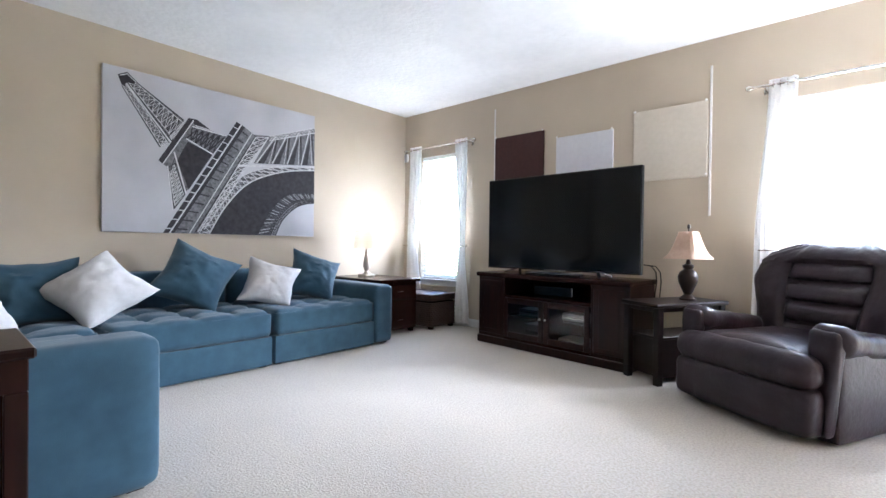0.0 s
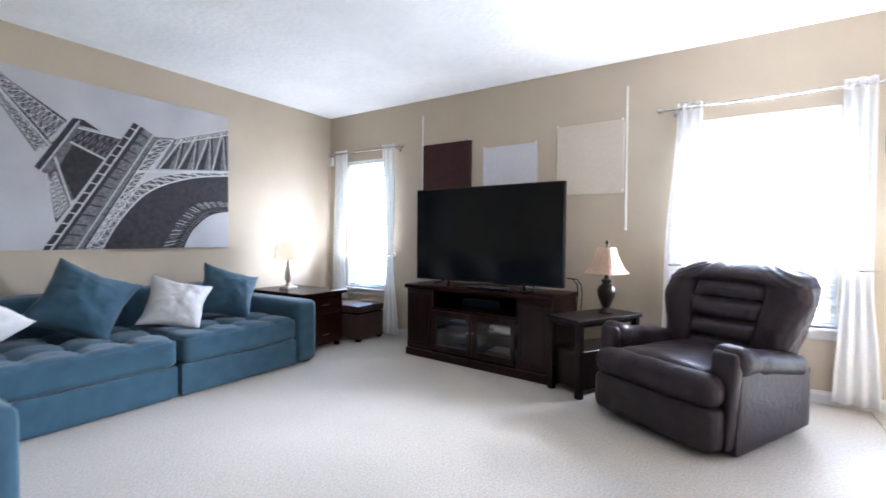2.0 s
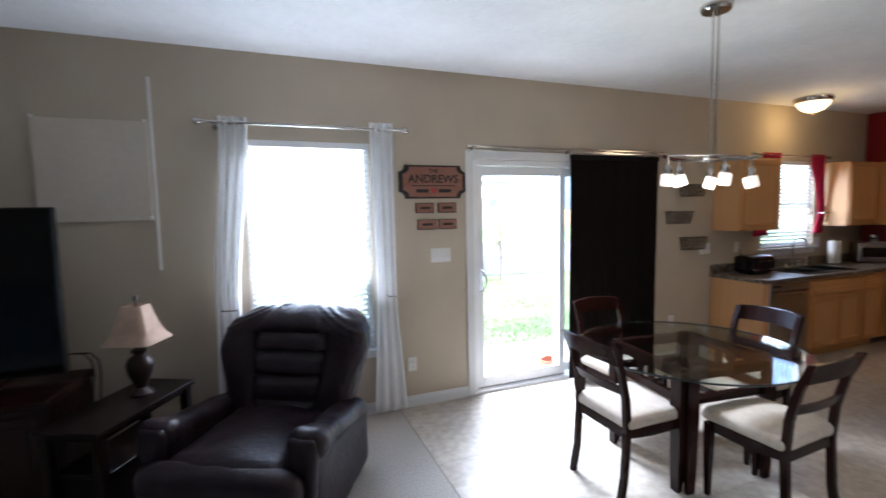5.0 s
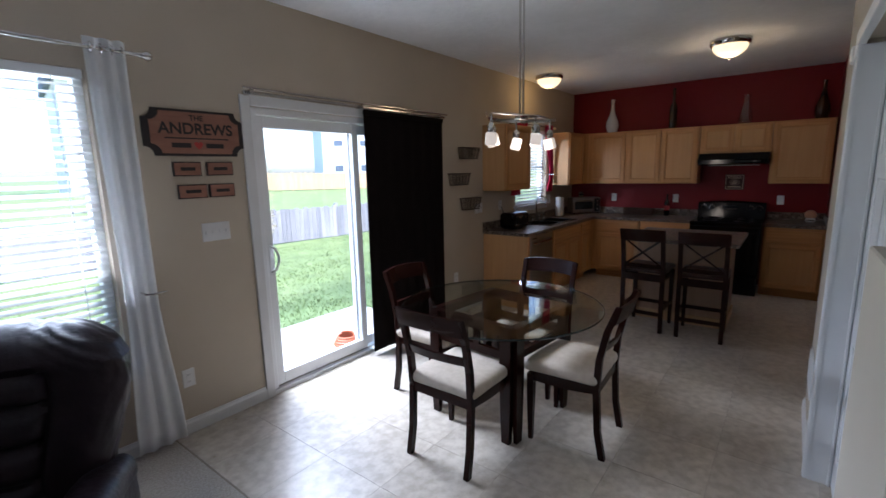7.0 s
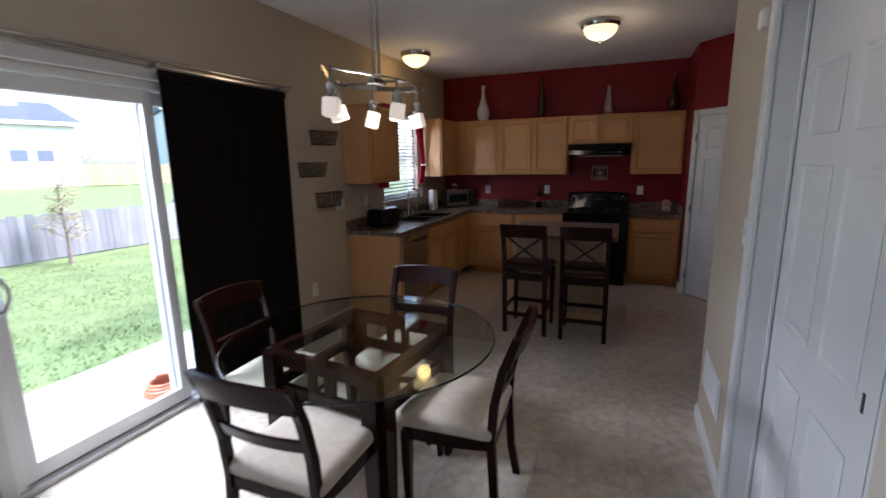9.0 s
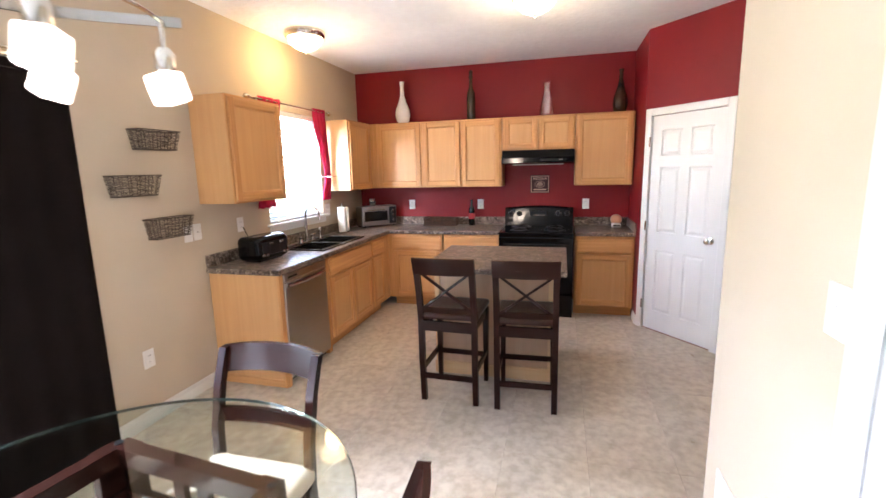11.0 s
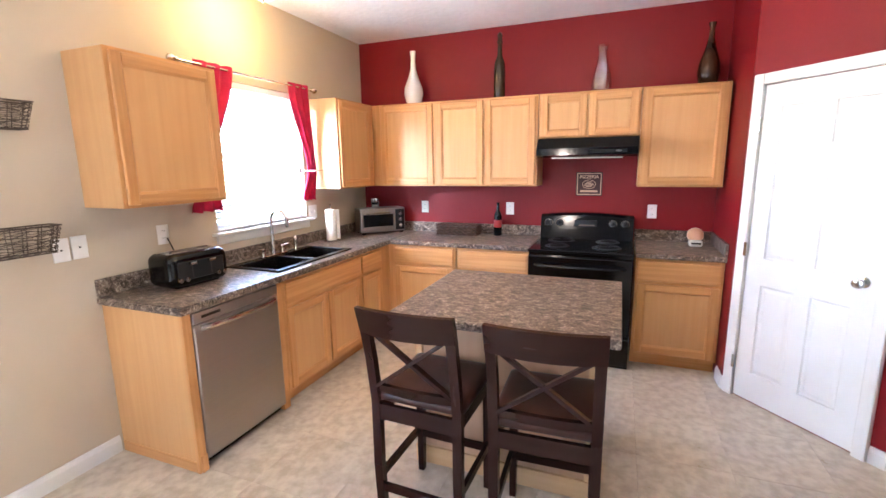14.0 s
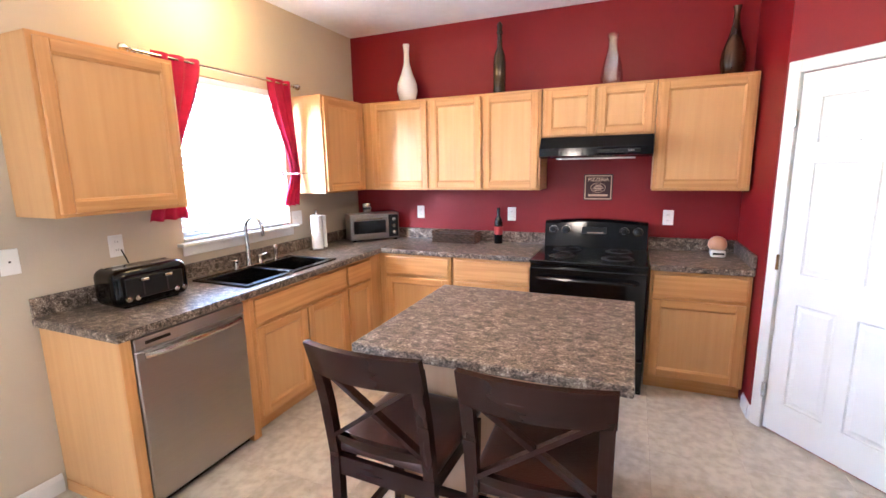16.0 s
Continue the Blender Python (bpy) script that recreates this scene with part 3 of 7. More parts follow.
def panel_door(name, label, width, height, casing_mat, knob="ball", knob_side=1, left_casing=True, deep=0.0):
    """A six-panel door with its casing, in its own x (along the wall) and facing -y; the leaf starts at x = 0."""
    d = thing(name, label, "door", kind="structure")
    bm = bmesh.new()
    st = 0.105
    mid = width / 2
    rows = ((0.20, 0.80), (0.97, 1.57), (1.67, 1.90))
    xs = ((st, mid - 0.045), (mid + 0.045, width - st))
    box(bm, 0, 0.012, 0.012, width, 0.038, height)
    for a, b in ((0, st), (mid - 0.045, mid + 0.045), (width - st, width)):
        box(bm, a, 0, 0.012, b, 0.012, height)
    zs = [0.012] + [v for r in rows for v in r] + [height]
    for i in range(0, len(zs), 2):
        for a, b in xs:
            box(bm, a, 0, zs[i], b, 0.012, zs[i + 1])
    leaf = part("leaf", bm, TRIM, d)
    for z0, z1 in rows:
        for a, b in xs:
            bm = bmesh.new()
            ring_loft(bm, [[(a + i, y, z0 + i), (b - i, y, z0 + i), (b - i, y, z1 - i), (a + i, y, z1 - i)] for i, y in ((0.0, -0.0015), (0.006, 0.007), (0.018, 0.007), (0.036, 0.001))], caps=False)
            bm.faces.new([bm.verts.new(v) for v in ((a + 0.036, 0.001, z0 + 0.036), (b - 0.036, 0.001, z0 + 0.036), (b - 0.036, 0.001, z1 - 0.036), (a + 0.036, 0.001, z1 - 0.036))])
            bmesh.ops.remove_doubles(bm, verts=bm.verts, dist=1e-5)
            part("panel", bm, TRIM, leaf)
    g = 0.004
    cas = [(-g - 0.065, 0, -g, height + g + 0.065), (0 - g, height + g, width + g, height + g + 0.065)]
    if left_casing:
        cas.append((width + g, 0, width + g + 0.065, height + g + 0.065))
    for a, z0, b, z1 in cas:
        bm = slab(a, -0.022 - deep, z0, b, 0.012 - deep, z1, 0.007, 2)
        part("casing", bm, casing_mat, d)
    if deep:
        part("jamb", slab(-g - 0.02, -deep, 0, -g, 0.04, height + g, 0.002), casing_mat, d)
        part("jamb", slab(width + g, 0, 0, width + 0.20, 0.04, height + g, 0.002), casing_mat, d)
        part("door_stop", slab(-g, -0.016, 0, 0.008, -0.004, height, 0.002), casing_mat, d)
    for z in () if deep else (0.25, 1.02, 1.80):
        hx = -g if knob_side > 0 else width + g
        part("hinge", slab(hx - 0.009, -0.030, z - 0.045, hx + 0.009, -0.018, z + 0.045, 0.002), CHROME, d, "nickel hinge")
    kx = width - 0.065 if knob_side > 0 else 0.065
    if knob == "ball":
        bm = bmesh.new()
        lathe(bm, [(0.030, 0.0), (0.030, 0.006), (0.013, 0.010), (0.012, 0.030), (0.024, 0.036), (0.029, 0.048), (0.026, 0.060), (0.010, 0.066)], 20)
        bmesh.ops.rotate(bm, verts=bm.verts, cent=(0, 0, 0), matrix=Matrix.Rotation(radians(90), 3, "X"))
        bmesh.ops.translate(bm, verts=bm.verts, vec=(kx, 0, 0.95))
        part("knob", bm, CHROME, d, "polished nickel knob", smooth=True)
    else:
        part("latch_mark", slab(kx - 0.007, -0.002, 0.955, kx + 0.006, 0.001, 1.01, 0.001), INK, d, "dark latch mark")
    return d


pd = panel_door("door_2", "white six-panel pantry door in a red wall", 0.70, 2.03, TRIM)
ang = math.degrees(math.atan2(1.40 - 2.015, 6.70 - 7.42))
ux, uy = math.cos(radians(ang)), math.sin(radians(ang))
pd.matrix_basis = pose(7.42 + ux * 0.10 + uy * 0.012, 2.015 + uy * 0.10 - ux * 0.012, 0, 0, 0, ang)
cd = panel_door("door_3", "white six-panel closet door beside the half wall", 0.82, 2.15, TRIM, knob="mark", knob_side=1, left_casing=False, deep=0.095)
cd.matrix_basis = pose(3.65, 2.09, 0, 0, 0, 180)


# ---- curtains ----
def curtain(parent, name, mat, top, bottom, y, folds=5, depth=0.03, tie=None, label=""):
    """Hanging cloth: (x0, x1, z) at the top, at the tie and at the bottom, in soft folds."""
    rows = [top] + ([tie] if tie else []) + [bottom]
    bm = bmesh.new()
    grid, nx, nz = [], folds * 8, 26
    for j in range(nz + 1):
        z = top[2] + (bottom[2] - top[2]) * j / nz
        for a, b in zip(rows, rows[1:]):
            if a[2] >= z >= b[2] - 1e-6:
                k = (a[2] - z) / (a[2] - b[2])
                k = k * k * (3 - 2 * k)
                x0, x1 = a[0] + (b[0] - a[0]) * k, a[1] + (b[1] - a[1]) * k
                break
        line = []
        for i in range(nx + 1):
            u = i / nx
            w = math.sin(u * folds * 2 * math.pi + 0.5 * math.sin(j * 0.21)) * depth * (0.75 + 0.35 * noise.noise((u * 3, j * 0.12, folds)))
            line.append(bm.verts.new((x0 + (x1 - x0) * u, y + w, z + 0.004 * math.sin(u * 17))))
        grid.append(line)
    for r0, r1 in zip(grid, grid[1:]):
        for i in range(nx):
            bm.faces.new((r0[i], r1[i], r1[i + 1], r0[i + 1]))
    ob = part(name, bm, mat, parent, label, smooth=True)
    md = ob.modifiers.new("thickness", "SOLIDIFY")
    md.thickness = 0.0025
    return ob


def curtain_rod(label, x0, x1, y, z, r=0.011, finial=0.026, brackets=True):
    t = thing("curtain_rod", label, "curtain rod")
    part("rod", tube(bmesh.new(), [(x0, y, z), (x1, y, z)], r, 12), CHROME, t, smooth=True)
    for x, s in ((x0, -1), (x1, 1)):
        bm = lathe(bmesh.new(), [(0.012, 0), (0.016, 0.008), (0.012, 0.016), (finial * 0.8, 0.026), (finial, 0.042), (finial * 0.8, 0.058), (0.006, 0.068)], 16)
        bmesh.ops.rotate(bm, verts=bm.verts, cent=(0, 0, 0), matrix=Matrix.Rotation(radians(90) * s, 3, "Y"))
        bmesh.ops.translate(bm, verts=bm.verts, vec=(x, y, z))
        part("finial", bm, CHROME, t, smooth=True)
        if brackets:
            bm = bmesh.new()
            tube(bm, [(x - s * 0.06, N, z - 0.01), (x - s * 0.06, y, z - 0.01)], 0.007)
            box(bm, x - s * 0.06 - 0.015, N - 0.006, z - 0.04, x - s * 0.06 + 0.015, N, z + 0.02)
            part("bracket", bm, CHROME, t)
    return t


def tieback(x, y, z):
    t = thing("curtain_tieback", "nickel curtain holdback arm on the wall", "curtain holdback", group="curtain holdbacks")
    bm = bmesh.new()
    tube(bm, [(x, N, z), (x, y - 0.05, z), (x + 0.03, y - 0.065, z), (x + 0.10, y - 0.065, z)], 0.006)
    part("arm", bm, CHROME, t, smooth=True)
    part("wall_plate", slab(x - 0.014, N - 0.005, z - 0.02, x + 0.014, N, z + 0.02, 0.002), CHROME, t)


yc = N - 0.11
curtain_rod("brushed nickel curtain rod over the corner window", -3.46, -2.36, yc, 2.29)
curtain_rod("brushed nickel curtain rod over the window behind the recliner", 0.49, 1.86, yc, 2.29)
for label, a, b, c, f in (("white grommet curtain panel at the corner window", (-3.42, -3.20, 2.33), (-3.46, -3.25, 1.0), (-3.46, -3.15, 0.05), 3),
                          ("white grommet curtain panel beside the television", (-2.62, -2.42, 2.33), (-2.54, -2.44, 1.0), (-2.60, -2.36, 0.05), 3),
                          ("white grommet curtain panel behind the recliner", (0.58, 0.76, 2.33), (0.50, 0.66, 1.0), (0.48, 0.74, 0.05), 3),
                          ("white grommet curtain panel beside the name sign", (1.62, 1.80, 2.34), (1.64, 1.80, 1.0), (1.60, 1.86, 0.05), 3)):
    t = thing("curtain", label, "curtain", group="white curtains")
    curtain(t, "panel", SHEER, a, c, yc, f, 0.014, b)
    for i in range(4):
        x = a[0] + (a[1] - a[0]) * (i + 0.5) / 4
        bm = bmesh.new()
        tube(bm, [(x + 0.003, yc + 0.023 * math.cos(k * math.pi / 6), 2.29 + 0.023 * math.sin(k * math.pi / 6)) for k in range(13)], 0.004, 6)
        part("grommet", bm, CHROME, t, "nickel grommet", smooth=True)
for x in (-3.46, -2.50, 0.54, 1.72):
    tieback(x, yc - 0.02, 1.0)

# dark drape over the fixed leaf
t = thing("drape", "dark brown blackout drape over the sliding door", "curtain")
curtain(t, "panel", BLACKOUT, (3.49, 4.555, 2.15), (3.48, 4.54, 0.03), N - 0.085, 7, 0.005)
part("heading", slab(3.49, N - 0.10, 2.11, 4.555, N - 0.072, 2.155, 0.004), BLACKOUT, t)
t = thing("drape_track", "double curtain track above the sliding door", "curtain rod")
part("rail", slab(2.46, N - 0.075, 2.165, 4.62, N - 0.055, 2.187, 0.004), CHROME, t)
part("rail", slab(2.44, N - 0.11, 2.190, 4.62, N - 0.095, 2.205, 0.004), CHROME, t)
for x in (2.50, 3.48, 4.50):
    part("bracket", slab(x - 0.012, N - 0.11, 2.160, x + 0.012, N, 2.19, 0.002), CHROME, t)

# red kitchen curtains
yk = N - 0.075
curtain_rod("thin dark curtain rod over the kitchen window", 6.02, 7.28, yk, 2.225, 0.008, 0.024)
for label, a, b, c in (("red tab-top curtain beside the single-door cabinet", (6.13, 6.44, 2.25), (6.10, 6.20, 1.52), (6.00, 6.24, 1.30)),
                       ("red tab-top curtain over the paper towels", (7.00, 7.24, 2.25), (7.18, 7.27, 1.55), (7.09, 7.24, 1.30))):
    t = thing("curtain", label, "curtain", group="red curtains")
    curtain(t, "panel", RED_CLOTH, a, c, yk, 3, 0.022, b)
tieback(7.17, yk - 0.02, 1.55)


# ---- sectional sofa ----
def dimples(x0, y0, x1, y1, nx, ny, deep=0.055):
    def f(x, y, z, n):
        if n.z < 0.5:
            return 0.0
        u, v = (x - x0) / (x1 - x0) * nx, (y - y0) / (y1 - y0) * ny
        du, dv = abs(u - round(u)), abs(v - round(v))
        inside = 1.0 if 0.3 < u < nx - 0.3 and 0.3 < v < ny - 0.3 else 0.35
        return -deep * inside * (math.exp(-(du * du + dv * dv) * 22) + 0.35 * math.exp(-min(du, dv) ** 2 * 120)) + 0.006 * noise.noise((x * 7, y * 7, z)) + 0.004 * noise.noise((x * 21, y * 21, z))
    return f


sofa = thing("sectional_sofa", "teal blue velvet L-shaped sectional sofa on the carpet", "sofa")
sx0, sx1 = -3.60, -2.44


def seat_unit(x0, y0, x1, y1, nx, ny):
    part("base", soft_box(bmesh.new(), x0, y0, 0.012, x1, y1, 0.25, 0.018, 8), TEAL, sofa, smooth=True)
    part("seat_cushion", soft_box(bmesh.new(), x0 + 0.004, y0 + 0.006, 0.245, x1 + 0.012, y1 - 0.006, 0.46, 0.05, 40, dimples(x0, y0, x1, y1, nx, ny)), TEAL, sofa, smooth=True)


seat_unit(-3.36, 2.76, sx1, 3.81, 3, 4)
seat_unit(-3.36, 1.62, sx1, 2.74, 3, 4)
seat_unit(-3.36, 0.60, -2.45, 1.60, 3, 3)
part("base", soft_box(bmesh.new(), -2.43, 0.60, 0.012, -1.30, 1.50, 0.25, 0.018, 8), TEAL, sofa, smooth=True)
part("seat_cushion", soft_box(bmesh.new(), -2.43, 0.60, 0.245, -1.30, 1.515, 0.46, 0.05, 40, dimples(-2.43, 0.60, -1.30, 1.5, 4, 3)), TEAL, sofa, smooth=True)
part("backrest", soft_box(bmesh.new(), sx0, 2.76, 0.012, -3.34, 3.82, 0.75, 0.05, 12), TEAL, sofa, smooth=True)
part("backrest", soft_box(bmesh.new(), sx0, 0.40, 0.012, -3.34, 2.75, 0.75, 0.05, 14), TEAL, sofa, smooth=True)
part("backrest", soft_box(bmesh.new(), -3.33, 0.36, 0.012, -1.29, 0.61, 0.75, 0.05, 14), TEAL, sofa, smooth=True)
part("arm", soft_box(bmesh.new(), sx0, 3.82, 0.012, sx1 + 0.01, 4.05, 0.60, 0.055, 14), TEAL, sofa, smooth=True)
part("arm", soft_box(bmesh.new(), -1.29, 0.36, 0.012, -1.05, 1.53, 0.63, 0.055, 14), TEAL, sofa, smooth=True)
for x, y in ((-3.5, 3.95), (-2.52, 3.98), (-2.52, 2.82), (-2.52, 2.68), (-3.5, 0.46), (-1.14, 1.45), (-1.14, 0.45), (-2.4, 1.42)):
    part("foot", slab(x - 0.03, y - 0.03, 0.0, x + 0.03, y + 0.03, 0.035), BLACK_MATT, sofa)


def throw_pillow(label, mat, x, y, z, size, turn, lean, spin, seed, fat=0.085):
    """A square scatter cushion with drawn-out corners and creases."""
    t = thing("throw_pillow", label, "pillow", group="pillows on the sofa")
    n, bm = 26, bmesh.new()
    size, fat = size * 1.24, fat * 1.55
    sheets = []
    for side in (1, -1):
        g = []
        for i in range(n + 1):
            row = []
            for j in range(n + 1):
                u, v = 2 * i / n - 1, 2 * j / n - 1
                px = u * (1 - 0.22 * (1 - v * v)) * size / 2
                py = v * (1 - 0.22 * (1 - u * u)) * size / 2
                h = fat * (max(0.0, (1 - u * u) * (1 - v * v)) ** 0.55)
                rim = max(abs(u), abs(v))
                h += 0.018 * noise.noise((u * 3 + seed, v * 3, side * 2)) * (1 - rim ** 4)
                h += 0.013 * noise.noise((u * 8, v * 5 + seed, side * 3)) * (1 - rim ** 6)
                px, py = px * (1 - 0.09 * (u * v) ** 4), py * (1 - 0.09 * (u * v) ** 4)
                px += 0.010 * noise.noise((u * 2.5 + seed, v * 2.5, 1.7))
                py += 0.010 * noise.noise((u * 2.5, v * 2.5 + seed, 4.1))
                h += 0.008 * math.sin(6 * (u + v) + seed) * (1 - rim ** 2) * abs(u * v)
                row.append(bm.verts.new((px, py, side * h)))
            g.append(row)
        sheets.append(g)
        for i in range(n):
            for j in range(n):
                q = (g[i][j], g[i + 1][j], g[i + 1][j + 1], g[i][j + 1])
                bm.faces.new(q if side > 0 else q[::-1])
    bmesh.ops.remove_doubles(bm, verts=bm.verts, dist=0.0006)
    bmesh.ops.rotate(bm, verts=bm.verts, cent=(0, 0, 0), matrix=Matrix.Rotation(radians(spin), 3, "Z"))
    bmesh.ops.rotate(bm, verts=bm.verts, cent=(0, 0, 0), matrix=Matrix.Rotation(radians(90 - lean), 3, "Y"))
    low = min(v.co.z for v in bm.verts)
    for v in bm.verts:
        v.co.z = math.hypot(v.co.z - low, 0.075) - 0.075
    part("cover", bm, mat, t, smooth=True)
    t.matrix_basis = pose(x, y, z, 0, 0, turn)


SZ = 0.43
throw_pillow("teal velvet pillow leaning against the sofa back", TEAL, -3.06, 3.50, SZ, 0.46, -12, 26, -20, 1, 0.10)
throw_pillow("white plush pillow on the sofa seat", WHITE_CLOTH, -2.96, 2.98, SZ, 0.42, -16, 28, -18, 2, 0.10)
throw_pillow("large teal velvet pillow standing on a corner", TEAL, -3.04, 2.36, SZ, 0.50, -14, 26, -28, 3, 0.115)
throw_pillow("large white plush pillow standing on a corner", WHITE_CLOTH, -2.92, 1.68, SZ, 0.47, -22, 40, 44, 4, 0.115)
throw_pillow("upright teal velvet pillow in the sofa corner", TEAL, -3.14, 1.36, SZ, 0.46, -10, 14, 3, 5, 0.09)
throw_pillow("teal velvet pillow against the side back", TEAL, -2.35, 0.80, SZ, 0.44, 70, 18, 5, 6, 0.09)
throw_pillow("white plush pillow beside the near arm", WHITE_CLOTH, -1.75, 0.98, SZ, 0.42, 62, 26, 20, 7, 0.09)

# ---- canvas print ----
pic = thing("canvas_print", "large grey canvas print of an iron lattice tower", "picture", W, 1.83, 1.09)
PW, PH = 2.01, 1.40
part("canvas", slab(0.002, 0, 0, 0.038, PW, PH, 0.003), CANVAS, pic)
tones = {"dark": bmesh.new(), "mid": bmesh.new(), "pale": bmesh.new()}
LIFT = {"dark": 0.0395, "mid": 0.0388, "pale": 0.0402}


def on_canvas(u, v, tone):
    return (LIFT[tone], min(max(u, 0), 1) * PW, (1 - min(max(v, 0), 1)) * PH)


def patch(tone, *pts):
    b = tones[tone]
    b.faces.new([b.verts.new(on_canvas(u, v, tone)) for u, v in pts])


def stroke(tone, a, b, w):
    dx, dy = (b[0] - a[0]) * PW, (b[1] - a[1]) * PH
    k = math.hypot(dx, dy) or 1
    ox, oy = -dy / k * w / 2 / PW, dx / k * w / 2 / PH
    patch(tone, (a[0] + ox, a[1] + oy), (b[0] + ox, b[1] + oy), (b[0] - ox, b[1] - oy), (a[0] - ox, a[1] - oy))


def mix2(a, b, k):
    return (a[0] + (b[0] - a[0]) * k, a[1] + (b[1] - a[1]) * k)


def lattice(tone, a0, a1, b0, b1, n, w):
    """Cross bracing between the edge a0-a1 and the edge b0-b1."""
    for i in range(n):
        p, q = i / n, (i + 1) / n
        stroke(tone, mix2(a0, a1, p), mix2(b0, b1, q), w)
        stroke(tone, mix2(b0, b1, p), mix2(a0, a1, q), w)
        stroke(tone, mix2(a0, a1, q), mix2(b0, b1, q), w)
    stroke(tone, a0, a1, w * 1.6)
    stroke(tone, b0, b1, w * 1.6)


# spire, upper deck, legs, main deck, girder and arch, in shares of the canvas
patch("mid", (0.068, 0.111), (0.12, 0.072), (0.307, 0.247), (0.21, 0.447))
for n_, w_, (a0, a1, b0, b1) in ((13, 0.006, ((0.068, 0.111), (0.21, 0.447), (0.082, 0.092), (0.247, 0.41))), (13, 0.006, ((0.087, 0.086), (0.258, 0.399), (0.12, 0.072), (0.307, 0.247)))):
    lattice("dark", a0, a1, b0, b1, n_, w_)
    lattice("pale", mix2(a0, b0, 0.12), mix2(a1, b1, 0.12), mix2(a0, b0, 0.9), mix2(a1, b1, 0.9), n_ - 3, 0.004)
stroke("pale", (0.083, 0.09), (0.253, 0.405), 0.014)
patch("dark", (0.052, 0.048), (0.086, 0.02), (0.127, 0.074), (0.069, 0.116))
stroke("pale", (0.06, 0.05), (0.088, 0.03), 0.008)
stroke("pale", (0.088, 0.035), (0.118, 0.07), 0.006)
patch("mid", (0.239, 0.566), (0.354, 0.271), (0.498, 0.296), (0.265, 0.851))
patch("dark", (0.205, 0.534), (0.328, 0.225), (0.35, 0.232), (0.224, 0.556))
patch("mid", (0.224, 0.556), (0.35, 0.232), (0.37, 0.24), (0.238, 0.568))
patch("dark", (0.328, 0.225), (0.364, 0.225), (0.424, 0.276), (0.354, 0.262))
stroke("pale", (0.222, 0.556), (0.35, 0.235), 0.010)
for i in range(16):
    stroke("mid", mix2((0.207, 0.53), (0.33, 0.23), i / 16), mix2((0.222, 0.555), (0.348, 0.235), i / 16), 0.005)
patch("dark", (0.325, 0.384), (0.436, 0.447), (0.33, 0.707), (0.281, 0.519))
stroke("pale", (0.268, 0.466), (0.32, 0.74), 0.014)
stroke("pale", (0.242, 0.565), (0.265, 0.851), 0.010)
lattice("dark", (0.245, 0.57), (0.27, 0.84), (0.272, 0.50), (0.315, 0.74), 7, 0.006)
lattice("pale", (0.25, 0.60), (0.272, 0.82), (0.268, 0.55), (0.308, 0.74), 9, 0.004)
lattice("dark", (0.344, 0.281), (0.498, 0.301), (0.318, 0.366), (0.436, 0.439), 6, 0.010)
stroke("pale", (0.344, 0.278), (0.498, 0.300), 0.012)
stroke("pale", (0.318, 0.366), (0.436, 0.443), 0.014)
for i in range(7):
    stroke("mid", (0.335 + 0.008 * i, 0.60 - 0.025 * i), (0.325 + 0.012 * i, 0.70 - 0.03 * i), 0.008)
patch("dark", (0.225, 1.0), (0.55, 0.183), (0.572, 0.196), (0.25, 1.0))
patch("dark", (0.254, 1.0), (0.577, 0.198), (0.593, 0.21), (0.271, 1.0))
patch("mid", (0.271, 1.0), (0.593, 0.21), (0.64, 0.251), (0.36, 1.0))
stroke("pale", (0.252, 1.0), (0.575, 0.197), 0.014)
for i in range(13):
    k = (i + 0.4) / 13
    stroke("pale", mix2((0.225, 0.995), (0.55, 0.185), k), mix2((0.25, 0.995), (0.572, 0.196), k), 0.009)
    stroke("dark", mix2((0.272, 0.995), (0.593, 0.21), k), mix2((0.318, 0.998), (0.622, 0.235), k), 0.012)
stroke("pale", (0.335, 1.0), (0.63, 0.245), 0.010)


def swing(pts, k):
    """A smooth curve through five points, at the share k of its length."""
    k = min(max(k, 0.0), 0.9999) * (len(pts) - 1)
    i, f = int(k), k - int(k)
    p0, p1, p2, p3 = pts[max(i - 1, 0)], pts[i], pts[i + 1], pts[min(i + 2, len(pts) - 1)]
    return tuple(0.5 * (2 * b + (c - a) * f + (2 * a - 5 * b + 4 * c - d) * f * f + (3 * b - a - 3 * c + d) * f ** 3) for a, b, c, d in zip(p0, p1, p2, p3))


OUT = ((0.377, 1.0), (0.472, 0.754), (0.565, 0.589), (0.72, 0.485), (1.0, 0.426))
RIM = ((0.423, 1.0), (0.501, 0.798), (0.62, 0.612), (0.804, 0.499), (1.0, 0.450))
INN = ((0.667, 1.0), (0.738, 0.814), (0.82, 0.693), (0.906, 0.657), (1.0, 0.651))
GAP = ((0.764, 1.0), (0.804, 0.879), (0.878, 0.777), (0.937, 0.739), (1.0, 0.723))


def between(a, b, k, s):
    return mix2(swing(a, k), swing(b, k), s)


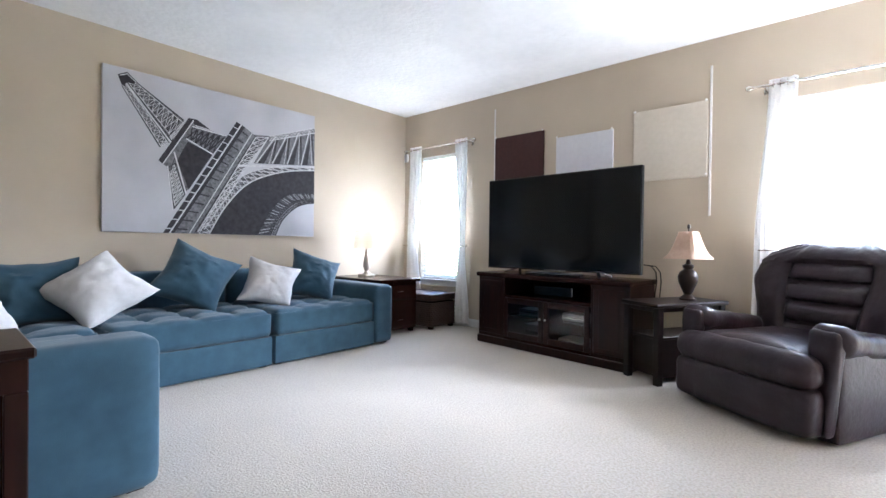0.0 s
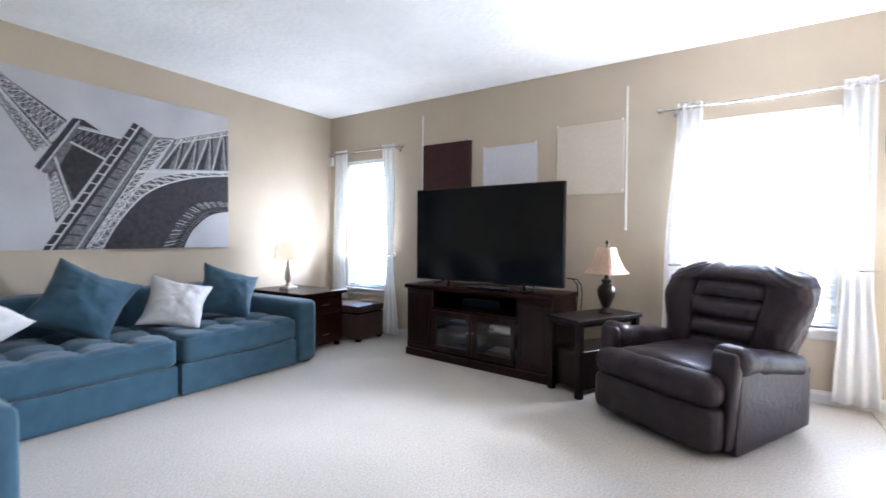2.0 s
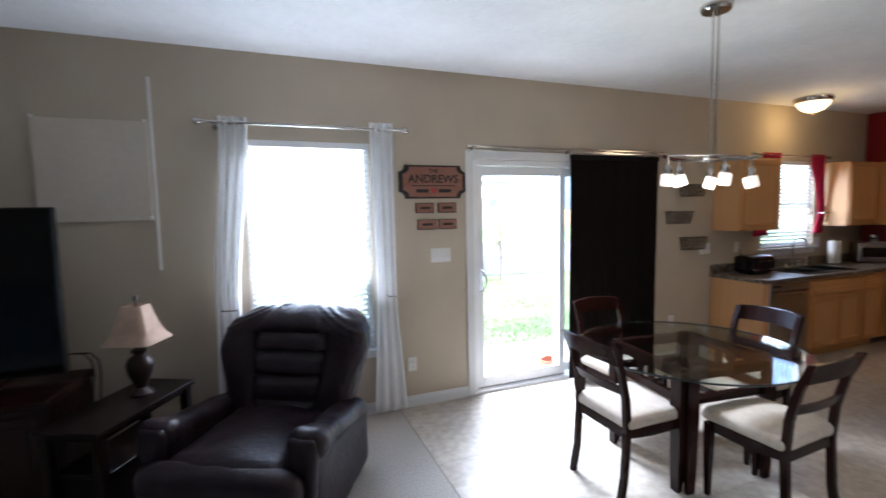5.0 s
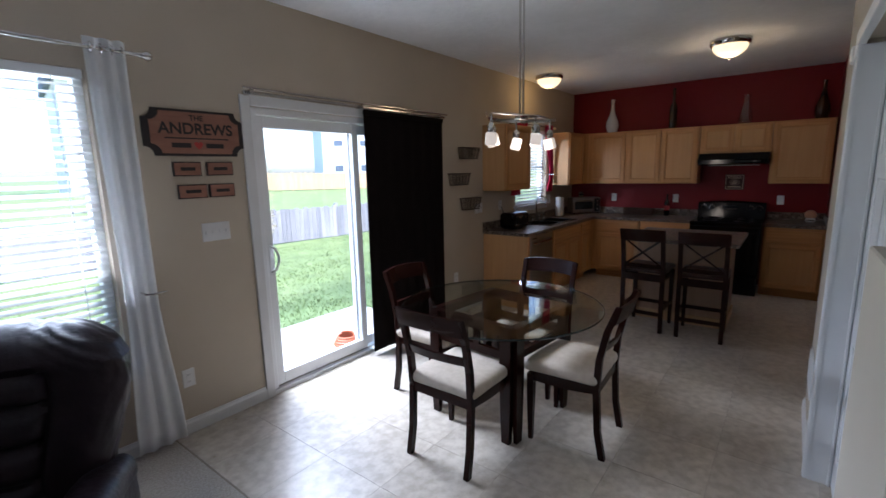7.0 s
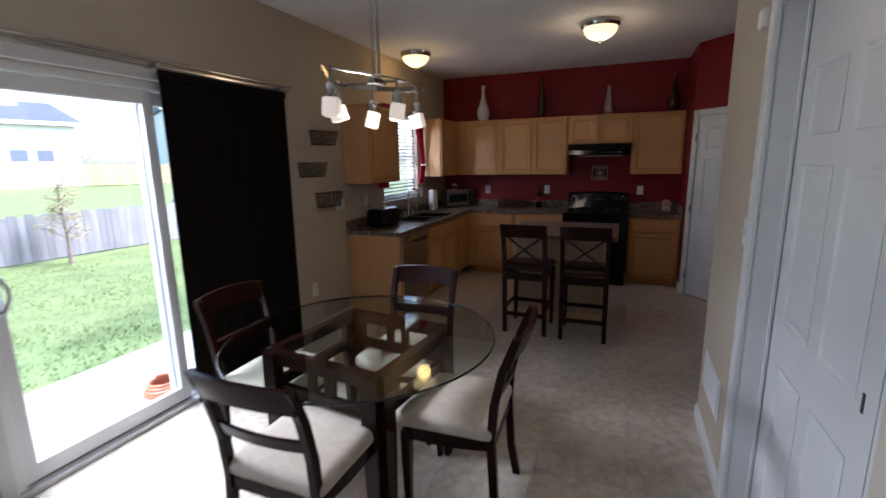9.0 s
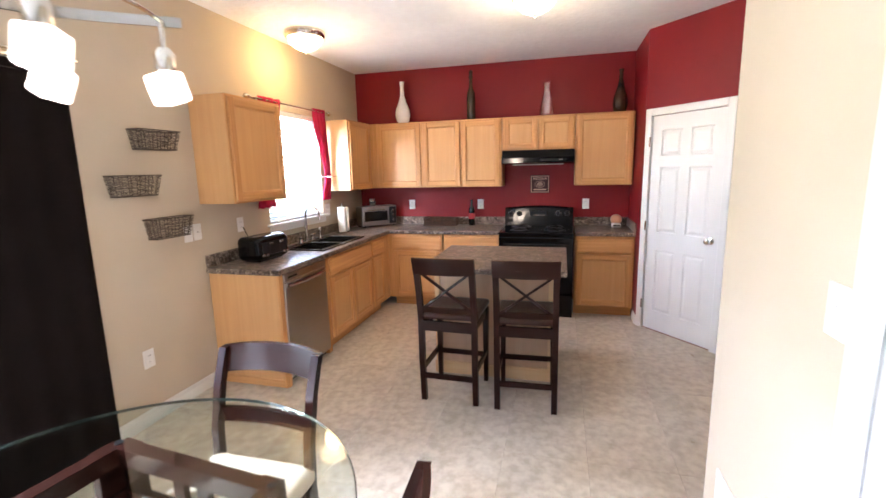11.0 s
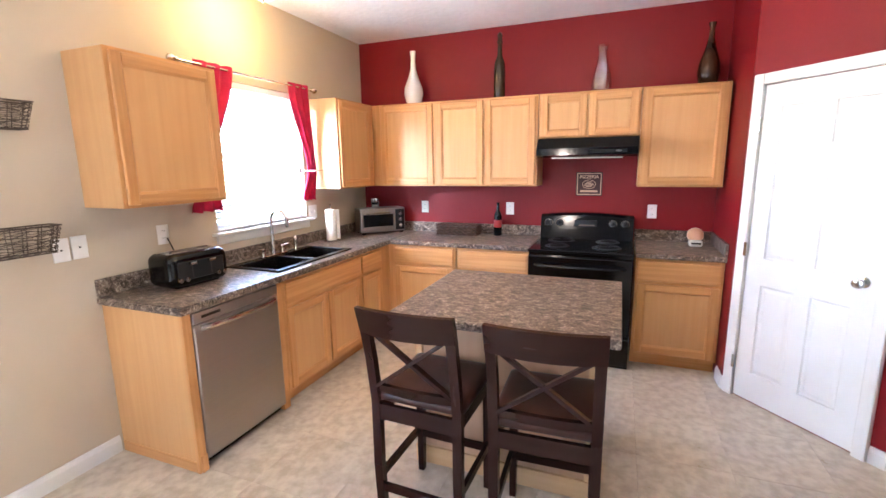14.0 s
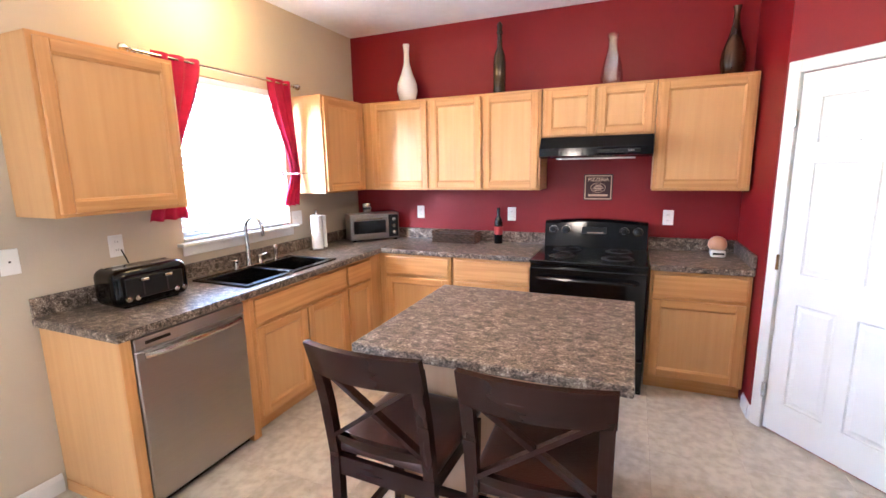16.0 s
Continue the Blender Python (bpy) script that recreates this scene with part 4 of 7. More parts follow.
# leg lattice and girder
patch("mid", (0.36, 1.0), (0.64, 0.251), (0.727, 0.239), (0.565, 0.56), (0.40, 1.0))
lattice("dark", (0.36, 0.99), (0.645, 0.27), (0.385, 0.99), (0.685, 0.27), 17, 0.006)
lattice("pale", (0.37, 0.99), (0.65, 0.27), (0.40, 0.97), (0.72, 0.25), 15, 0.006)
patch("mid", (0.727, 0.239), (1.0, 0.095), (1.0, 0.412), (0.64, 0.465))
for i in range(4):
    a, b = i / 4, (i + 1) / 4
    top, low = ((0.727, 0.25), (1.0, 0.115)), ((0.655, 0.46), (1.0, 0.41))
    patch("dark", mix2(*low, a + 0.02), mix2(*top, a + 0.17), mix2(*low, a + 0.12))
    stroke("dark", mix2(*top, a + 0.17), mix2(*low, b), 0.020)
    stroke("pale", mix2(*low, a), mix2(*top, a + 0.12), 0.012)
    stroke("pale", mix2(*top, a + 0.14), mix2(*low, a + 0.2), 0.006)
lattice("pale", (0.727, 0.239), (1.0, 0.098), (0.725, 0.275), (1.0, 0.14), 12, 0.005)
stroke("pale", (0.558, 0.498), (1.0, 0.424), 0.022)
# arch: pale rim, dark inside, fine inner lattice
for i in range(30):
    p, q = i / 30, (i + 1) / 30
    patch("mid", between(OUT, RIM, p, 0), between(OUT, RIM, q, 0), between(OUT, RIM, q, 1), between(OUT, RIM, p, 1))
    stroke("pale", swing(RIM, p), swing(RIM, q), 0.014)
    stroke("pale", swing(OUT, p), swing(OUT, q), 0.009)
    stroke("dark" if i % 2 else "pale", between(OUT, RIM, p, 0.1), between(OUT, RIM, q, 0.9), 0.008)
    stroke("pale", between(OUT, RIM, q, 0.1), between(OUT, RIM, p, 0.9), 0.006)
    patch("dark", swing(RIM, p), swing(RIM, q), between(INN, GAP, q, 0.0), between(INN, GAP, p, 0.0))
    patch("mid", swing(INN, p), swing(INN, q), between(INN, GAP, q, 0.75), between(INN, GAP, p, 0.75))
    lattice("dark", between(INN, GAP, p, 0.05), between(INN, GAP, q, 0.05), between(INN, GAP, p, 0.7), between(INN, GAP, q, 0.7), 1, 0.008)
    lattice("dark", between(INN, GAP, p, 0.8), between(INN, GAP, q, 0.8), swing(GAP, p), swing(GAP, q), 1, 0.006)
    if i % 3:
        stroke("pale", between(INN, GAP, p, 0.0), between(INN, GAP, q, 0.5), 0.005)
    if i < 22:
        stroke("mid", between(RIM, INN, p, 0.10), between(RIM, INN, q, 0.42), 0.007)
        stroke("mid", between(RIM, INN, q, 0.12), between(RIM, INN, p, 0.46), 0.006)
        if i % 4 == 1:
            stroke("mid", between(RIM, INN, p, 0.45), between(RIM, INN, q + 0.05, 0.52), 0.010)
for k in tones:
    part("printed_tower", tones[k], {"dark": PRINT_DARK, "mid": PRINT_MID, "pale": PRINT_PALE}[k], pic)


# ---- end table, its lamp, wicker trunk ----
def handle(bm, x, y0, y1, z, out=0.018, r=0.004):
    return tube(bm, [(x, y0, z), (x + out, y0 + 0.008, z), (x + out, y1 - 0.008, z), (x, y1, z)], r, 6)


t = thing("end_table", "dark wooden cabinet end table beside the sofa", "end table")
part("body", slab(-3.58, 4.12, 0.05, -2.71, 4.66, 0.585, 0.004), DARK_Z, t)
part("tabletop", slab(-3.60, 4.09, 0.585, -2.67, 4.70, 0.62, 0.008, 2), DARK_X, t)
part("drawer_front", slab(-2.712, 4.15, 0.40, -2.695, 4.63, 0.56, 0.004), DARK_Y, t)
part("door", slab(-2.712, 4.15, 0.08, -2.695, 4.63, 0.385, 0.004), DARK_Z, t)
for z in (0.48, 0.16):
    part("pull", handle(bmesh.new(), -2.695, 4.35, 4.43, z), BRONZE, t)
for x in (-3.53, -2.76):
    for y in (4.16, 4.62):
        part("foot", slab(x - 0.025, y - 0.025, 0, x + 0.025, y + 0.025, 0.05, 0.003), DARK_Z, t)

t = thing("table_lamp", "lit table lamp with silvery base and pale shade", "lamp", -3.26, 4.36, 0.62)
bm = slab(-0.075, -0.075, 0, 0.075, 0.075, 0.03, 0.006)
lathe(bm, [(0.05, 0.03), (0.032, 0.05), (0.022, 0.07), (0.045, 0.12), (0.034, 0.22), (0.018, 0.27), (0.025, 0.29), (0.014, 0.31), (0.014, 0.335)], 20)
part("base", bm, surface("silver_lamp_base", (0.50, 0.45, 0.39), (0.36, 0.32, 0.27), scale=16.0, rough=0.35, metal=0.15), t, smooth=True)
bm = lathe(bmesh.new(), [(0.165, 0.335), (0.155, 0.41), (0.138, 0.545)], 28)
bmesh.ops.delete(bm, geom=[f for f in bm.faces if len(f.verts) > 4], context="FACES_ONLY")
part("shade", bm, SHADE_LIT, t, "pale glowing shade", smooth=True)

t = thing("wicker_chest", "dark woven wicker chest under the corner window", "chest")
tx0, tx1, ty0, ty1 = -3.30, -2.60, 4.80, 5.24
part("body", slab(tx0 + 0.012, ty0 + 0.012, 0.03, tx1 - 0.012, ty1 - 0.012, 0.33, 0.01), DARK_Z, t)
rows = 12
for j in range(rows):
    z = 0.045 + 0.285 * j / rows
    pts, per = [], [(tx1, ty0), (tx1, ty1), (tx0, ty1), (tx0, ty0)]
    for (ax, ay), (bx, by) in zip(per, per[1:] + per[:1]):
        k = max(2, int(math.hypot(bx - ax, by - ay) / 0.025))
        for i in range(k):
            o = 0.007 * math.sin(math.pi * (i + j))
            x, y = ax + (bx - ax) * i / k, ay + (by - ay) * i / k
            w = 0.006 * (1 if (i + j) % 2 else -1)
            pts.append((x + (w if ay != by else 0), y + (w if ax != bx else 0), z))
    pts.append(pts[0])
    part("woven_strand", tube(bmesh.new(), pts, 0.0115, 5), WICKER, t, smooth=True)
part("lid", soft_box(bmesh.new(), tx0 - 0.012, ty0 - 0.012, 0.335, tx1 + 0.012, ty1 + 0.012, 0.42, 0.018, 8, lambda x, y, z, n: 0.003 * math.sin(x * 160) * math.sin(y * 160)), WICKER, t, smooth=True)
for x in (tx0 + 0.04, tx1 - 0.04):
    for y in (ty0 + 0.04, ty1 - 0.04):
        part("foot", slab(x - 0.025, y - 0.025, 0, x + 0.025, y + 0.025, 0.035), DARK_Z, t)

t = thing("wall_sensor", "small white alarm sensor high in the corner", "sensor", -3.585, N, 2.17)
part("housing", slab(-0.028, -0.035, 0, 0.028, 0, 0.11, 0.008, 2), PLATE, t)
part("lens", slab(-0.018, -0.0385, 0.02, 0.018, -0.035, 0.05, 0.001), TRIM, t)

# ---- television, stand ----
tv_rz = -5.4
t = thing("tv_stand", "dark cherry media console with glass doors", "tv stand", -1.02, 4.90, 0, tv_rz)
hw, d0, d1 = 0.81, -0.24, 0.24
part("plinth", slab(-hw - 0.012, d0 - 0.012, 0, hw + 0.012, d1, 0.075, 0.006), CHERRY, t)
for s in (-1, 1):
    a, b = sorted((s * hw, s * 0.47))
    part("side_cabinet", slab(a, d0, 0.075, b, d1, 0.69, 0.004), CHERRY, t)
    a, b = sorted((s * (hw - 0.03), s * 0.50))
    dd = part("door", slab(a, d0 - 0.014, 0.11, b, d0, 0.655, 0.006), CHERRY, t)
    part("door_panel", slab(a + 0.05, d0 - 0.017, 0.16, b - 0.05, d0 - 0.0135, 0.605, 0.002), CHERRY, dd)
part("back_panel", slab(-0.47, d1 - 0.02, 0.075, 0.47, d1, 0.69), DARK_X, t)
part("bottom_shelf", slab(-0.47, d0, 0.075, 0.47, d1 - 0.02, 0.10), DARK_X, t)
part("shelf", slab(-0.47, d0 + 0.02, 0.30, 0.47, d1 - 0.02, 0.32), DARK_X, t)
part("shelf", slab(-0.47, d0, 0.50, 0.47, d1 - 0.02, 0.525), DARK_X, t)
part("top", slab(-hw - 0.02, d0 - 0.03, 0.69, hw + 0.02, d1 + 0.01, 0.735, 0.012, 2), DARK_X, t)
part("divider", slab(-0.012, d0 + 0.01, 0.10, 0.012, d1 - 0.02, 0.50), DARK_Z, t)
for s in (-1, 1):
    a, b = sorted((s * 0.465, s * 0.005))
    bm = bmesh.new()
    for q in ((a, 0.105, a + 0.05, 0.495), (b - 0.05, 0.105, b, 0.495), (a + 0.05, 0.105, b - 0.05, 0.16), (a + 0.05, 0.44, b - 0.05, 0.495)):
        box(bm, q[0], d0 - 0.012, q[1], q[2], d0 + 0.008, q[3], 0.003)
    dd = part("glass_door", bm, CHERRY, t)
    p = part("pane", slab(a + 0.05, d0 - 0.003, 0.16, b - 0.05, d0 + 0.001, 0.44), PANE, dd)
    p.visible_shadow = False
    part("knob", lathe(bmesh.new(), [(0.01, -0.01), (0.012, 0.0), (0.01, 0.01)], 10, s * 0.03, d0 - 0.02, 0.33), CHROME, dd, smooth=True)
for w, h, x, z, m, nm, lb in ((0.30, 0.055, -0.24, 0.322, BLACK_MATT, "disc_player", "black disc player on the console shelf"), (0.26, 0.07, 0.24, 0.322, STEEL, "cable_box", "silvery cable box on the console shelf"),
                              (0.20, 0.13, -0.22, 0.102, BLACK_MATT, "game_console", "dark game console behind the glass door"), (0.30, 0.05, 0.22, 0.102, STEEL, "receiver_box", "silvery receiver behind the glass door"),
                              (0.42, 0.10, 0.0, 0.527, BLACK_GLOSS, "soundbar", "black center speaker on the open shelf")):
    g = thing(nm, lb, "electronics")
    g.matrix_basis = t.matrix_basis @ pose(x, 0.0, z)
    part("housing", slab(-w / 2, -0.10, 0, w / 2, 0.10, h, 0.004), m, g)
    part("front_strip", slab(-w / 2 + 0.01, -0.1015, h * 0.35, w / 2 - 0.01, -0.0995, h * 0.6), CHROME if m is STEEL else BLACK_GLOSS, g)
t = thing("television", "large black flat-screen television, switched off", "television", -1.075, 4.93, 0.735, -1.5)
part("housing", slab(-0.815, 0.0, 0.035, 0.815, 0.055, 0.985, 0.006, 2), BLACK_MATT, t)
part("screen", slab(-0.803, -0.002, 0.052, 0.803, 0.001, 0.974), SCREEN, t, "dark glossy screen")
part("lower_bezel", slab(-0.12, -0.004, 0.036, 0.12, -0.001, 0.048), CHROME, t)
for s in (-1, 1):
    bm = bmesh.new()
    bar(bm, (s * 0.42, 0.03, 0.05), (s * 0.50, -0.12, 0.008), 0.03, 0.012)
    bar(bm, (s * 0.42, 0.03, 0.05), (s * 0.50, 0.15, 0.008), 0.03, 0.012)
    part("foot", bm, CHROME, t)
t = thing("sound_bar", "slim black sound bar under the television", "speaker", -1.0, 4.75, 0.735, tv_rz)
part("housing", slab(-0.30, -0.03, 0, 0.30, 0.03, 0.03, 0.006, 2), BLACK_MATT, t)
part("trim_strip", slab(-0.29, -0.032, 0.018, 0.29, -0.0295, 0.023), CHROME, t)

t = thing("television_cable", "loose black cables looped behind the media console", "cable")
for k, (dx, low) in enumerate(((0.0, 0.62), (0.035, 0.55))):
    part("cable", tube(bmesh.new(), [(-0.26, 4.98, 0.86), (-0.20 + dx, 4.99, 0.85), (-0.165 + dx, 5.0, 0.80), (-0.16 + dx, 5.01, 0.72), (-0.175 + dx, 5.02, low), (-0.20 + dx, 5.04, low - 0.3), (-0.20 + dx, 5.06, 0.006)], 0.005, 6), BLACK_MATT, t, smooth=True)

# felt boards and cord covers on the wall
for label, mat, x0, x1, z0, z1, push in (("dark brown felt board pinned behind the television", BOARD_BROWN, -2.07, -1.43, 1.62, 2.28, 1), ("white felt board pinned behind the television", BOARD_WHITE, -1.28, -0.67, 1.55, 2.17, 1), ("tan felt board pinned to the wall", BOARD_TAN, -0.475, 0.145, 1.63, 2.285, 1)):
    t = thing("wall_board", label, "board", group="felt boards")
    part("board", slab(x0, N - 0.024, z0, x1, N - 0.002, z1, 0.003), mat, t)
    for x, z in ((x0 + 0.012, z1 + 0.004), (x1 - 0.012, z1 + 0.004), (x1 - 0.006, z0 + 0.02)):
        bm = lathe(bmesh.new(), [(0.008, 0), (0.011, 0.006), (0.007, 0.014)], 10)
        bmesh.ops.rotate(bm, verts=bm.verts, cent=(0, 0, 0), matrix=Matrix.Rotation(radians(90), 3, "X"))
        bmesh.ops.translate(bm, verts=bm.verts, vec=(x, N - 0.024, z))
        part("pin", bm, PLATE, t, "white push pin", smooth=True)
for x, z0, z1 in ((-2.085, 1.55, 2.63), (0.165, 1.29, 2.58)):
    t = thing("cord_cover", "thin white plastic strip running up the wall", "cord cover", group="cord covers")
    part("strip", slab(x - 0.009, N - 0.012, z0, x + 0.009, N - 0.001, z1, 0.003), PLATE, t)

# ---- chairside table and lamp ----
t = thing("side_table", "narrow dark wooden chairside table with a shelf", "side table", 0.045, 4.76, 0, -27)
part("tabletop", slab(-0.18, -0.37, 0.57, 0.18, 0.37, 0.60, 0.006, 2), BLACK_WOOD, t)
part("apron", slab(-0.15, -0.33, 0.535, 0.15, 0.33, 0.57, 0.003), BLACK_WOOD, t)
for x in (-0.145, 0.145):
    for y in (-0.32, 0.32):
        part("leg", slab(x - 0.025, y - 0.025, 0, x + 0.025, y + 0.025, 0.57, 0.003), BLACK_WOOD, t)
part("shelf", slab(-0.15, -0.31, 0.33, 0.15, 0.31, 0.35, 0.003), BLACK_WOOD, t)
part("cabinet", slab(-0.14, -0.29, 0.05, 0.14, 0.30, 0.33, 0.003), BLACK_WOOD, t)
t = thing("table_lamp", "dark bronze urn lamp with a square tan shade", "lamp", 0.115, 4.86, 0.60, -20)
part("base", lathe(bmesh.new(), [(0.062, 0), (0.064, 0.012), (0.045, 0.03), (0.028, 0.045), (0.040, 0.07), (0.068, 0.14), (0.074, 0.185), (0.060, 0.22), (0.030, 0.245), (0.042, 0.262), (0.042, 0.275), (0.020, 0.285), (0.012, 0.32)], 24), BRONZE, t, smooth=True)
bm = bmesh.new()
rings = []
for k in range(6):
    u = k / 5
    r = 0.142 - 0.086 * (u ** 0.62)
    c = r * 0.22
    rings.append([(sx * (r - (c if i else 0)), sy * (r - (0 if i else c)), 0.325 + 0.215 * u) for sx, sy, order in ((1, 1, (0, 1)), (-1, 1, (1, 0)), (-1, -1, (0, 1)), (1, -1, (1, 0))) for i in order])
ring_loft(bm, rings, caps=False)
ob = part("shade", bm, SHADE, t, "tan bell shade with cut corners", smooth=True)
part("harp", tube(bmesh.new(), [(0, 0, 0.30), (0, 0, 0.575)], 0.005), BRONZE, t)
part("finial", lathe(bmesh.new(), [(0.006, 0.56), (0.014, 0.575), (0.011, 0.592), (0.002, 0.60)], 12), BRONZE, t, smooth=True)

# ---- recliner ----
rc = thing("recliner", "dark plum leather rocker recliner with padded back", "armchair", 0.805, 4.44, 0, -30)


def wrinkle(s, seed):
    return lambda x, y, z, n: s * (noise.noise((x * 9 + seed, y * 9, z * 9)) + 0.6 * noise.noise((x * 22, y * 22 + seed, z * 14)))


part("base", slab(-0.36, -0.30, 0.0, 0.36, 0.34, 0.06, 0.01), BLACK_MATT, rc)
for s in (-1, 1):
    a, b = sorted((s * 0.325, s * 0.455))
    bm = soft_box(bmesh.new(), a, -0.345, 0.015, b, 0.42, 0.54, 0.022, 14, wrinkle(0.003, s))
    for v in bm.verts:
        k = max(0.0, min(1.0, (v.co.y + 0.375) / 0.75))
        v.co.z += 0.05 * k * (1 - v.co.z / 0.54) - 0.11 * k * v.co.z / 0.54
    part("side_panel", bm, LEATHER, rc, smooth=True)
    a, b = sorted((s * 0.315, s * 0.49))
    bm = soft_box(bmesh.new(), a, -0.385, 0.485, b, 0.34, 0.618, 0.060, 20, lambda x, y, z, n, s=s: 0.006 * noise.noise((x * 14, y * 10 + s, z * 14)) + 0.016 * math.exp(-((y + 0.31) / 0.06) ** 2) - 0.012 * math.exp(-((y + 0.16) / 0.025) ** 2))
    for v in bm.verts:
        v.co.z -= 0.11 * max(0.0, (v.co.y + 0.375) / 0.75)
    part("arm", bm, LEATHER, rc, smooth=True)
    a, b = sorted((s * 0.335, s * 0.465))
    bm = soft_box(bmesh.new(), a, -0.405, 0.05, b, -0.33, 0.60, 0.03, 14, wrinkle(0.004, s + 3))
    mid = (a + b) / 2
    for v in bm.verts:
        v.co.x = mid + (v.co.x - mid) * (0.42 + 0.75 * min(1.0, v.co.z / 0.5))
    part("arm_front", bm, LEATHER, rc, smooth=True)
part("seat", soft_box(bmesh.new(), -0.318, -0.46, 0.27, 0.318, 0.28, 0.475, 0.08, 20, lambda x, y, z, n: (0.03 if n.z > 0.5 else 0) * math.exp(-(x / 0.22) ** 2) + 0.006 * noise.noise((x * 9, y * 9, z * 9))), LEATHER, rc, smooth=True)
part("seat_roll", soft_box(bmesh.new(), -0.425, -0.525, 0.285, 0.425, -0.36, 0.465, 0.08, 24, lambda x, y, z, n: 0.012 * math.cos(x * 3.5) - 0.005 * math.exp(-((abs(x) - 0.24) / 0.02) ** 2) * (1 if n.y < 0 else 0) + 0.006 * noise.noise((x * 10, y * 10, z * 14))), LEATHER, rc, smooth=True)
part("footrest", soft_box(bmesh.new(), -0.42, -0.515, 0.045, 0.42, -0.34, 0.30, 0.05, 30, lambda x, y, z, n: 0.010 * math.cos(x * 4) - 0.022 * math.exp(-((abs(x) - 0.27) / 0.012) ** 2) + 0.009 * noise.noise((x * 8, y * 8, z * 12)) - 0.03 * max(0.0, 0.16 - z)), LEATHER, rc, smooth=True)


def back_skin(x, y, z, n):
    front = n.y < 0.2
    fold = 0.0
    if front and abs(x) < 0.205:
        for zc, d in ((0.53, 0.034), (0.665, 0.044), (0.80, 0.044), (0.92, 0.03)):
            fold -= d * math.exp(-((z - zc) / 0.020) ** 2)
        fold += 0.012
    seam = -0.034 * math.exp(-((abs(x) - 0.205) / 0.018) ** 2) if front and z < 0.93 else 0.0
    roll = 0.03 * math.exp(-((z - 0.98) / 0.07) ** 2)
    corner = max(0.0, min(1.0, (abs(x) - 0.16) / 0.12)) * max(0.0, min(1.0, (z - 0.86) / 0.08))
    pleat = 0.005 * math.sin((abs(x) * 0.5 + z) * 150 + 3 * noise.noise((x * 6, y * 4, z * 6))) * corner
    return fold + seam + roll + pleat + 0.008 * noise.noise((x * 9, y * 9, z * 9)) + 0.004 * noise.noise((x * 30, y * 30, z * 20))


bk = bmesh.new()
soft_box(bk, -0.43, 0.16, 0.36, 0.43, 0.44, 1.05, 0.125, 48, back_skin)
for v in bk.verts:
    k = max(0.0, (v.co.z - 0.36) / 0.69)
    round_off = 1.0 - 0.36 * max(0.0, (k - 0.66) / 0.40) ** 2.0
    v.co.x = v.co.x * (0.95 + 0.18 * math.exp(-((k - 0.70) / 0.34) ** 2)) * round_off + 0.02 * k
    v.co.y += 0.20 * k - 0.05 * math.sin(k * math.pi) - 0.05 * k * (abs(v.co.x) / 0.43) ** 2
part("backrest", bk, LEATHER, rc, "channel-padded leather back", smooth=True)

# dark table at the sofa's near end
t = thing("console_table", "dark red-brown wooden table beside the sofa arm", "end table")
part("tabletop", slab(-1.03, 0.42, 0.69, -0.615, 1.095, 0.72, 0.006), CHERRY, t)
part("apron", slab(-1.01, 0.44, 0.60, -0.63, 1.08, 0.69, 0.003), CHERRY, t)
for x in (-0.985, -0.655):
    for y in (0.465, 1.055):
        part("leg", slab(x - 0.025, y - 0.025, 0, x + 0.025, y + 0.025, 0.60, 0.003), CHERRY, t)
part("side_panel", slab(-0.96, 1.05, 0.08, -0.68, 1.068, 0.60), DARK_Z, t)
part("side_panel", slab(-0.655, 0.49, 0.08, -0.638, 1.03, 0.60), DARK_Z, t)


# ---- kitchen cabinets ----
def framed_door(parent, x0, z0, x1, z1, y, name="door", st=0.055, grain=OAK_Z):
    """Oak door: two stiles, two rails and a recessed panel, facing -y."""
    t = 0.019
    d = part(name, slab(x0 + st - 0.002, y - 0.006, z0 + st - 0.002, x1 - st + 0.002, y - 0.001, z1 - st + 0.002), OAK_PANEL, parent)
    for a in (x0, x1 - st):
        part("stile", slab(a, y - t, z0, a + st, y, z1, 0.004), grain, d)
    for a in (z0, z1 - st):
        part("rail", slab(x0 + st, y - t, a, x1 - st, y, a + st, 0.004), OAK_X, d)
    a, b, c, e = x0 + st, x1 - st, z0 + st, z1 - st
    steps = ((0.0, y - t + 0.003), (0.003, y - 0.013), (0.007, y - 0.012), (0.010, y - 0.006))
    rings = [[Vector(v) for v in ((a + i, yy, c + i), (b - i, yy, c + i), (b - i, yy, e - i), (a + i, yy, e - i))] for i, yy in steps]
    for k in range(4):
        bm = bmesh.new()
        ring_loft(bm, [[r[k], r[(k + 1) % 4]] for r in rings], close=False)
        part("moulding", bm, grain if k % 2 else OAK_X, d)
    return d


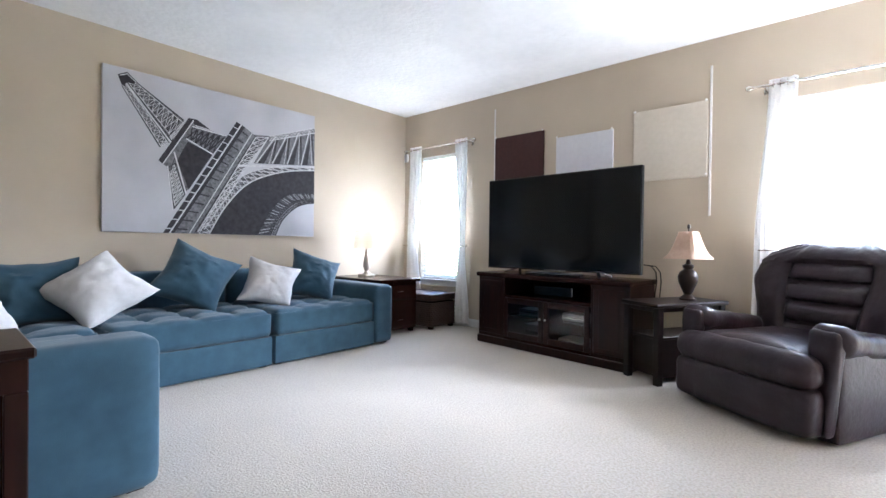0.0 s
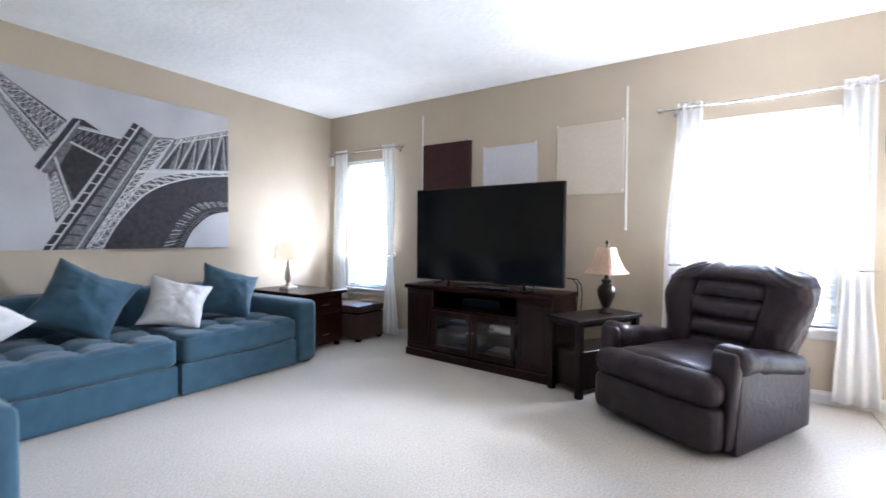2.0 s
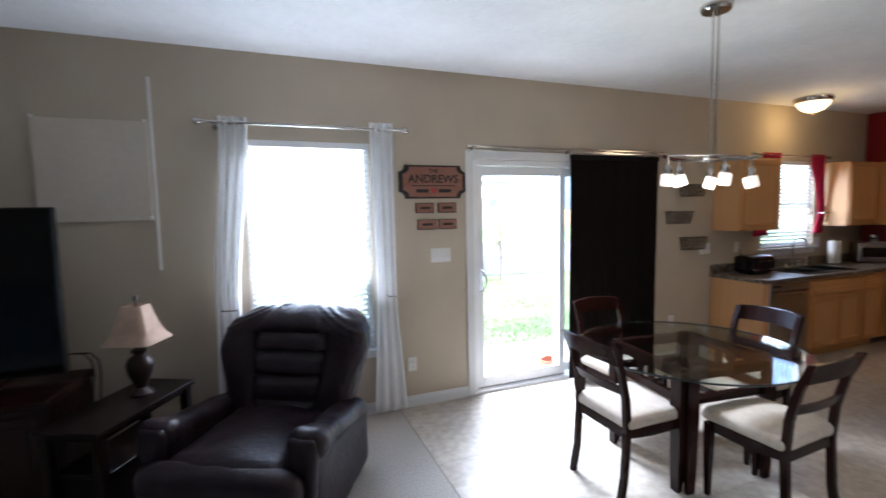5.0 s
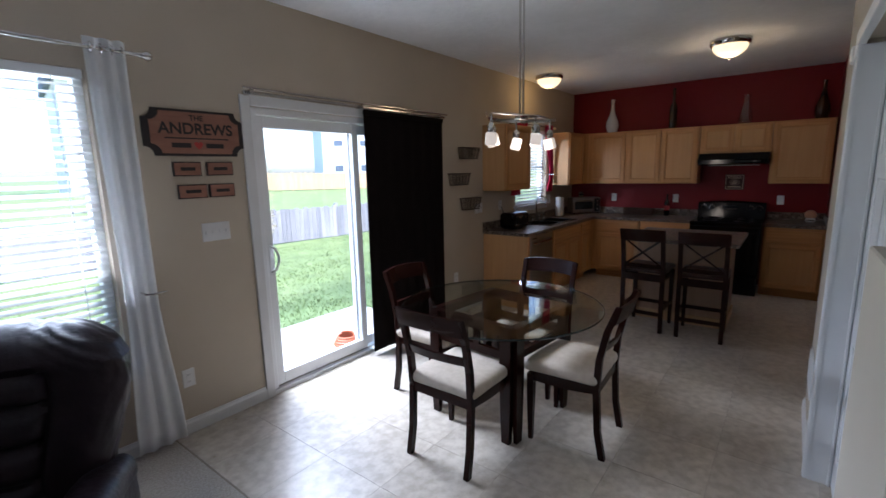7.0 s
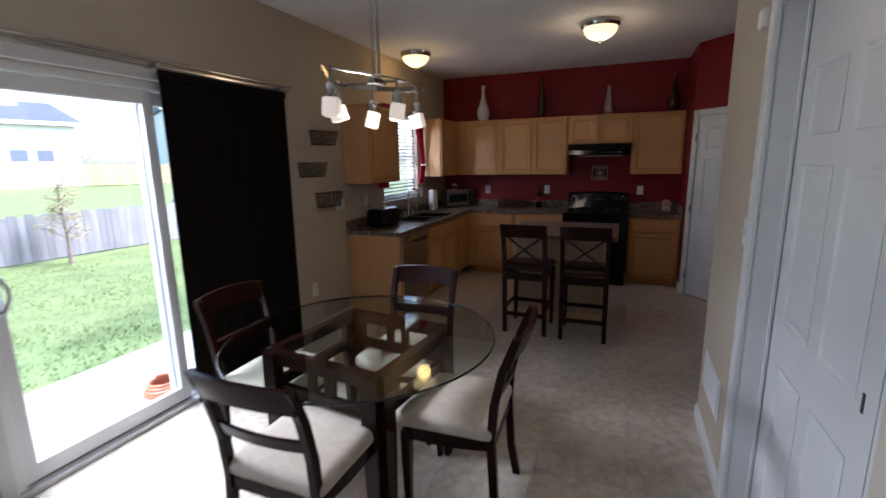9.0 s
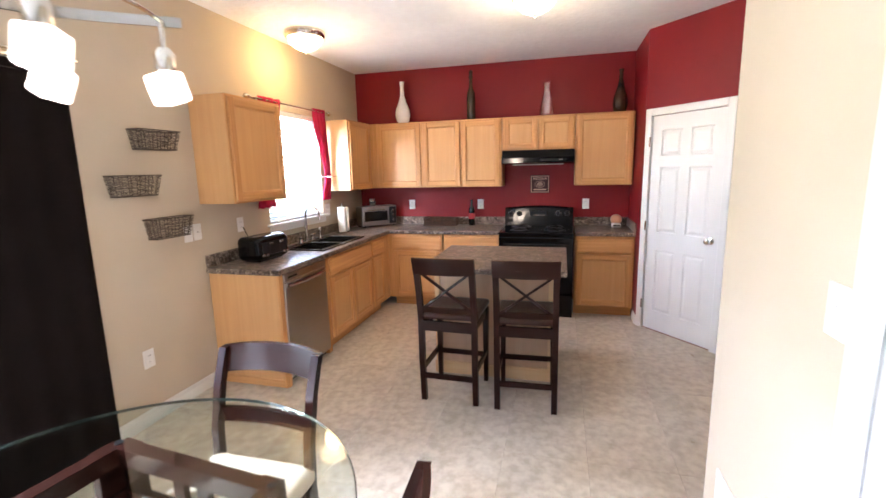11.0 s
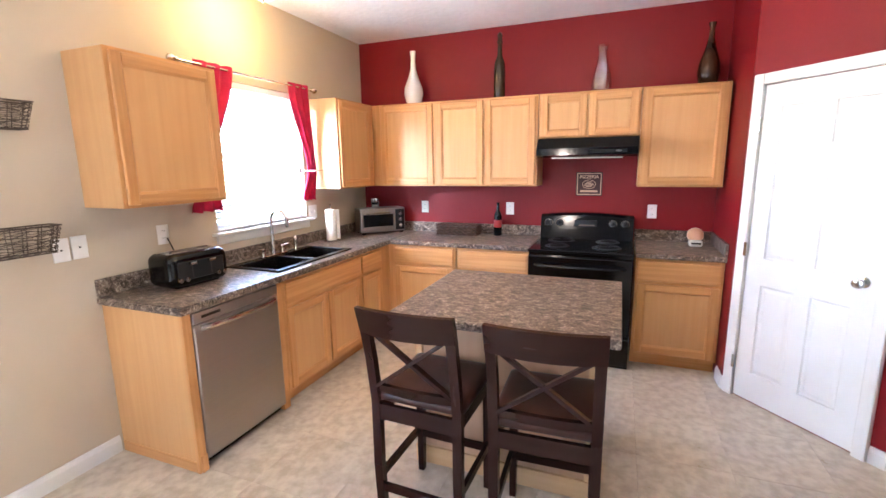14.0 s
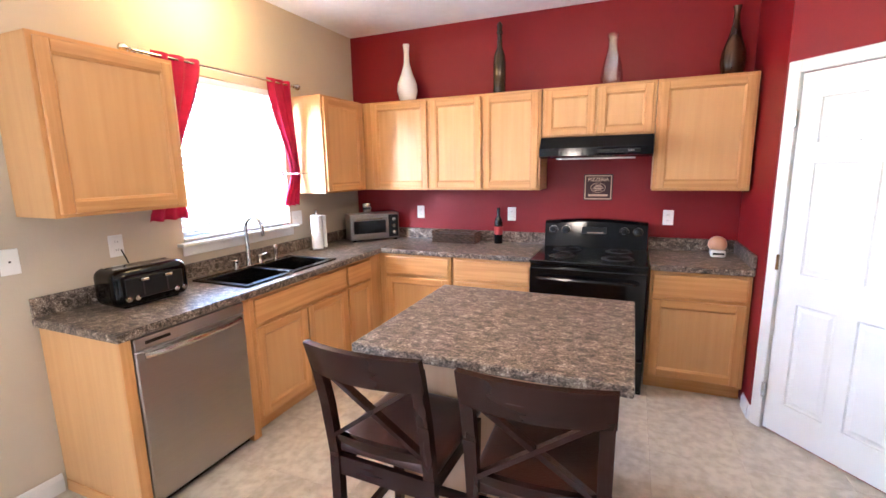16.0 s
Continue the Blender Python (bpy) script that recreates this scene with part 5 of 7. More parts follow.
def base_unit(label, w, doors, drawers, m, depth=0.585, category="cabinet", top=0.868):
    c = thing("base_cabinet", label, category, group="kitchen base cabinets")
    part("body", slab(0, 0, 0.10, w, depth, top, 0.002), OAK_PANEL, c)
    part("toe_kick", slab(0, 0.06, 0, w, 0.08, 0.10), OAK_X, c)
    for a in (0, w - 0.035):
        part("frame_stile", slab(a, -0.006, 0.10, a + 0.035, 0, 0.868), OAK_Z, c)
    for a, b in ((0.835, 0.868), (0.10, 0.135), (0.665, 0.70)):
        part("frame_rail", slab(0.035, -0.006, a, w - 0.035, 0, b), OAK_X, c)
    g = 0.02
    for k in range(drawers):
        a, b = g + (w - g) * k / drawers, (w - g) * (k + 1) / drawers
        bm = slab(a, -0.025, 0.695, b, -0.006, 0.845, 0.006, 2)
        part("drawer_front", bm, OAK_X, c)
    for k in range(doors):
        a, b = g + (w - g) * k / doors, (w - g) * (k + 1) / doors
        framed_door(c, a, 0.12, b, 0.672, -0.006)
    c.matrix_basis = m
    return c


def wall_unit(label, w, h, doors, m, depth=0.30):
    c = thing("wall_cabinet", label, "cabinet", group="kitchen wall cabinets")
    part("body", slab(0, 0, 0, w, depth, h, 0.002), OAK_PANEL, c)
    for a in (0, w - 0.03):
        part("frame_stile", slab(a, -0.006, 0, a + 0.03, 0, h), OAK_Z, c)
    for a in (0, h - 0.03):
        part("frame_rail", slab(0.03, -0.006, a, w - 0.03, 0, a + 0.03), OAK_X, c)
    g = 0.018
    for k in range(doors):
        a, b = g + (w - g) * k / doors, (w - g) * (k + 1) / doors
        framed_door(c, a, 0.015, b, h - 0.018, -0.006)
    c.matrix_basis = m
    return c


YB, XB = 4.745, 7.61
base_unit("oak sink base cabinet with two doors", 0.93, 2, 1, pose(6.16, YB, 0), top=0.70)
base_unit("narrow oak base cabinet with one drawer", 0.36, 1, 1, pose(7.09, YB, 0))
base_unit("oak corner base cabinet with drawer", 0.61, 1, 1, pose(XB, 4.69, 0, 0, 0, -90))
base_unit("oak base cabinet beside the black range", 0.64, 1, 1, pose(XB, 4.06, 0, 0, 0, -90))
base_unit("oak base cabinet beside the pantry", 0.59, 1, 1, pose(XB, 2.615, 0, 0, 0, -90))
t = thing("corner_filler", "oak filler post in the cabinet corner", "cabinet")
part("post", slab(7.45, YB - 0.006, 0.10, XB + 0.02, YB + 0.05, 0.868, 0.002), OAK_Z, t)
part("post", slab(XB - 0.006, 4.69, 0.10, XB + 0.02, YB, 0.868, 0.002), OAK_Z, t)
t = thing("cabinet_end_panel", "oak end panel beside the dishwasher", "cabinet")
part("panel", slab(5.445, YB, 0.0, 5.475, N - 0.003, 0.868, 0.002), OAK_PANEL, t)
part("stile", slab(5.435, YB - 0.022, 0.0, 5.485, YB, 0.868, 0.002), OAK_Z, t)
part("toe_block", slab(5.447, YB - 0.03, 0.0, 5.485, YB - 0.022, 0.095, 0.002), OAK_Z, t)
part("base_strip", slab(5.436, YB, 0.0, 5.445, N - 0.02, 0.06, 0.002), OAK_Y, t)

ZU, HU = 1.388, 0.765
wall_unit("oak wall cabinet with a single door", 0.63, HU, 1, pose(5.44, 5.035, ZU))
wall_unit("oak wall cabinet beside the kitchen window", 0.56, HU, 1, pose(7.30, 5.035, ZU))
wall_unit("oak corner wall cabinet", 0.575, HU, 1, pose(7.915, 4.955, ZU, 0, 0, -90))
wall_unit("oak wall cabinet with two doors", 0.945, HU, 2, pose(7.915, 4.38, ZU, 0, 0, -90))
wall_unit("short oak cabinet over the range hood", 0.79, 0.37, 2, pose(7.915, 3.425, ZU + HU - 0.37, 0, 0, -90))
wall_unit("oak wall cabinet beside the pantry", 0.595, HU, 1, pose(7.915, 2.63, ZU, 0, 0, -90))

t = thing("corner_filler", "oak filler post between the corner wall cabinets", "cabinet")
part("post", slab(7.862, 5.031, ZU, 7.905, 5.06, ZU + HU, 0.002), OAK_Z, t)
part("post", slab(7.911, 4.958, ZU, 7.935, 5.060, ZU + HU, 0.002), OAK_Z, t)
t = thing("cabinet_filler", "oak filler stile between dishwasher and sink cabinet", "cabinet")
part("stile", slab(6.100, YB - 0.006, 0.0, 6.158, YB + 0.06, 0.868, 0.002), OAK_Z, t)

# worktop, in one run with its upstand
t = thing("worktop", "mottled grey-brown granite-look laminate worktop", "countertop")
cf, ce = YB - 0.035, XB - 0.035
bm = bmesh.new()
loops = [[bm.verts.new((x, y, z)) for x, y in q] for z in (0.870, 0.910) for q in (
    ((5.425, cf), (E - 0.003, cf), (E - 0.003, N - 0.003), (5.425, N - 0.003)),
    ((6.22, 4.81), (7.02, 4.81), (7.02, 5.20), (6.22, 5.20)))]
for k in range(4):
    m_ = (k + 1) % 4
    for a, b in ((loops[2], loops[3]), (loops[1], loops[0]), (loops[0], loops[2]), (loops[3], loops[1])):
        bm.faces.new((a[k], a[m_], b[m_], b[k]))
rim = [e for e in bm.edges if all(v in loops[2] for v in e.verts)]
bmesh.ops.bevel(bm, geom=rim, offset=0.006, segments=2, affect="EDGES")
part("counter", bm, COUNTER, t)
part("counter", slab(ce, 3.425, 0.870, E - 0.003, cf, 0.910, 0.006), COUNTER, t)
part("counter", slab(ce, 2.02, 0.870, E - 0.003, 2.62, 0.910, 0.006), COUNTER, t)
part("upstand", slab(5.425, N - 0.022, 0.910, E - 0.003, N - 0.003, 1.005, 0.004), COUNTER, t)
part("upstand", slab(E - 0.022, 3.425, 0.910, E - 0.003, N - 0.022, 1.005, 0.004), COUNTER, t)
part("upstand", slab(E - 0.022, 2.02, 0.910, E - 0.003, 2.62, 1.005, 0.004), COUNTER, t)
part("upstand", slab(ce + 0.01, 2.018, 0.910, E - 0.022, 2.036, 1.005, 0.004), COUNTER, t)

# dishwasher
t = thing("dishwasher", "stainless steel dishwasher with a bowed handle", "dishwasher")
part("door", slab(5.492, YB - 0.028, 0.055, 6.095, YB + 0.02, 0.80, 0.006), STEEL, t)
part("control_panel", slab(5.492, YB - 0.028, 0.803, 6.095, YB + 0.02, 0.862, 0.004), STEEL, t)
part("body", slab(5.50, YB + 0.02, 0.05, 6.09, N - 0.05, 0.862), BLACK_MATT, t)
part("toe_kick", slab(5.49, YB + 0.03, 0.0, 6.10, YB + 0.05, 0.105), BLACK_MATT, t)
part("badge", slab(5.54, YB - 0.0295, 0.825, 5.66, YB - 0.0275, 0.84), BLACK_MATT, t, "small dark badge")
bm = bmesh.new()
tube(bm, [(5.53 + 0.53 * k / 10, YB - 0.030 - 0.030 * math.sin(math.pi * k / 10) ** 0.6, 0.775) for k in range(11)], 0.016, 8)
part("handle", bm, CHROME, t, "bowed steel handle", smooth=True)

# sink
t = thing("sink", "black composite double-bowl sink in the worktop", "sink")
bm = bmesh.new()
sx0_, sx1_, sy0_, sy1_ = 6.19, 7.05, 4.78, 5.23
for q in ((sx0_, sy0_, sx1_, sy0_ + 0.045), (sx0_, sy1_ - 0.07, sx1_, sy1_), (sx0_, sy0_ + 0.045, sx0_ + 0.04, sy1_ - 0.07), (sx1_ - 0.04, sy0_ + 0.045, sx1_, sy1_ - 0.07), (6.60, sy0_ + 0.045, 6.64, sy1_ - 0.07)):
    box(bm, q[0], q[1], 0.909, q[2], q[3], 0.921, 0.004)
part("rim", bm, SINK_BLACK, t)
for a, b in ((sx0_ + 0.038, 6.602), (6.638, sx1_ - 0.038)):
    bm = bmesh.new()
    ring_loft(bm, [[(a + i, sy0_ + 0.043 + i, z), (b - i, sy0_ + 0.043 + i, z), (b - i, sy1_ - 0.068 - i, z), (a + i, sy1_ - 0.068 - i, z)] for i, z in ((0, 0.917), (0.006, 0.88), (0.02, 0.74))], caps=False)
    bm.faces.new([bm.verts.new(v) for v in ((a + 0.02, sy0_ + 0.063, 0.74), (b - 0.02, sy0_ + 0.063, 0.74), (b - 0.02, sy1_ - 0.088, 0.74), (a + 0.02, sy1_ - 0.088, 0.74))])
    part("bowl", bm, SINK_BLACK, t)
t = thing("faucet", "brushed nickel gooseneck faucet with two lever handles", "faucet", 6.62, 5.205, 0.921)
part("deck_plate", slab(-0.13, -0.022, 0, 0.13, 0.022, 0.008, 0.003), CHROME, t)
bm = bmesh.new()
tube(bm, [(0, 0, 0), (0, 0, 0.05), (0, 0, 0.22)] + [(0, -0.075 + 0.075 * math.cos(a), 0.27 + 0.075 * math.sin(a)) for a in [math.pi * k / 8 for k in range(0, 9)]] + [(0, -0.15, 0.22)], [0.02, 0.015] + [0.012] * 11, 12)
part("spout", bm, CHROME, t, smooth=True)
for s in (-1, 1):
    bm = lathe(bmesh.new(), [(0.022, 0.0), (0.018, 0.02), (0.012, 0.035), (0.015, 0.05), (0.008, 0.06)], 14, s * 0.105, 0, 0.006)
    tube(bm, [(s * 0.105, 0, 0.058), (s * 0.16, -0.01, 0.066)], [0.007, 0.005], 8)
    part("handle", bm, CHROME, t, smooth=True)
bm = lathe(bmesh.new(), [(0.018, 0), (0.012, 0.02), (0.013, 0.07), (0.017, 0.10), (0.010, 0.115)], 14, 0.27, 0.01, -0.005)
part("sprayer", bm, CHROME, t, smooth=True)

# range and hood
t = thing("range", "black enamel electric range with coil burners", "stove")
rx, ry0, ry1 = 7.46, 2.63, 3.415
part("body", slab(rx + 0.03, ry0 + 0.003, 0.0, E - 0.01, ry1 - 0.003, 0.895, 0.004), BLACK_GLOSS, t)
part("cooktop", slab(rx, ry0, 0.895, E - 0.01, ry1, 0.918, 0.008, 2), BLACK_GLOSS, t)
part("oven_door", slab(rx - 0.005, ry0 + 0.006, 0.27, rx + 0.03, ry1 - 0.006, 0.865, 0.006), BLACK_GLOSS, t)
part("drawer", slab(rx, ry0 + 0.006, 0.03, rx + 0.03, ry1 - 0.006, 0.25, 0.006), BLACK_GLOSS, t)
bm = tube(bmesh.new(), [(rx - 0.005, ry0 + 0.06, 0.80), (rx - 0.05, ry0 + 0.09, 0.80), (rx - 0.05, ry1 - 0.09, 0.80), (rx - 0.005, ry1 - 0.06, 0.80)], 0.013, 8)
part("handle", bm, BLACK_GLOSS, t, smooth=True)
bm = bmesh.new()
bt = []
for k in range(13):
    y = ry0 + (ry1 - ry0) * k / 12
    top = 1.125 + 0.022 * math.sin(math.pi * k / 12)
    bt.append([(8.07, y, 0.918), (E - 0.012, y, 0.918), (E - 0.012, y, top), (8.12, y, top), (8.095, y, top - 0.02)])
ring_loft(bm, bt)
bmesh.ops.recalc_face_normals(bm, faces=bm.faces)
part("backguard", bm, BLACK_GLOSS, t)
for y in (ry0 + 0.07, ry0 + 0.17, ry1 - 0.17, ry1 - 0.07):
    bm = lathe(bmesh.new(), [(0.030, 0), (0.030, 0.008), (0.022, 0.014), (0.019, 0.030), (0.012, 0.032)], 18)
    bmesh.ops.rotate(bm, verts=bm.verts, cent=(0, 0, 0), matrix=Matrix.Rotation(radians(-82), 3, "Y"))
    bmesh.ops.translate(bm, verts=bm.verts, vec=(8.092, y, 1.055))
    part("knob", bm, BLACK_MATT, t, smooth=True)
    bm = bmesh.new()
    tube(bm, [(8.0855, y + 0.034 * math.cos(a), 1.055 + 0.034 * math.sin(a)) for a in [2 * math.pi * k / 20 for k in range(21)]], 0.0026, 4)
    part("dial_ring", bm, CHROME, t)
part("clock_panel", slab(8.082, 2.93, 1.03, 8.09, 3.12, 1.085, 0.002), BLACK_MATT, t)
part("clock_trim", slab(8.080, 2.95, 1.035, 8.083, 3.08, 1.045, 0.001), CHROME, t)
for bx, by, r in ((7.66, 2.83, 0.09), (7.66, 3.21, 0.075), (7.94, 2.83, 0.075), (7.94, 3.21, 0.09)):
    bm = lathe(bmesh.new(), [(r + 0.022, 0.918), (r + 0.02, 0.923), (r + 0.006, 0.920), (0.02, 0.9195)], 24, bx, by)
    pan = part("burner_pan", bm, BLACK_MATT, t, "black drip pan", smooth=True)
    bm = bmesh.new()
    tube(bm, [(bx + (0.015 + (r - 0.015) * k / 60) * math.cos(k * 0.42), by + (0.015 + (r - 0.015) * k / 60) * math.sin(k * 0.42), 0.930) for k in range(61)], 0.006, 5)
    part("coil", bm, BLACK_MATT, pan, smooth=True)
t = thing("range_hood", "black under-cabinet range hood", "range hood")
bm = bmesh.new()
ring_loft(bm, [[(7.73, y, 1.645), (7.73, y, 1.70), (7.80, y, 1.782), (E - 0.01, y, 1.782), (E - 0.01, y, 1.63), (7.78, y, 1.63)] for y in (2.64, 3.41)])
bmesh.ops.recalc_face_normals(bm, faces=bm.faces)
part("canopy", bm, BLACK_GLOSS, t)
part("control_strip", slab(7.725, 2.72, 1.66, 7.7305, 3.00, 1.685, 0.001), BLACK_MATT, t)
part("switch", slab(7.722, 2.76, 1.668, 7.726, 2.80, 1.678), CHROME, t)
part("filter", slab(7.82, 2.75, 1.622, 8.12, 3.30, 1.632), STEEL, t)

# island
t = thing("kitchen_island", "island with laminate top and tan panelled base", "kitchen island")
part("top", slab(5.70, 2.715, 0.870, 6.65, 3.735, 0.910, 0.007, 2), COUNTER, t)
part("base", slab(5.955, 2.81, 0.0, 6.60, 3.69, 0.870, 0.003), ISLAND, t)
part("base_board", slab(5.937, 2.79, 0.0, 5.955, 3.71, 0.10, 0.004), PINE, t)
part("base_board", slab(5.955, 2.79, 0.0, 6.60, 2.81, 0.10, 0.004), PINE, t)
part("corner_strip", slab(5.937, 3.66, 0.10, 5.955, 3.70, 0.870, 0.004), PINE, t)
part("corner_strip", slab(5.937, 2.80, 0.10, 5.955, 2.84, 0.870, 0.004), PINE, t)
for k in range(2):
    framed = framed_door(t, 0, 0, 0.42, 0.74, 0)
    framed.matrix_basis = pose(6.60, 2.825 + 0.43 * k, 0.11, 0, 0, 90)


def bar_stool(m):
    s = thing("bar_stool", "espresso wooden counter stool with crossed back", "stool", group="counter stools")
    hx, yb, yf = 0.185, -0.0, 0.40
    for sx in (-1, 1):
        bm = bmesh.new()
        ring_loft(bm, [[(sx * hx - 0.019 + dx, yb + y + dy, z) for dx, dy in ((0, 0), (0.038, 0), (0.038, 0.034), (0, 0.034))] for y, z in ((0.02, 0.0), (0.0, 0.30), (0.0, 0.60), (-0.03, 0.80), (-0.075, 1.0))])
        part("back_post", bm, DARK_Z, s)
        bm = bmesh.new()
        ring_loft(bm, [[(sx * (hx - 0.005) - w / 2 + dx * w, yf + dy * w, z) for dx, dy in ((0, 0), (1, 0), (1, 1), (0, 1))] for w, z in ((0.030, 0.0), (0.042, 0.58))])
        part("front_leg", bm, DARK_Z, s)
        part("side_stretcher", bar(bmesh.new(), (sx * hx, yb + 0.03, 0.24), (sx * hx, yf + 0.01, 0.24), 0.02, 0.035), DARK_Y, s)
        part("side_apron", bar(bmesh.new(), (sx * (hx - 0.005), yb + 0.03, 0.56), (sx * (hx - 0.005), yf + 0.01, 0.56), 0.02, 0.07), DARK_Y, s)
    part("back_stretcher", bar(bmesh.new(), (-hx + 0.018, yb + 0.018, 0.19), (hx - 0.018, yb + 0.018, 0.19), 0.02, 0.035), DARK_X, s)
    part("front_stretcher", bar(bmesh.new(), (-hx + 0.018, yf + 0.02, 0.21), (hx - 0.018, yf + 0.02, 0.21), 0.02, 0.035), DARK_X, s)
    part("back_apron", bar(bmesh.new(), (-hx + 0.018, yb + 0.015, 0.555), (hx - 0.018, yb + 0.015, 0.555), 0.02, 0.07), DARK_X, s)
    part("front_apron", bar(bmesh.new(), (-hx + 0.018, yf + 0.02, 0.555), (hx - 0.018, yf + 0.02, 0.555), 0.02, 0.07), DARK_X, s)
    part("seat", soft_box(bmesh.new(), -0.205, 0.015, 0.595, 0.205, 0.455, 0.645, 0.022, 12, lambda x, y, z, n: (-0.012 if n.z > 0.5 else 0.0) * math.exp(-((x / 0.14) ** 2 + ((y - 0.22) / 0.14) ** 2))), DARK_SEAT, s, "brown padded seat", smooth=True)

    def bowed(z0, z1, y, bow, nm, thick=0.022, wide=hx + 0.022):
        bm = bmesh.new()
        rings = []
        for k in range(9):
            u = 2 * k / 8 - 1
            yy = y - bow * (1 - u * u)
            lean = -0.06 * (z1 - z0) / 0.2
            rings.append([(u * wide, yy, z0), (u * wide, yy + thick, z0), (u * wide, yy + thick + lean, z1 + 0.006 * (1 - u * u)), (u * wide, yy + lean, z1 + 0.006 * (1 - u * u))])
        ring_loft(bm, rings)
        bmesh.ops.recalc_face_normals(bm, faces=bm.faces)
        part(nm, bm, DARK_X, s, smooth=True)
    bowed(0.93, 1.04, -0.056, 0.040, "top_rail", 0.026)
    bowed(0.655, 0.69, 0.0, 0.022, "lower_rail", wide=hx - 0.015)
    bar(bx1 := bmesh.new(), (-hx + 0.02, -0.002, 0.68), (hx - 0.02, -0.044, 0.935), 0.014, 0.036, up=(0, -1, 0.2))
    part("cross_brace", bx1, DARK_Z, s)
    bar(bx2 := bmesh.new(), (hx - 0.02, 0.004, 0.68), (-hx + 0.02, -0.036, 0.935), 0.014, 0.036, up=(0, -1, 0.2))
    part("cross_brace", bx2, DARK_Z, s)
    s.matrix_basis = m
    return s


first = bar_stool(pose(5.465, 3.485, 0, 0, 0, -92))
copy_thing(first, pose(5.455, 2.965, 0, 0, 0, -88))

# ---- refrigerator and its neighbour cabinet ----
t = thing("refrigerator", "stainless steel side-by-side refrigerator with dispenser", "refrigerator")
part("body", slab(5.36, 0.68, 0.02, 6.26, 1.34, 1.76, 0.004), BLACK_MATT, t)
for a, b in ((5.835, 6.262), (5.358, 5.828)):
    d = part("door", slab(a, 1.345, 0.075, b, 1.405, 1.765, 0.014, 3), STEEL, t)
part("kick_plate", slab(5.37, 1.34, 0.0, 6.25, 1.375, 0.07), BLACK_MATT, t)
part("dispenser", slab(5.93, 1.403, 0.98, 6.14, 1.409, 1.34, 0.003), BLACK_GLOSS, t)
part("dispenser_trim", slab(5.92, 1.404, 1.26, 6.15, 1.416, 1.36, 0.004), STEEL, t)
for x in (5.86, 5.80):
    bm = tube(bmesh.new(), [(x, 1.40, 0.62), (x, 1.455, 0.66), (x, 1.455, 1.50), (x, 1.40, 1.54)], 0.012, 8)
    part("handle", bm, CHROME, t, smooth=True)
c = thing("base_cabinet", "oak base cabinet between refrigerator and pantry", "cabinet", group="kitchen base cabinets")
part("body", slab(6.285, 0.62, 0.10, 6.695, 1.24, 0.868), OAK_PANEL, c)
part("toe_kick", slab(6.285, 0.64, 0, 6.695, 1.18, 0.10), OAK_X, c)
dd = framed_door(c, 0, 0, 0.385, 0.55, 0)
dd.matrix_basis = pose(6.683, 1.24, 0.12, 0, 0, 180)
part("drawer_front", slab(6.298, 1.24, 0.695, 6.683, 1.259, 0.845, 0.005), OAK_X, c)
t = thing("worktop", "short granite-look worktop beside the refrigerator", "countertop")
part("counter", slab(6.275, 0.61, 0.870, 6.695, 1.275, 0.910, 0.006), COUNTER, t)
part("upstand", slab(6.676, 0.63, 0.910, 6.695, 1.275, 1.005, 0.004), COUNTER, t)


# ---- dining table and chairs ----
t = thing("dining_table", "round glass dining table on a dark wooden frame", "dining table", 3.375, 3.875, 0, -6)
bm = lathe(bmesh.new(), [(0.664, 0.738), (0.664, 0.750)], 72)
g = part("glass_top", bm, TABLE_GLASS, t, "clear glass tabletop")
g.visible_shadow = False
bm = bmesh.new()
ring_loft(bm, [[(r * math.cos(a), r * math.sin(a), z) for r, z in ((0.6645, 0.738), (0.668, 0.741), (0.668, 0.747), (0.6645, 0.750))] for a in [2 * math.pi * k / 72 for k in range(73)]], caps=False)
part("glass_edge", bm, GLASS_EDGE, t, "dark green glass edge", smooth=True)
q = 0.315
for sx in (-1, 1):
    for sy in (-1, 1):
        for ox, oy, w, dpt in ((0, 0.045, 0.035, 0.075), (0.055, 0, 0.075, 0.035)):
            bm = bmesh.new()
            cx, cy = sx * (q - ox + 0.02), sy * (q - oy + 0.02)
            ring_loft(bm, [[(cx + dx * w * k / 2, cy + dy * dpt * k / 2, z) for dx, dy in ((-1, -1), (1, -1), (1, 1), (-1, 1))] for z, k in ((0.0, 0.72), (0.12, 0.85), (0.45, 1.05), (0.73, 1.0))])
            part("leg", bm, DARK_Z, t)
    part("top_rail", bar(bmesh.new(), (sx * q, -q, 0.705), (sx * q, q, 0.705), 0.05, 0.06), DARK_Y, t)
    part("top_rail", bar(bmesh.new(), (-q, sx * q, 0.703), (q, sx * q, 0.703), 0.05, 0.06), DARK_X, t)
    part("low_rail", bar(bmesh.new(), (sx * q, -q, 0.55), (sx * q, q, 0.55), 0.03, 0.05), DARK_Y, t)
    part("low_rail", bar(bmesh.new(), (-q, sx * q, 0.548), (q, sx * q, 0.548), 0.03, 0.05), DARK_X, t)
    for k in (-0.05, 0.05):
        part("slat", bar(bmesh.new(), (sx * q, k, 0.57), (sx * q, k, 0.68), 0.02, 0.045, up=(0, 1, 0)), DARK_Z, t)
for sx in (-1, 1):
    for sy in (-1, 1):
        part("glass_pad", lathe(bmesh.new(), [(0.014, 0.734), (0.014, 0.738)], 12, sx * q, sy * q), BLACK_MATT, t)


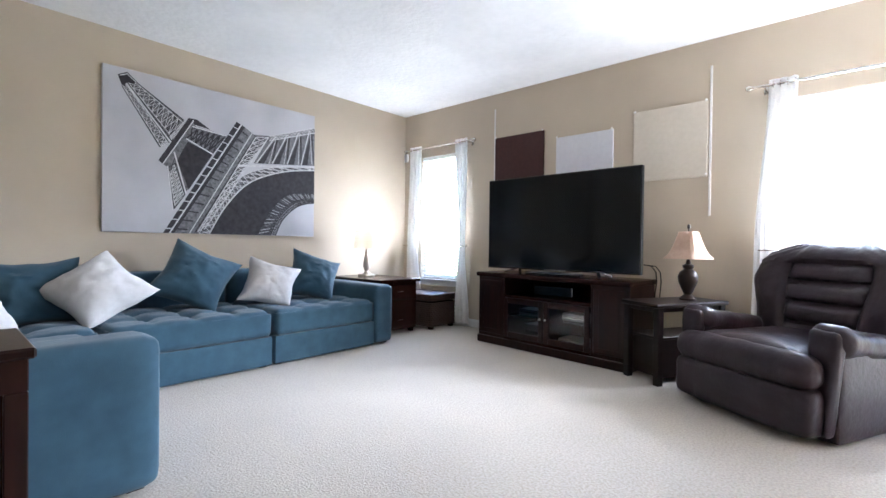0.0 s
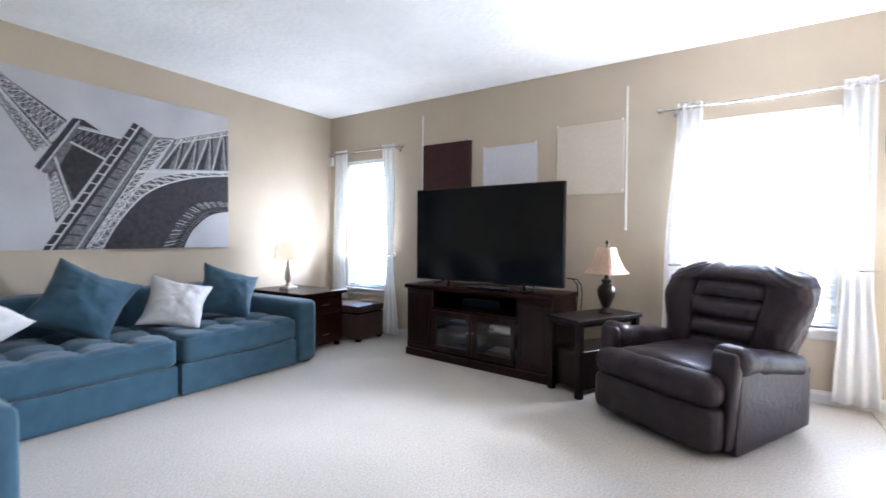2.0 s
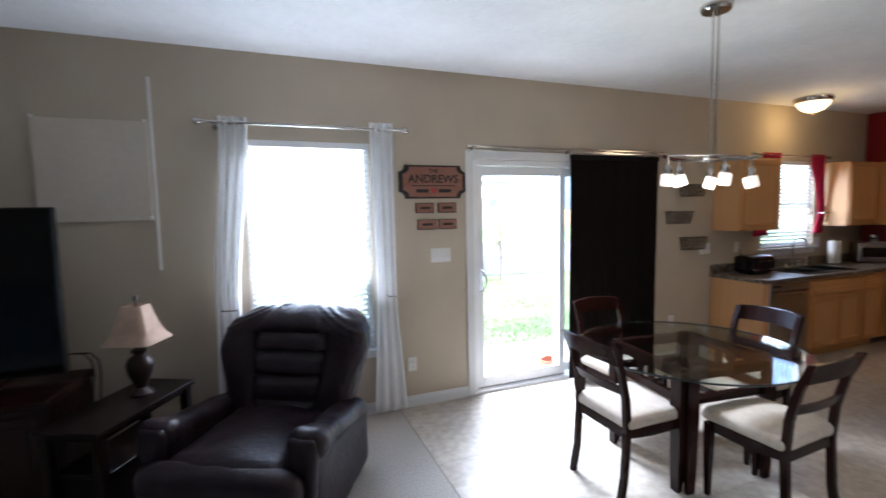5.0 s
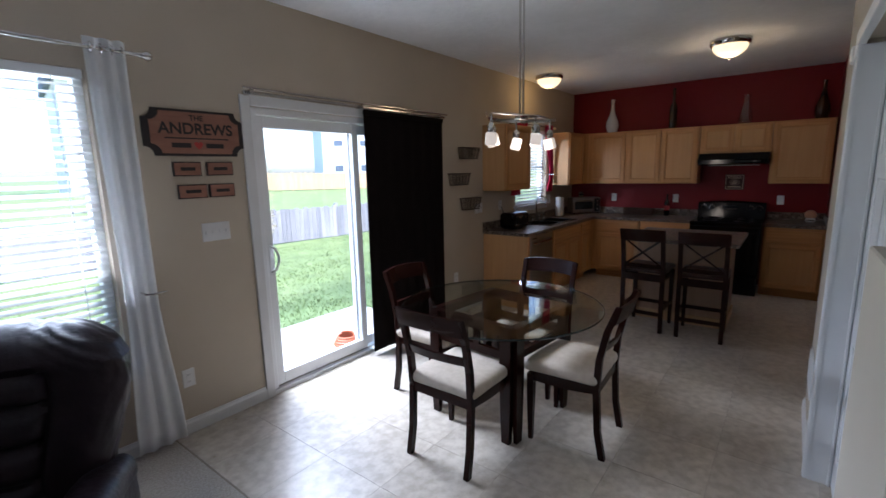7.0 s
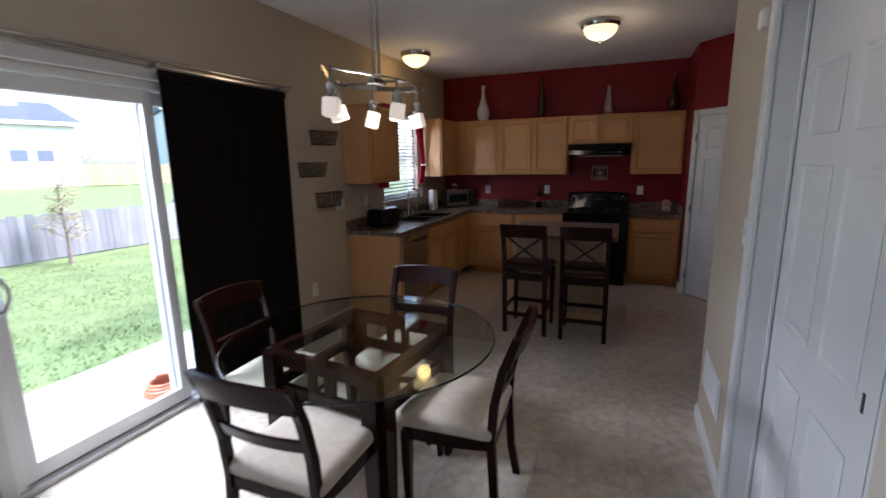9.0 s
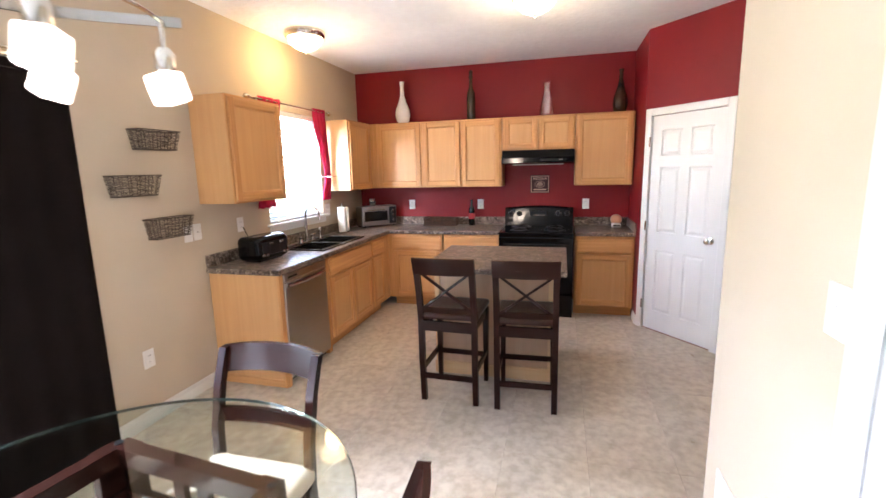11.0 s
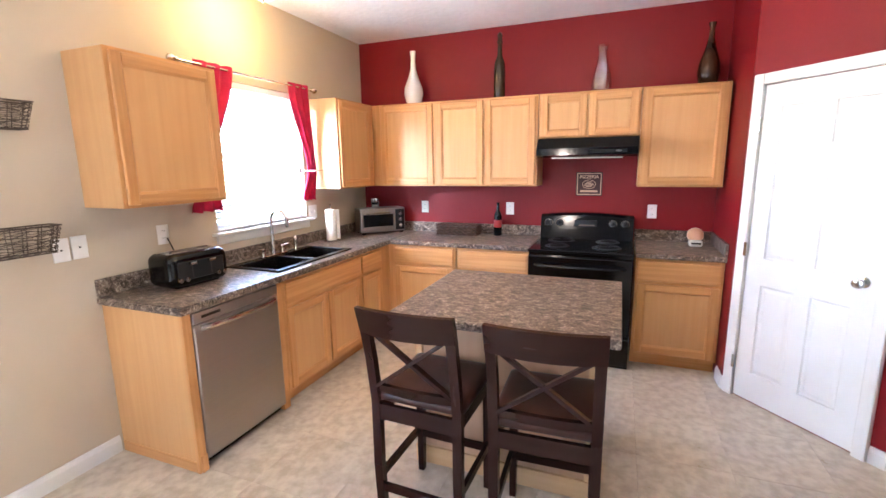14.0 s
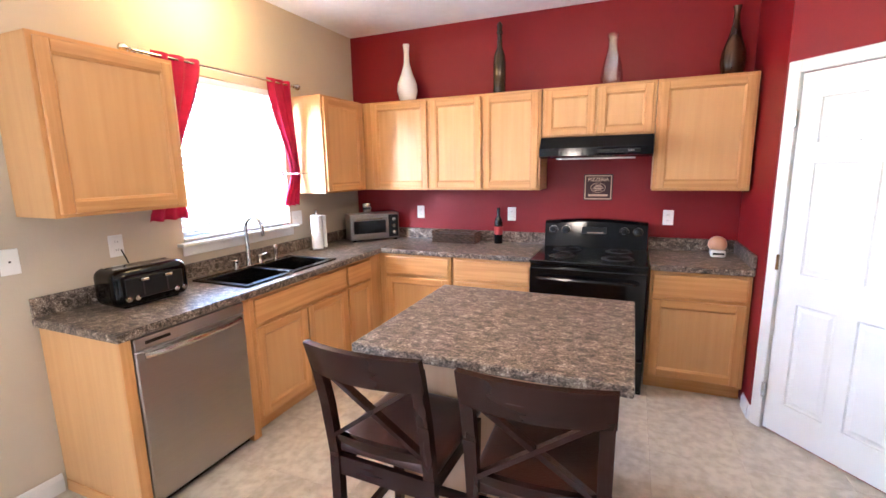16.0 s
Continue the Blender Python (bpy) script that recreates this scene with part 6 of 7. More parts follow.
def dining_chair():
    s = thing("dining_chair", "dark wooden ladder-back dining chair with cream seat", "chair", group="chairs round the table")
    hx = 0.203
    for sx in (-1, 1):
        bm = bmesh.new()
        ring_loft(bm, [[(sx * (hx + 0.012 * max(0, z - 0.5)) - 0.016 + dx, y + dy, z) for dx, dy in ((0, 0), (0.032, 0), (0.032, 0.036), (0, 0.036))] for y, z in ((-0.045, 0.0), (-0.015, 0.16), (0.0, 0.42), (-0.012, 0.60), (-0.05, 0.77), (-0.105, 0.91))])
        part("back_post", bm, DARK_Z, s)
        bm = bmesh.new()
        ring_loft(bm, [[(sx * (hx + 0.015) + dx * w / 2, 0.40 + dy * w / 2, z) for dx, dy in ((-1, -1), (1, -1), (1, 1), (-1, 1))] for w, z in ((0.026, 0.0), (0.04, 0.30), (0.042, 0.43))])
        part("front_leg", bm, DARK_Z, s)
        bm = bmesh.new()
        ring_loft(bm, [[(sx * (hx + 0.016 * k), 0.02 + 0.38 * k, 0.415 - 0.012 * math.sin(math.pi * k) + dz) if i == 0 else (sx * (hx + 0.016 * k) + 0.022 * (-sx), 0.02 + 0.38 * k, 0.415 - 0.012 * math.sin(math.pi * k) + dz) for i, dz in ((0, -0.03), (1, -0.03), (1, 0.03), (0, 0.03))] for k in (0, 0.25, 0.5, 0.75, 1)])
        bmesh.ops.recalc_face_normals(bm, faces=bm.faces)
        part("side_apron", bm, DARK_Y, s)
    bm = bmesh.new()
    ring_loft(bm, [[(u * hx, 0.395 + d + 0.045 * (1 - u * u), z) for d, z in ((0, 0.385), (0.022, 0.385), (0.022, 0.443), (0, 0.443))] for u in [k / 6 - 1 for k in range(13)]])
    bmesh.ops.recalc_face_normals(bm, faces=bm.faces)
    part("front_apron", bm, DARK_X, s, smooth=True)
    part("back_apron", bar(bmesh.new(), (-hx, 0.018, 0.415), (hx, 0.018, 0.415), 0.022, 0.06), DARK_X, s)
    bm = soft_box(bmesh.new(), -0.228, 0.0, 0.432, 0.228, 0.455, 0.505, 0.034, 14, lambda x, y, z, n: (0.014 if n.z > 0.3 else 0.0) * math.exp(-((x / 0.16) ** 2 + ((y - 0.22) / 0.16) ** 2)) + 0.002 * noise.noise((x * 12, y * 12, z)))
    for v in bm.verts:
        v.co.y += 0.05 * (1 - (v.co.x / 0.235) ** 2) * (max(0.0, v.co.y) / 0.455) ** 2
    part("seat_cushion", bm, SEAT_CLOTH, s, "cream upholstered seat", smooth=True)
    for z0, z1, y, bow, nm in ((0.81, 0.913, -0.083, 0.034, "top_rail"), (0.635, 0.685, -0.018, 0.026, "slat")):
        bm = bmesh.new()
        rings = []
        for k in range(9):
            u = 2 * k / 8 - 1
            yy = y - bow * (1 - u * u) + 0.012
            arch = 0.012 * (1 - u * u) if nm == "top_rail" else 0.0
            ln = -(z1 - z0) * 0.32
            rings.append([(u * (hx + 0.012), yy, z0 + arch), (u * (hx + 0.012), yy + 0.018, z0 + arch), (u * (hx + 0.012), yy + 0.018 + ln, z1 + arch), (u * (hx + 0.012), yy + ln, z1 + arch)])
        ring_loft(bm, rings)
        bmesh.ops.recalc_face_normals(bm, faces=bm.faces)
        part(nm, bm, DARK_X, s, smooth=True)
    return s


chair = dining_chair()
chair.matrix_basis = pose(2.63, 3.83, 0, 0, 0, -90)
copy_thing(chair, pose(3.39, 3.14, 0, 0, 0, 3))
copy_thing(chair, pose(3.335, 4.62, 0, 0, 0, 180))
copy_thing(chair, pose(4.055, 3.865, 0, 0, 0, 90))

# ---- hanging lamp ----
t = thing("pendant_light", "nickel track pendant with five lit glass cubes", "pendant lamp", 3.34, 3.71)
part("canopy", lathe(bmesh.new(), [(0.075, H - 0.035), (0.085, H - 0.02), (0.085, H)], 28), CHROME, t, smooth=True)
for s in (-1, 1):
    part("stem", tube(bmesh.new(), [(s * 0.022, 0, H - 0.03), (s * 0.022, 0, 1.955)], 0.007, 8), CHROME, t, smooth=True)
part("hub", slab(-0.05, -0.02, 1.93, 0.05, 0.02, 1.96, 0.005), CHROME, t)


def rail_curve(knots, n):
    """A smooth bent line through four knots, at one height."""
    pts = []
    ext = [2 * Vector(knots[0]) - Vector(knots[1])] + [Vector(k) for k in knots] + [2 * Vector(knots[-1]) - Vector(knots[-2])]
    for a, b, c, d in zip(ext, ext[1:], ext[2:], ext[3:]):
        for k in range(n):
            u = k / n
            pts.append(0.5 * (2 * b + (c - a) * u + (2 * a - 5 * b + 4 * c - d) * u * u + (3 * b - a - 3 * c + d) * u ** 3))
    return pts + [ext[-2]]


def bent_rail(pts, w, h):
    rings = []
    for i, p in enumerate(pts):
        d = (Vector(pts[min(i + 1, len(pts) - 1)]) - Vector(pts[max(i - 1, 0)])).normalized()
        o = Vector((-d.y, d.x, 0)) * w / 2
        p = Vector(p)
        rings.append([p - o - Vector((0, 0, h / 2)), p + o - Vector((0, 0, h / 2)), p + o + Vector((0, 0, h / 2)), p - o + Vector((0, 0, h / 2))])
    return ring_loft(bmesh.new(), rings)


part("rail", bent_rail(rail_curve([(-0.385, 0.005, 1.94), (-0.10, 0.145, 1.94), (0.105, 0.095, 1.94), (0.27, -0.10, 1.94)], 8), 0.006, 0.022), CHROME, t)
part("rail", tube(bmesh.new(), rail_curve([(-0.37, -0.02, 1.94), (-0.06, -0.125, 1.94), (0.12, -0.115, 1.94), (0.25, -0.07, 1.94)], 8), 0.005, 6), CHROME, t, smooth=True)
part("cross_bar", bar(bmesh.new(), (-0.01, 0.135, 1.942), (0.0, -0.125, 1.942), 0.010, 0.010), CHROME, t)
for lx, ly, lz, tilt in ((2.988, 3.705, 1.807, 4), (3.249, 3.855, 1.815, -14), (3.449, 3.803, 1.800, 16), (3.284, 3.585, 1.808, 8), (3.571, 3.63, 1.795, -12)):
    x, y = lx - 3.34, ly - 3.71
    bm = tube(bmesh.new(), [(x, y, 1.94), (x, y, lz + 0.075)], 0.006, 8)
    lathe(bm, [(0.020, 0.035), (0.022, 0.07), (0.012, 0.085)], 12, x, y, lz)
    sp = part("lamp_holder", bm, CHROME, t, smooth=True)
    bm = slab(-0.031, -0.031, -0.036, 0.031, 0.031, 0.032, 0.008, 2)
    bmesh.ops.rotate(bm, verts=bm.verts, cent=(0, 0, 0), matrix=Euler((radians(tilt), radians(tilt * 0.6), radians(20 + tilt))).to_matrix())
    bmesh.ops.translate(bm, verts=bm.verts, vec=(x, y, lz))
    part("glass_shade", bm, CUBE_LIT, sp, "glowing frosted glass cube")


def dome_light(x, y, label):
    t = thing("ceiling_light", label, "ceiling light", x, y, H, group="kitchen ceiling lights")
    part("pan", lathe(bmesh.new(), [(0.160, -0.055), (0.175, -0.035), (0.175, 0.0)], 32), CHROME, t, smooth=True)
    part("glass_dome", lathe(bmesh.new(), [(0.004, -0.160), (0.05, -0.154), (0.10, -0.130), (0.138, -0.092), (0.152, -0.050)], 32), DOME_LIT, t, "glowing frosted dome", smooth=True)
    part("finial", lathe(bmesh.new(), [(0.004, -0.182), (0.010, -0.174), (0.012, -0.158)], 12), CHROME, t, smooth=True)


dome_light(6.46, 4.97, "lit flush dome light above the sink")
dome_light(6.14, 2.97, "lit flush dome light above the island")


# ---- small things on the wall ----
def plate(name, label, category, m, w, h, marks):
    """A cover plate on a wall, facing -y in its own space."""
    t = thing(name, label, category)
    t.matrix_basis = m
    part("cover", slab(-w / 2, -0.006, -h / 2, w / 2, 0, h / 2, 0.002), PLATE, t)
    for x in marks:
        if name == "light_switch":
            part("rocker", slab(x - 0.005, -0.014, -0.012, x + 0.005, -0.006, 0.012, 0.001), PLATE, t)
        elif name == "cable_plate":
            part("jack", slab(x - 0.004, -0.009, -0.004, x + 0.004, -0.006, 0.004), INK, t)
        else:
            for z in (-0.022, 0.022):
                s = part("socket", slab(x - 0.016, -0.0085, z - 0.014, x + 0.016, -0.006, z + 0.014, 0.002), PLATE, t)
                for o in (-0.006, 0.006):
                    part("slot", slab(x + o - 0.001, -0.0092, z - 0.005, x + o + 0.001, -0.0083, z + 0.005), INK, s)
    return t


plate("light_switch", "white four-gang light switch plate below the sign", "light switch", pose(2.223, N, 1.283), 0.18, 0.118, (-0.066, -0.022, 0.022, 0.066))
plate("wall_outlet", "white wall outlet beside the sliding door", "outlet", pose(1.948, N, 0.37), 0.075, 0.118, (0,))
plate("wall_outlet", "white wall outlet beside the dining table", "outlet", pose(4.862, N, 0.432), 0.08, 0.12, (0,))
plate("cable_plate", "white blank wall plate with a jack", "wall plate", pose(5.300, N, 1.187), 0.075, 0.118, (0,))
plate("cable_plate", "white blank wall plate with a jack", "wall plate", pose(5.384, N, 1.190), 0.075, 0.118, (0,))
plate("wall_outlet", "white wall outlet above the toaster", "outlet", pose(5.845, N, 1.188), 0.075, 0.118, (0,))
plate("light_switch", "white double switch plate beside the kitchen window", "light switch", pose(7.29, N, 1.184), 0.118, 0.118, (-0.022, 0.022))
for y in (4.628, 3.735, 2.49):
    plate("wall_outlet", "white wall outlet on the red kitchen wall", "outlet", pose(E, y, 1.162, 0, 0, -90), 0.075, 0.118, (0,))
plate("light_switch", "white light switch beside the closet door", "light switch", pose(3.79, 2.185, 1.28, 0, 0, 180), 0.075, 0.118, (0,))
t = thing("door_chime", "small white round chime on the hall wall", "chime", 3.83, 2.185, 2.14)
part("housing", slab(-0.04, 0, -0.04, 0.04, 0.03, 0.04, 0.012, 2), PLATE, t)
t = thing("vent_grille", "white metal return air grille low on the wall", "vent")
part("frame", slab(3.93, 2.185, 0.29, 4.37, 2.192, 0.50, 0.003), TRIM, t)
for k in range(12):
    z = 0.31 + 0.0155 * k
    part("louvre", bar(bmesh.new(), (3.955, 2.195, z), (4.345, 2.195, z), 0.007, 0.010, up=(0, 0.5, 1)), TRIM, t)


# ---- name sign ----
def plaque_outline(w, h, c):
    pts = []
    for sx, sz in ((1, -1), (1, 1), (-1, 1), (-1, -1)):
        arc = [(sx * (w / 2 - c * math.sin(a)), sz * (h / 2 - c * math.cos(a))) for a in [math.pi / 2 * k / 5 for k in range(6)]]
        pts += arc if sx * sz > 0 else arc[::-1]
    return pts[::-1]


def plaque(w, h, c, y0, y1):
    out = plaque_outline(w, h, c)
    bm = ring_loft(bmesh.new(), [[(x, y, z) for x, z in out] for y in (y0, y1)])
    bmesh.ops.recalc_face_normals(bm, faces=bm.faces)
    return bm


t = thing("name_sign", "wooden family name sign with scalloped corners", "sign", 2.165, N, 1.90)
part("backing", plaque(0.60, 0.275, 0.055, -0.012, -0.001), INK, t, "black scalloped backing")
part("face", plaque(0.525, 0.245, 0.055, -0.020, -0.012), SIGN_WOOD, t, "reddish wooden face")
lettering("THE", 0.045, 0, -0.021, 0.088, INK, t, bold=0.001)
lettering("ANDREWS", 0.092, 0, -0.021, 0.022, INK, t, bold=0.002)
part("rule", slab(-0.19, -0.0215, -0.036, 0.19, -0.020, -0.028), INK, t)
for s in (-1, 1):
    part("small_lettering", slab(s * 0.10 - 0.055, -0.0215, -0.088, s * 0.10 + 0.055, -0.020, -0.060), INK, t, "small unreadable lettering")
bm = bmesh.new()
hp = [(0.026 * math.sin(a) ** 3, -0.022, -0.072 + 0.0017 * (13 * math.cos(a) - 5 * math.cos(2 * a) - 2 * math.cos(3 * a) - math.cos(4 * a))) for a in [2 * math.pi * k / 28 for k in range(28)]]
bm.faces.new([bm.verts.new(p) for p in hp])
part("heart", bm, surface("red_heart_paint", (0.45, 0.04, 0.03), rough=0.6), t, "small red heart")
for x, z, w in ((2.087, 1.685, 0.165), (2.287, 1.685, 0.17), (2.105, 1.547, 0.175), (2.288, 1.547, 0.165)):
    g = thing("name_tile", "small reddish wooden name tile under the sign", "sign", x, N, z, group="name tiles")
    part("backing", slab(-w / 2, -0.012, -0.043, w / 2, -0.001, 0.043, 0.002), INK, g)
    part("face", slab(-w / 2 + 0.006, -0.017, -0.037, w / 2 - 0.006, -0.012, 0.037, 0.002), SIGN_WOOD, g)
    part("small_lettering", slab(-w * 0.26, -0.0185, -0.010, w * 0.26, -0.017, 0.010), INK, g, "small unreadable lettering")

t = thing("pizzeria_sign", "small square black pizzeria sign on the red wall", "sign", E, 3.018, 1.397, -90)
part("panel", slab(-0.112, -0.014, -0.105, 0.112, -0.001, 0.105, 0.003), surface("maroon_sign_paint", (0.050, 0.012, 0.011), rough=0.6), t)
tan_ink = surface("tan_ink", (0.60, 0.40, 0.29), (0.52, 0.33, 0.22), scale=30.0, rough=0.7)
bm = bmesh.new()
for a, b in (((-0.10, -0.093), (0.10, -0.093)), ((-0.10, 0.093), (0.10, 0.093)), ((-0.10, -0.093), (-0.10, 0.093)), ((0.10, -0.093), (0.10, 0.093))):
    bar(bm, (a[0], -0.0145, a[1]), (b[0], -0.0145, b[1]), 0.008, 0.002, up=(0, 1, 0))
part("border", bm, tan_ink, t)
lettering("PIZZERIA", 0.040, 0, -0.015, 0.062, tan_ink, t, bold=0.0008, label="tan lettering")
part("small_lettering", slab(-0.075, -0.0155, -0.072, 0.075, -0.0142, -0.056), tan_ink, t, "small unreadable lettering")
bm = bmesh.new()
tube(bm, [(0.056 * math.cos(a), -0.0152, -0.003 + 0.038 * math.sin(a)) for a in [2 * math.pi * k / 28 for k in range(29)]], 0.0022, 5)
part("emblem_ring", bm, tan_ink, t, "oval tan emblem")
bm = bmesh.new()
for k, w in enumerate((0.026, 0.040, 0.034, 0.022)):
    bar(bm, (-w, -0.0156, -0.024 + 0.013 * k), (w, -0.0156, -0.020 + 0.013 * k), 0.0075, 0.001, up=(0, 1, 0))
part("emblem_lines", bm, tan_ink, t)


# ---- wire baskets ----
def wire_basket(x0, x1, z0, z1):
    t = thing("wire_basket", "dark woven wire basket hung on the wall", "basket", group="wall baskets")
    rnd = random.Random(int(x0 * 100 + z0 * 1000))
    dp, ins = 0.10, 0.025
    top = [(x0, N - 0.004, z1), (x1, N - 0.004, z1), (x1, N - dp, z1), (x0, N - dp, z1), (x0, N - 0.004, z1)]
    bot = [(x0 + ins, N - 0.004, z0), (x1 - ins, N - 0.004, z0), (x1 - ins, N - dp + 0.02, z0), (x0 + ins, N - dp + 0.02, z0), (x0 + ins, N - 0.004, z0)]
    part("rim", tube(bmesh.new(), top, 0.0035, 6), WIRE, t)
    part("base_ring", tube(bmesh.new(), bot, 0.003, 6), WIRE, t)
    bm = bmesh.new()
    for (a, b), (c, d) in zip(zip(top, top[1:]), zip(bot, bot[1:])):
        n = max(2, int(math.dist(a, b) / 0.055))
        for k in range(n):
            u = (k + 0.5) / n
            p = Vector(a).lerp(Vector(b), u)
            q_ = Vector(c).lerp(Vector(d), u)
            tube(bm, [p, q_], 0.002, 4)
        for r in range(13):
            v = (r + 0.5) / 13
            pts = []
            for k in range(9):
                u = k / 8
                w = min(0.98, max(0.02, v + rnd.uniform(-0.07, 0.07)))
                pts.append(Vector(a).lerp(Vector(b), u).lerp(Vector(c).lerp(Vector(d), u), w))
            tube(bm, pts, 0.0017, 4)
    for k in range(6):
        tube(bm, [Vector(bot[0]).lerp(Vector(bot[1]), (k + 0.5) / 6), Vector(bot[3]).lerp(Vector(bot[2]), (k + 0.5) / 6)], 0.0016, 4)
    part("woven_wire", bm, WIRE, t)


wire_basket(4.93, 5.24, 1.765, 1.885)
wire_basket(4.74, 5.05, 1.480, 1.605)
wire_basket(4.955, 5.27, 1.195, 1.325)

# ---- things on the worktop ----
ZC = 0.910
t = thing("toaster", "black four-slice toaster with chrome knobs", "toaster", 5.82, 5.11, ZC, -4)
part("body", soft_box(bmesh.new(), -0.19, -0.11, 0.008, 0.19, 0.11, 0.20, 0.048, 16), BLACK_GLOSS, t, smooth=True)
part("base", slab(-0.14, -0.07, 0.0, 0.14, 0.07, 0.02, 0.004), BLACK_MATT, t)
part("front_panel", slab(-0.145, -0.1125, 0.05, 0.145, -0.106, 0.155, 0.003), BLACK_MATT, t)
for s in (-1, 1):
    for y in (-0.045, 0.045):
        part("slot", slab(s * 0.09 - 0.065, y - 0.014, 0.197, s * 0.09 + 0.065, y + 0.014, 0.2015), CHROME, t)
    part("lever", slab(s * 0.06 - 0.02, -0.135, 0.135, s * 0.06 + 0.02, -0.112, 0.150, 0.003), CHROME, t)
    part("lever_slot", slab(s * 0.06 - 0.003, -0.1155, 0.06, s * 0.06 + 0.003, -0.1135, 0.15), INK, t)
    for o in (0.10, 0.14):
        bm = lathe(bmesh.new(), [(0.014, 0), (0.013, 0.012), (0.006, 0.014)], 14)
        bmesh.ops.rotate(bm, verts=bm.verts, cent=(0, 0, 0), matrix=Matrix.Rotation(radians(90), 3, "X"))
        bmesh.ops.translate(bm, verts=bm.verts, vec=(s * o, -0.113, 0.055))
        part("knob", bm, CHROME, t, smooth=True)
part("cord", tube(bmesh.new(), [(0.03, 0.11, 0.06), (0.05, 0.16, 0.10), (0.04, 0.20, 0.20), (0.028, 0.217, 0.255)], 0.004, 6), BLACK_MATT, t, smooth=True)

t = thing("paper_towel", "white paper towel roll on an upright holder", "paper towel", 7.36, 5.19, ZC)
part("holder", lathe(bmesh.new(), [(0.07, 0.0), (0.07, 0.008), (0.006, 0.012), (0.006, 0.325), (0.010, 0.335), (0.003, 0.342)], 20), CHROME, t, smooth=True)
part("roll", lathe(bmesh.new(), [(0.046, 0.014), (0.048, 0.02), (0.048, 0.285), (0.046, 0.29), (0.02, 0.29)], 26), PAPER, t, smooth=True)
part("loose_sheet", slab(0.044, -0.06, 0.018, 0.050, 0.02, 0.287), PAPER, t)

t = thing("toaster_oven", "stainless steel toaster oven in the corner", "toaster oven", 7.985, 5.035, ZC, -42)
part("body", slab(-0.235, -0.10, 0.015, 0.235, 0.10, 0.255, 0.008, 2), STEEL, t)
part("door_frame", slab(-0.225, -0.112, 0.045, 0.12, -0.10, 0.225, 0.004), STEEL, t)
part("door_glass", slab(-0.205, -0.115, 0.075, 0.10, -0.111, 0.195), BLACK_GLOSS, t, "dark glass door")
part("handle", tube(bmesh.new(), [(-0.17, -0.112, 0.205), (-0.17, -0.135, 0.21), (0.06, -0.135, 0.21), (0.06, -0.112, 0.205)], 0.006, 8), CHROME, t, smooth=True)
part("control_panel", slab(0.13, -0.106, 0.03, 0.225, -0.099, 0.24, 0.002), BLACK_MATT, t)
for z in (0.075, 0.135, 0.195):
    bm = lathe(bmesh.new(), [(0.020, 0), (0.018, 0.016), (0.008, 0.018)], 16)
    bmesh.ops.rotate(bm, verts=bm.verts, cent=(0, 0, 0), matrix=Matrix.Rotation(radians(90), 3, "X"))
    bmesh.ops.translate(bm, verts=bm.verts, vec=(0.178, -0.105, z))
    part("knob", bm, CHROME, t, smooth=True)
for x in (-0.2, 0.2):
    for y in (-0.075, 0.075):
        part("foot", slab(x - 0.015, y - 0.015, 0, x + 0.015, y + 0.015, 0.016), BLACK_MATT, t)
t = thing("steel_cup", "small steel cup on the toaster oven", "cup", 7.96, 5.07, ZC + 0.255)
part("cup", lathe(bmesh.new(), [(0.034, 0.0), (0.036, 0.004), (0.040, 0.09), (0.038, 0.09), (0.034, 0.01)], 20), CHROME, t, smooth=True)
part("band", lathe(bmesh.new(), [(0.0385, 0.035), (0.0395, 0.037), (0.040, 0.055), (0.0395, 0.057)], 20), BLACK_MATT, t, smooth=True)

t = thing("wicker_basket", "low rectangular dark wicker basket on the worktop", "basket", 8.075, 4.21, ZC)
# black core added for the shade inside the basket and between its strands
part("shade_core", slab(-0.077, -0.191, 0.003, 0.077, 0.191, 0.080), BLACK_MATT, t)
for j in range(7):
    z = 0.008 + 0.0145 * j
    per = [(-0.085, -0.20), (0.085, -0.20), (0.085, 0.20), (-0.085, 0.20)]
    pts = []
    for (ax, ay), (bx, by) in zip(per, per[1:] + per[:1]):
        k = int(math.hypot(bx - ax, by - ay) / 0.028)
        for i in range(k):
            w = 0.0075 * (1 if (i + j) % 2 else -1)
            pts.append((ax + (bx - ax) * i / k + (w if ay != by else 0), ay + (by - ay) * i / k + (w if ax != bx else 0), z))
    pts.append(pts[0])
    part("woven_strand", tube(bmesh.new(), pts, 0.0066, 5), BASKET, t, smooth=True)

t = thing("wine_bottle", "dark wine bottle with a red label", "bottle", 8.12, 3.83, ZC)
part("bottle", lathe(bmesh.new(), [(0.034, 0), (0.037, 0.006), (0.037, 0.185), (0.030, 0.215), (0.015, 0.24), (0.0135, 0.30), (0.0155, 0.302), (0.0155, 0.315)], 22), BLACK_GLOSS, t, smooth=True)
part("label", lathe(bmesh.new(), [(0.0373, 0.08), (0.0377, 0.081), (0.0377, 0.15), (0.0373, 0.151)], 22), surface("red_paper_label", (0.35, 0.03, 0.03), rough=0.7), t, "red paper label", smooth=True)

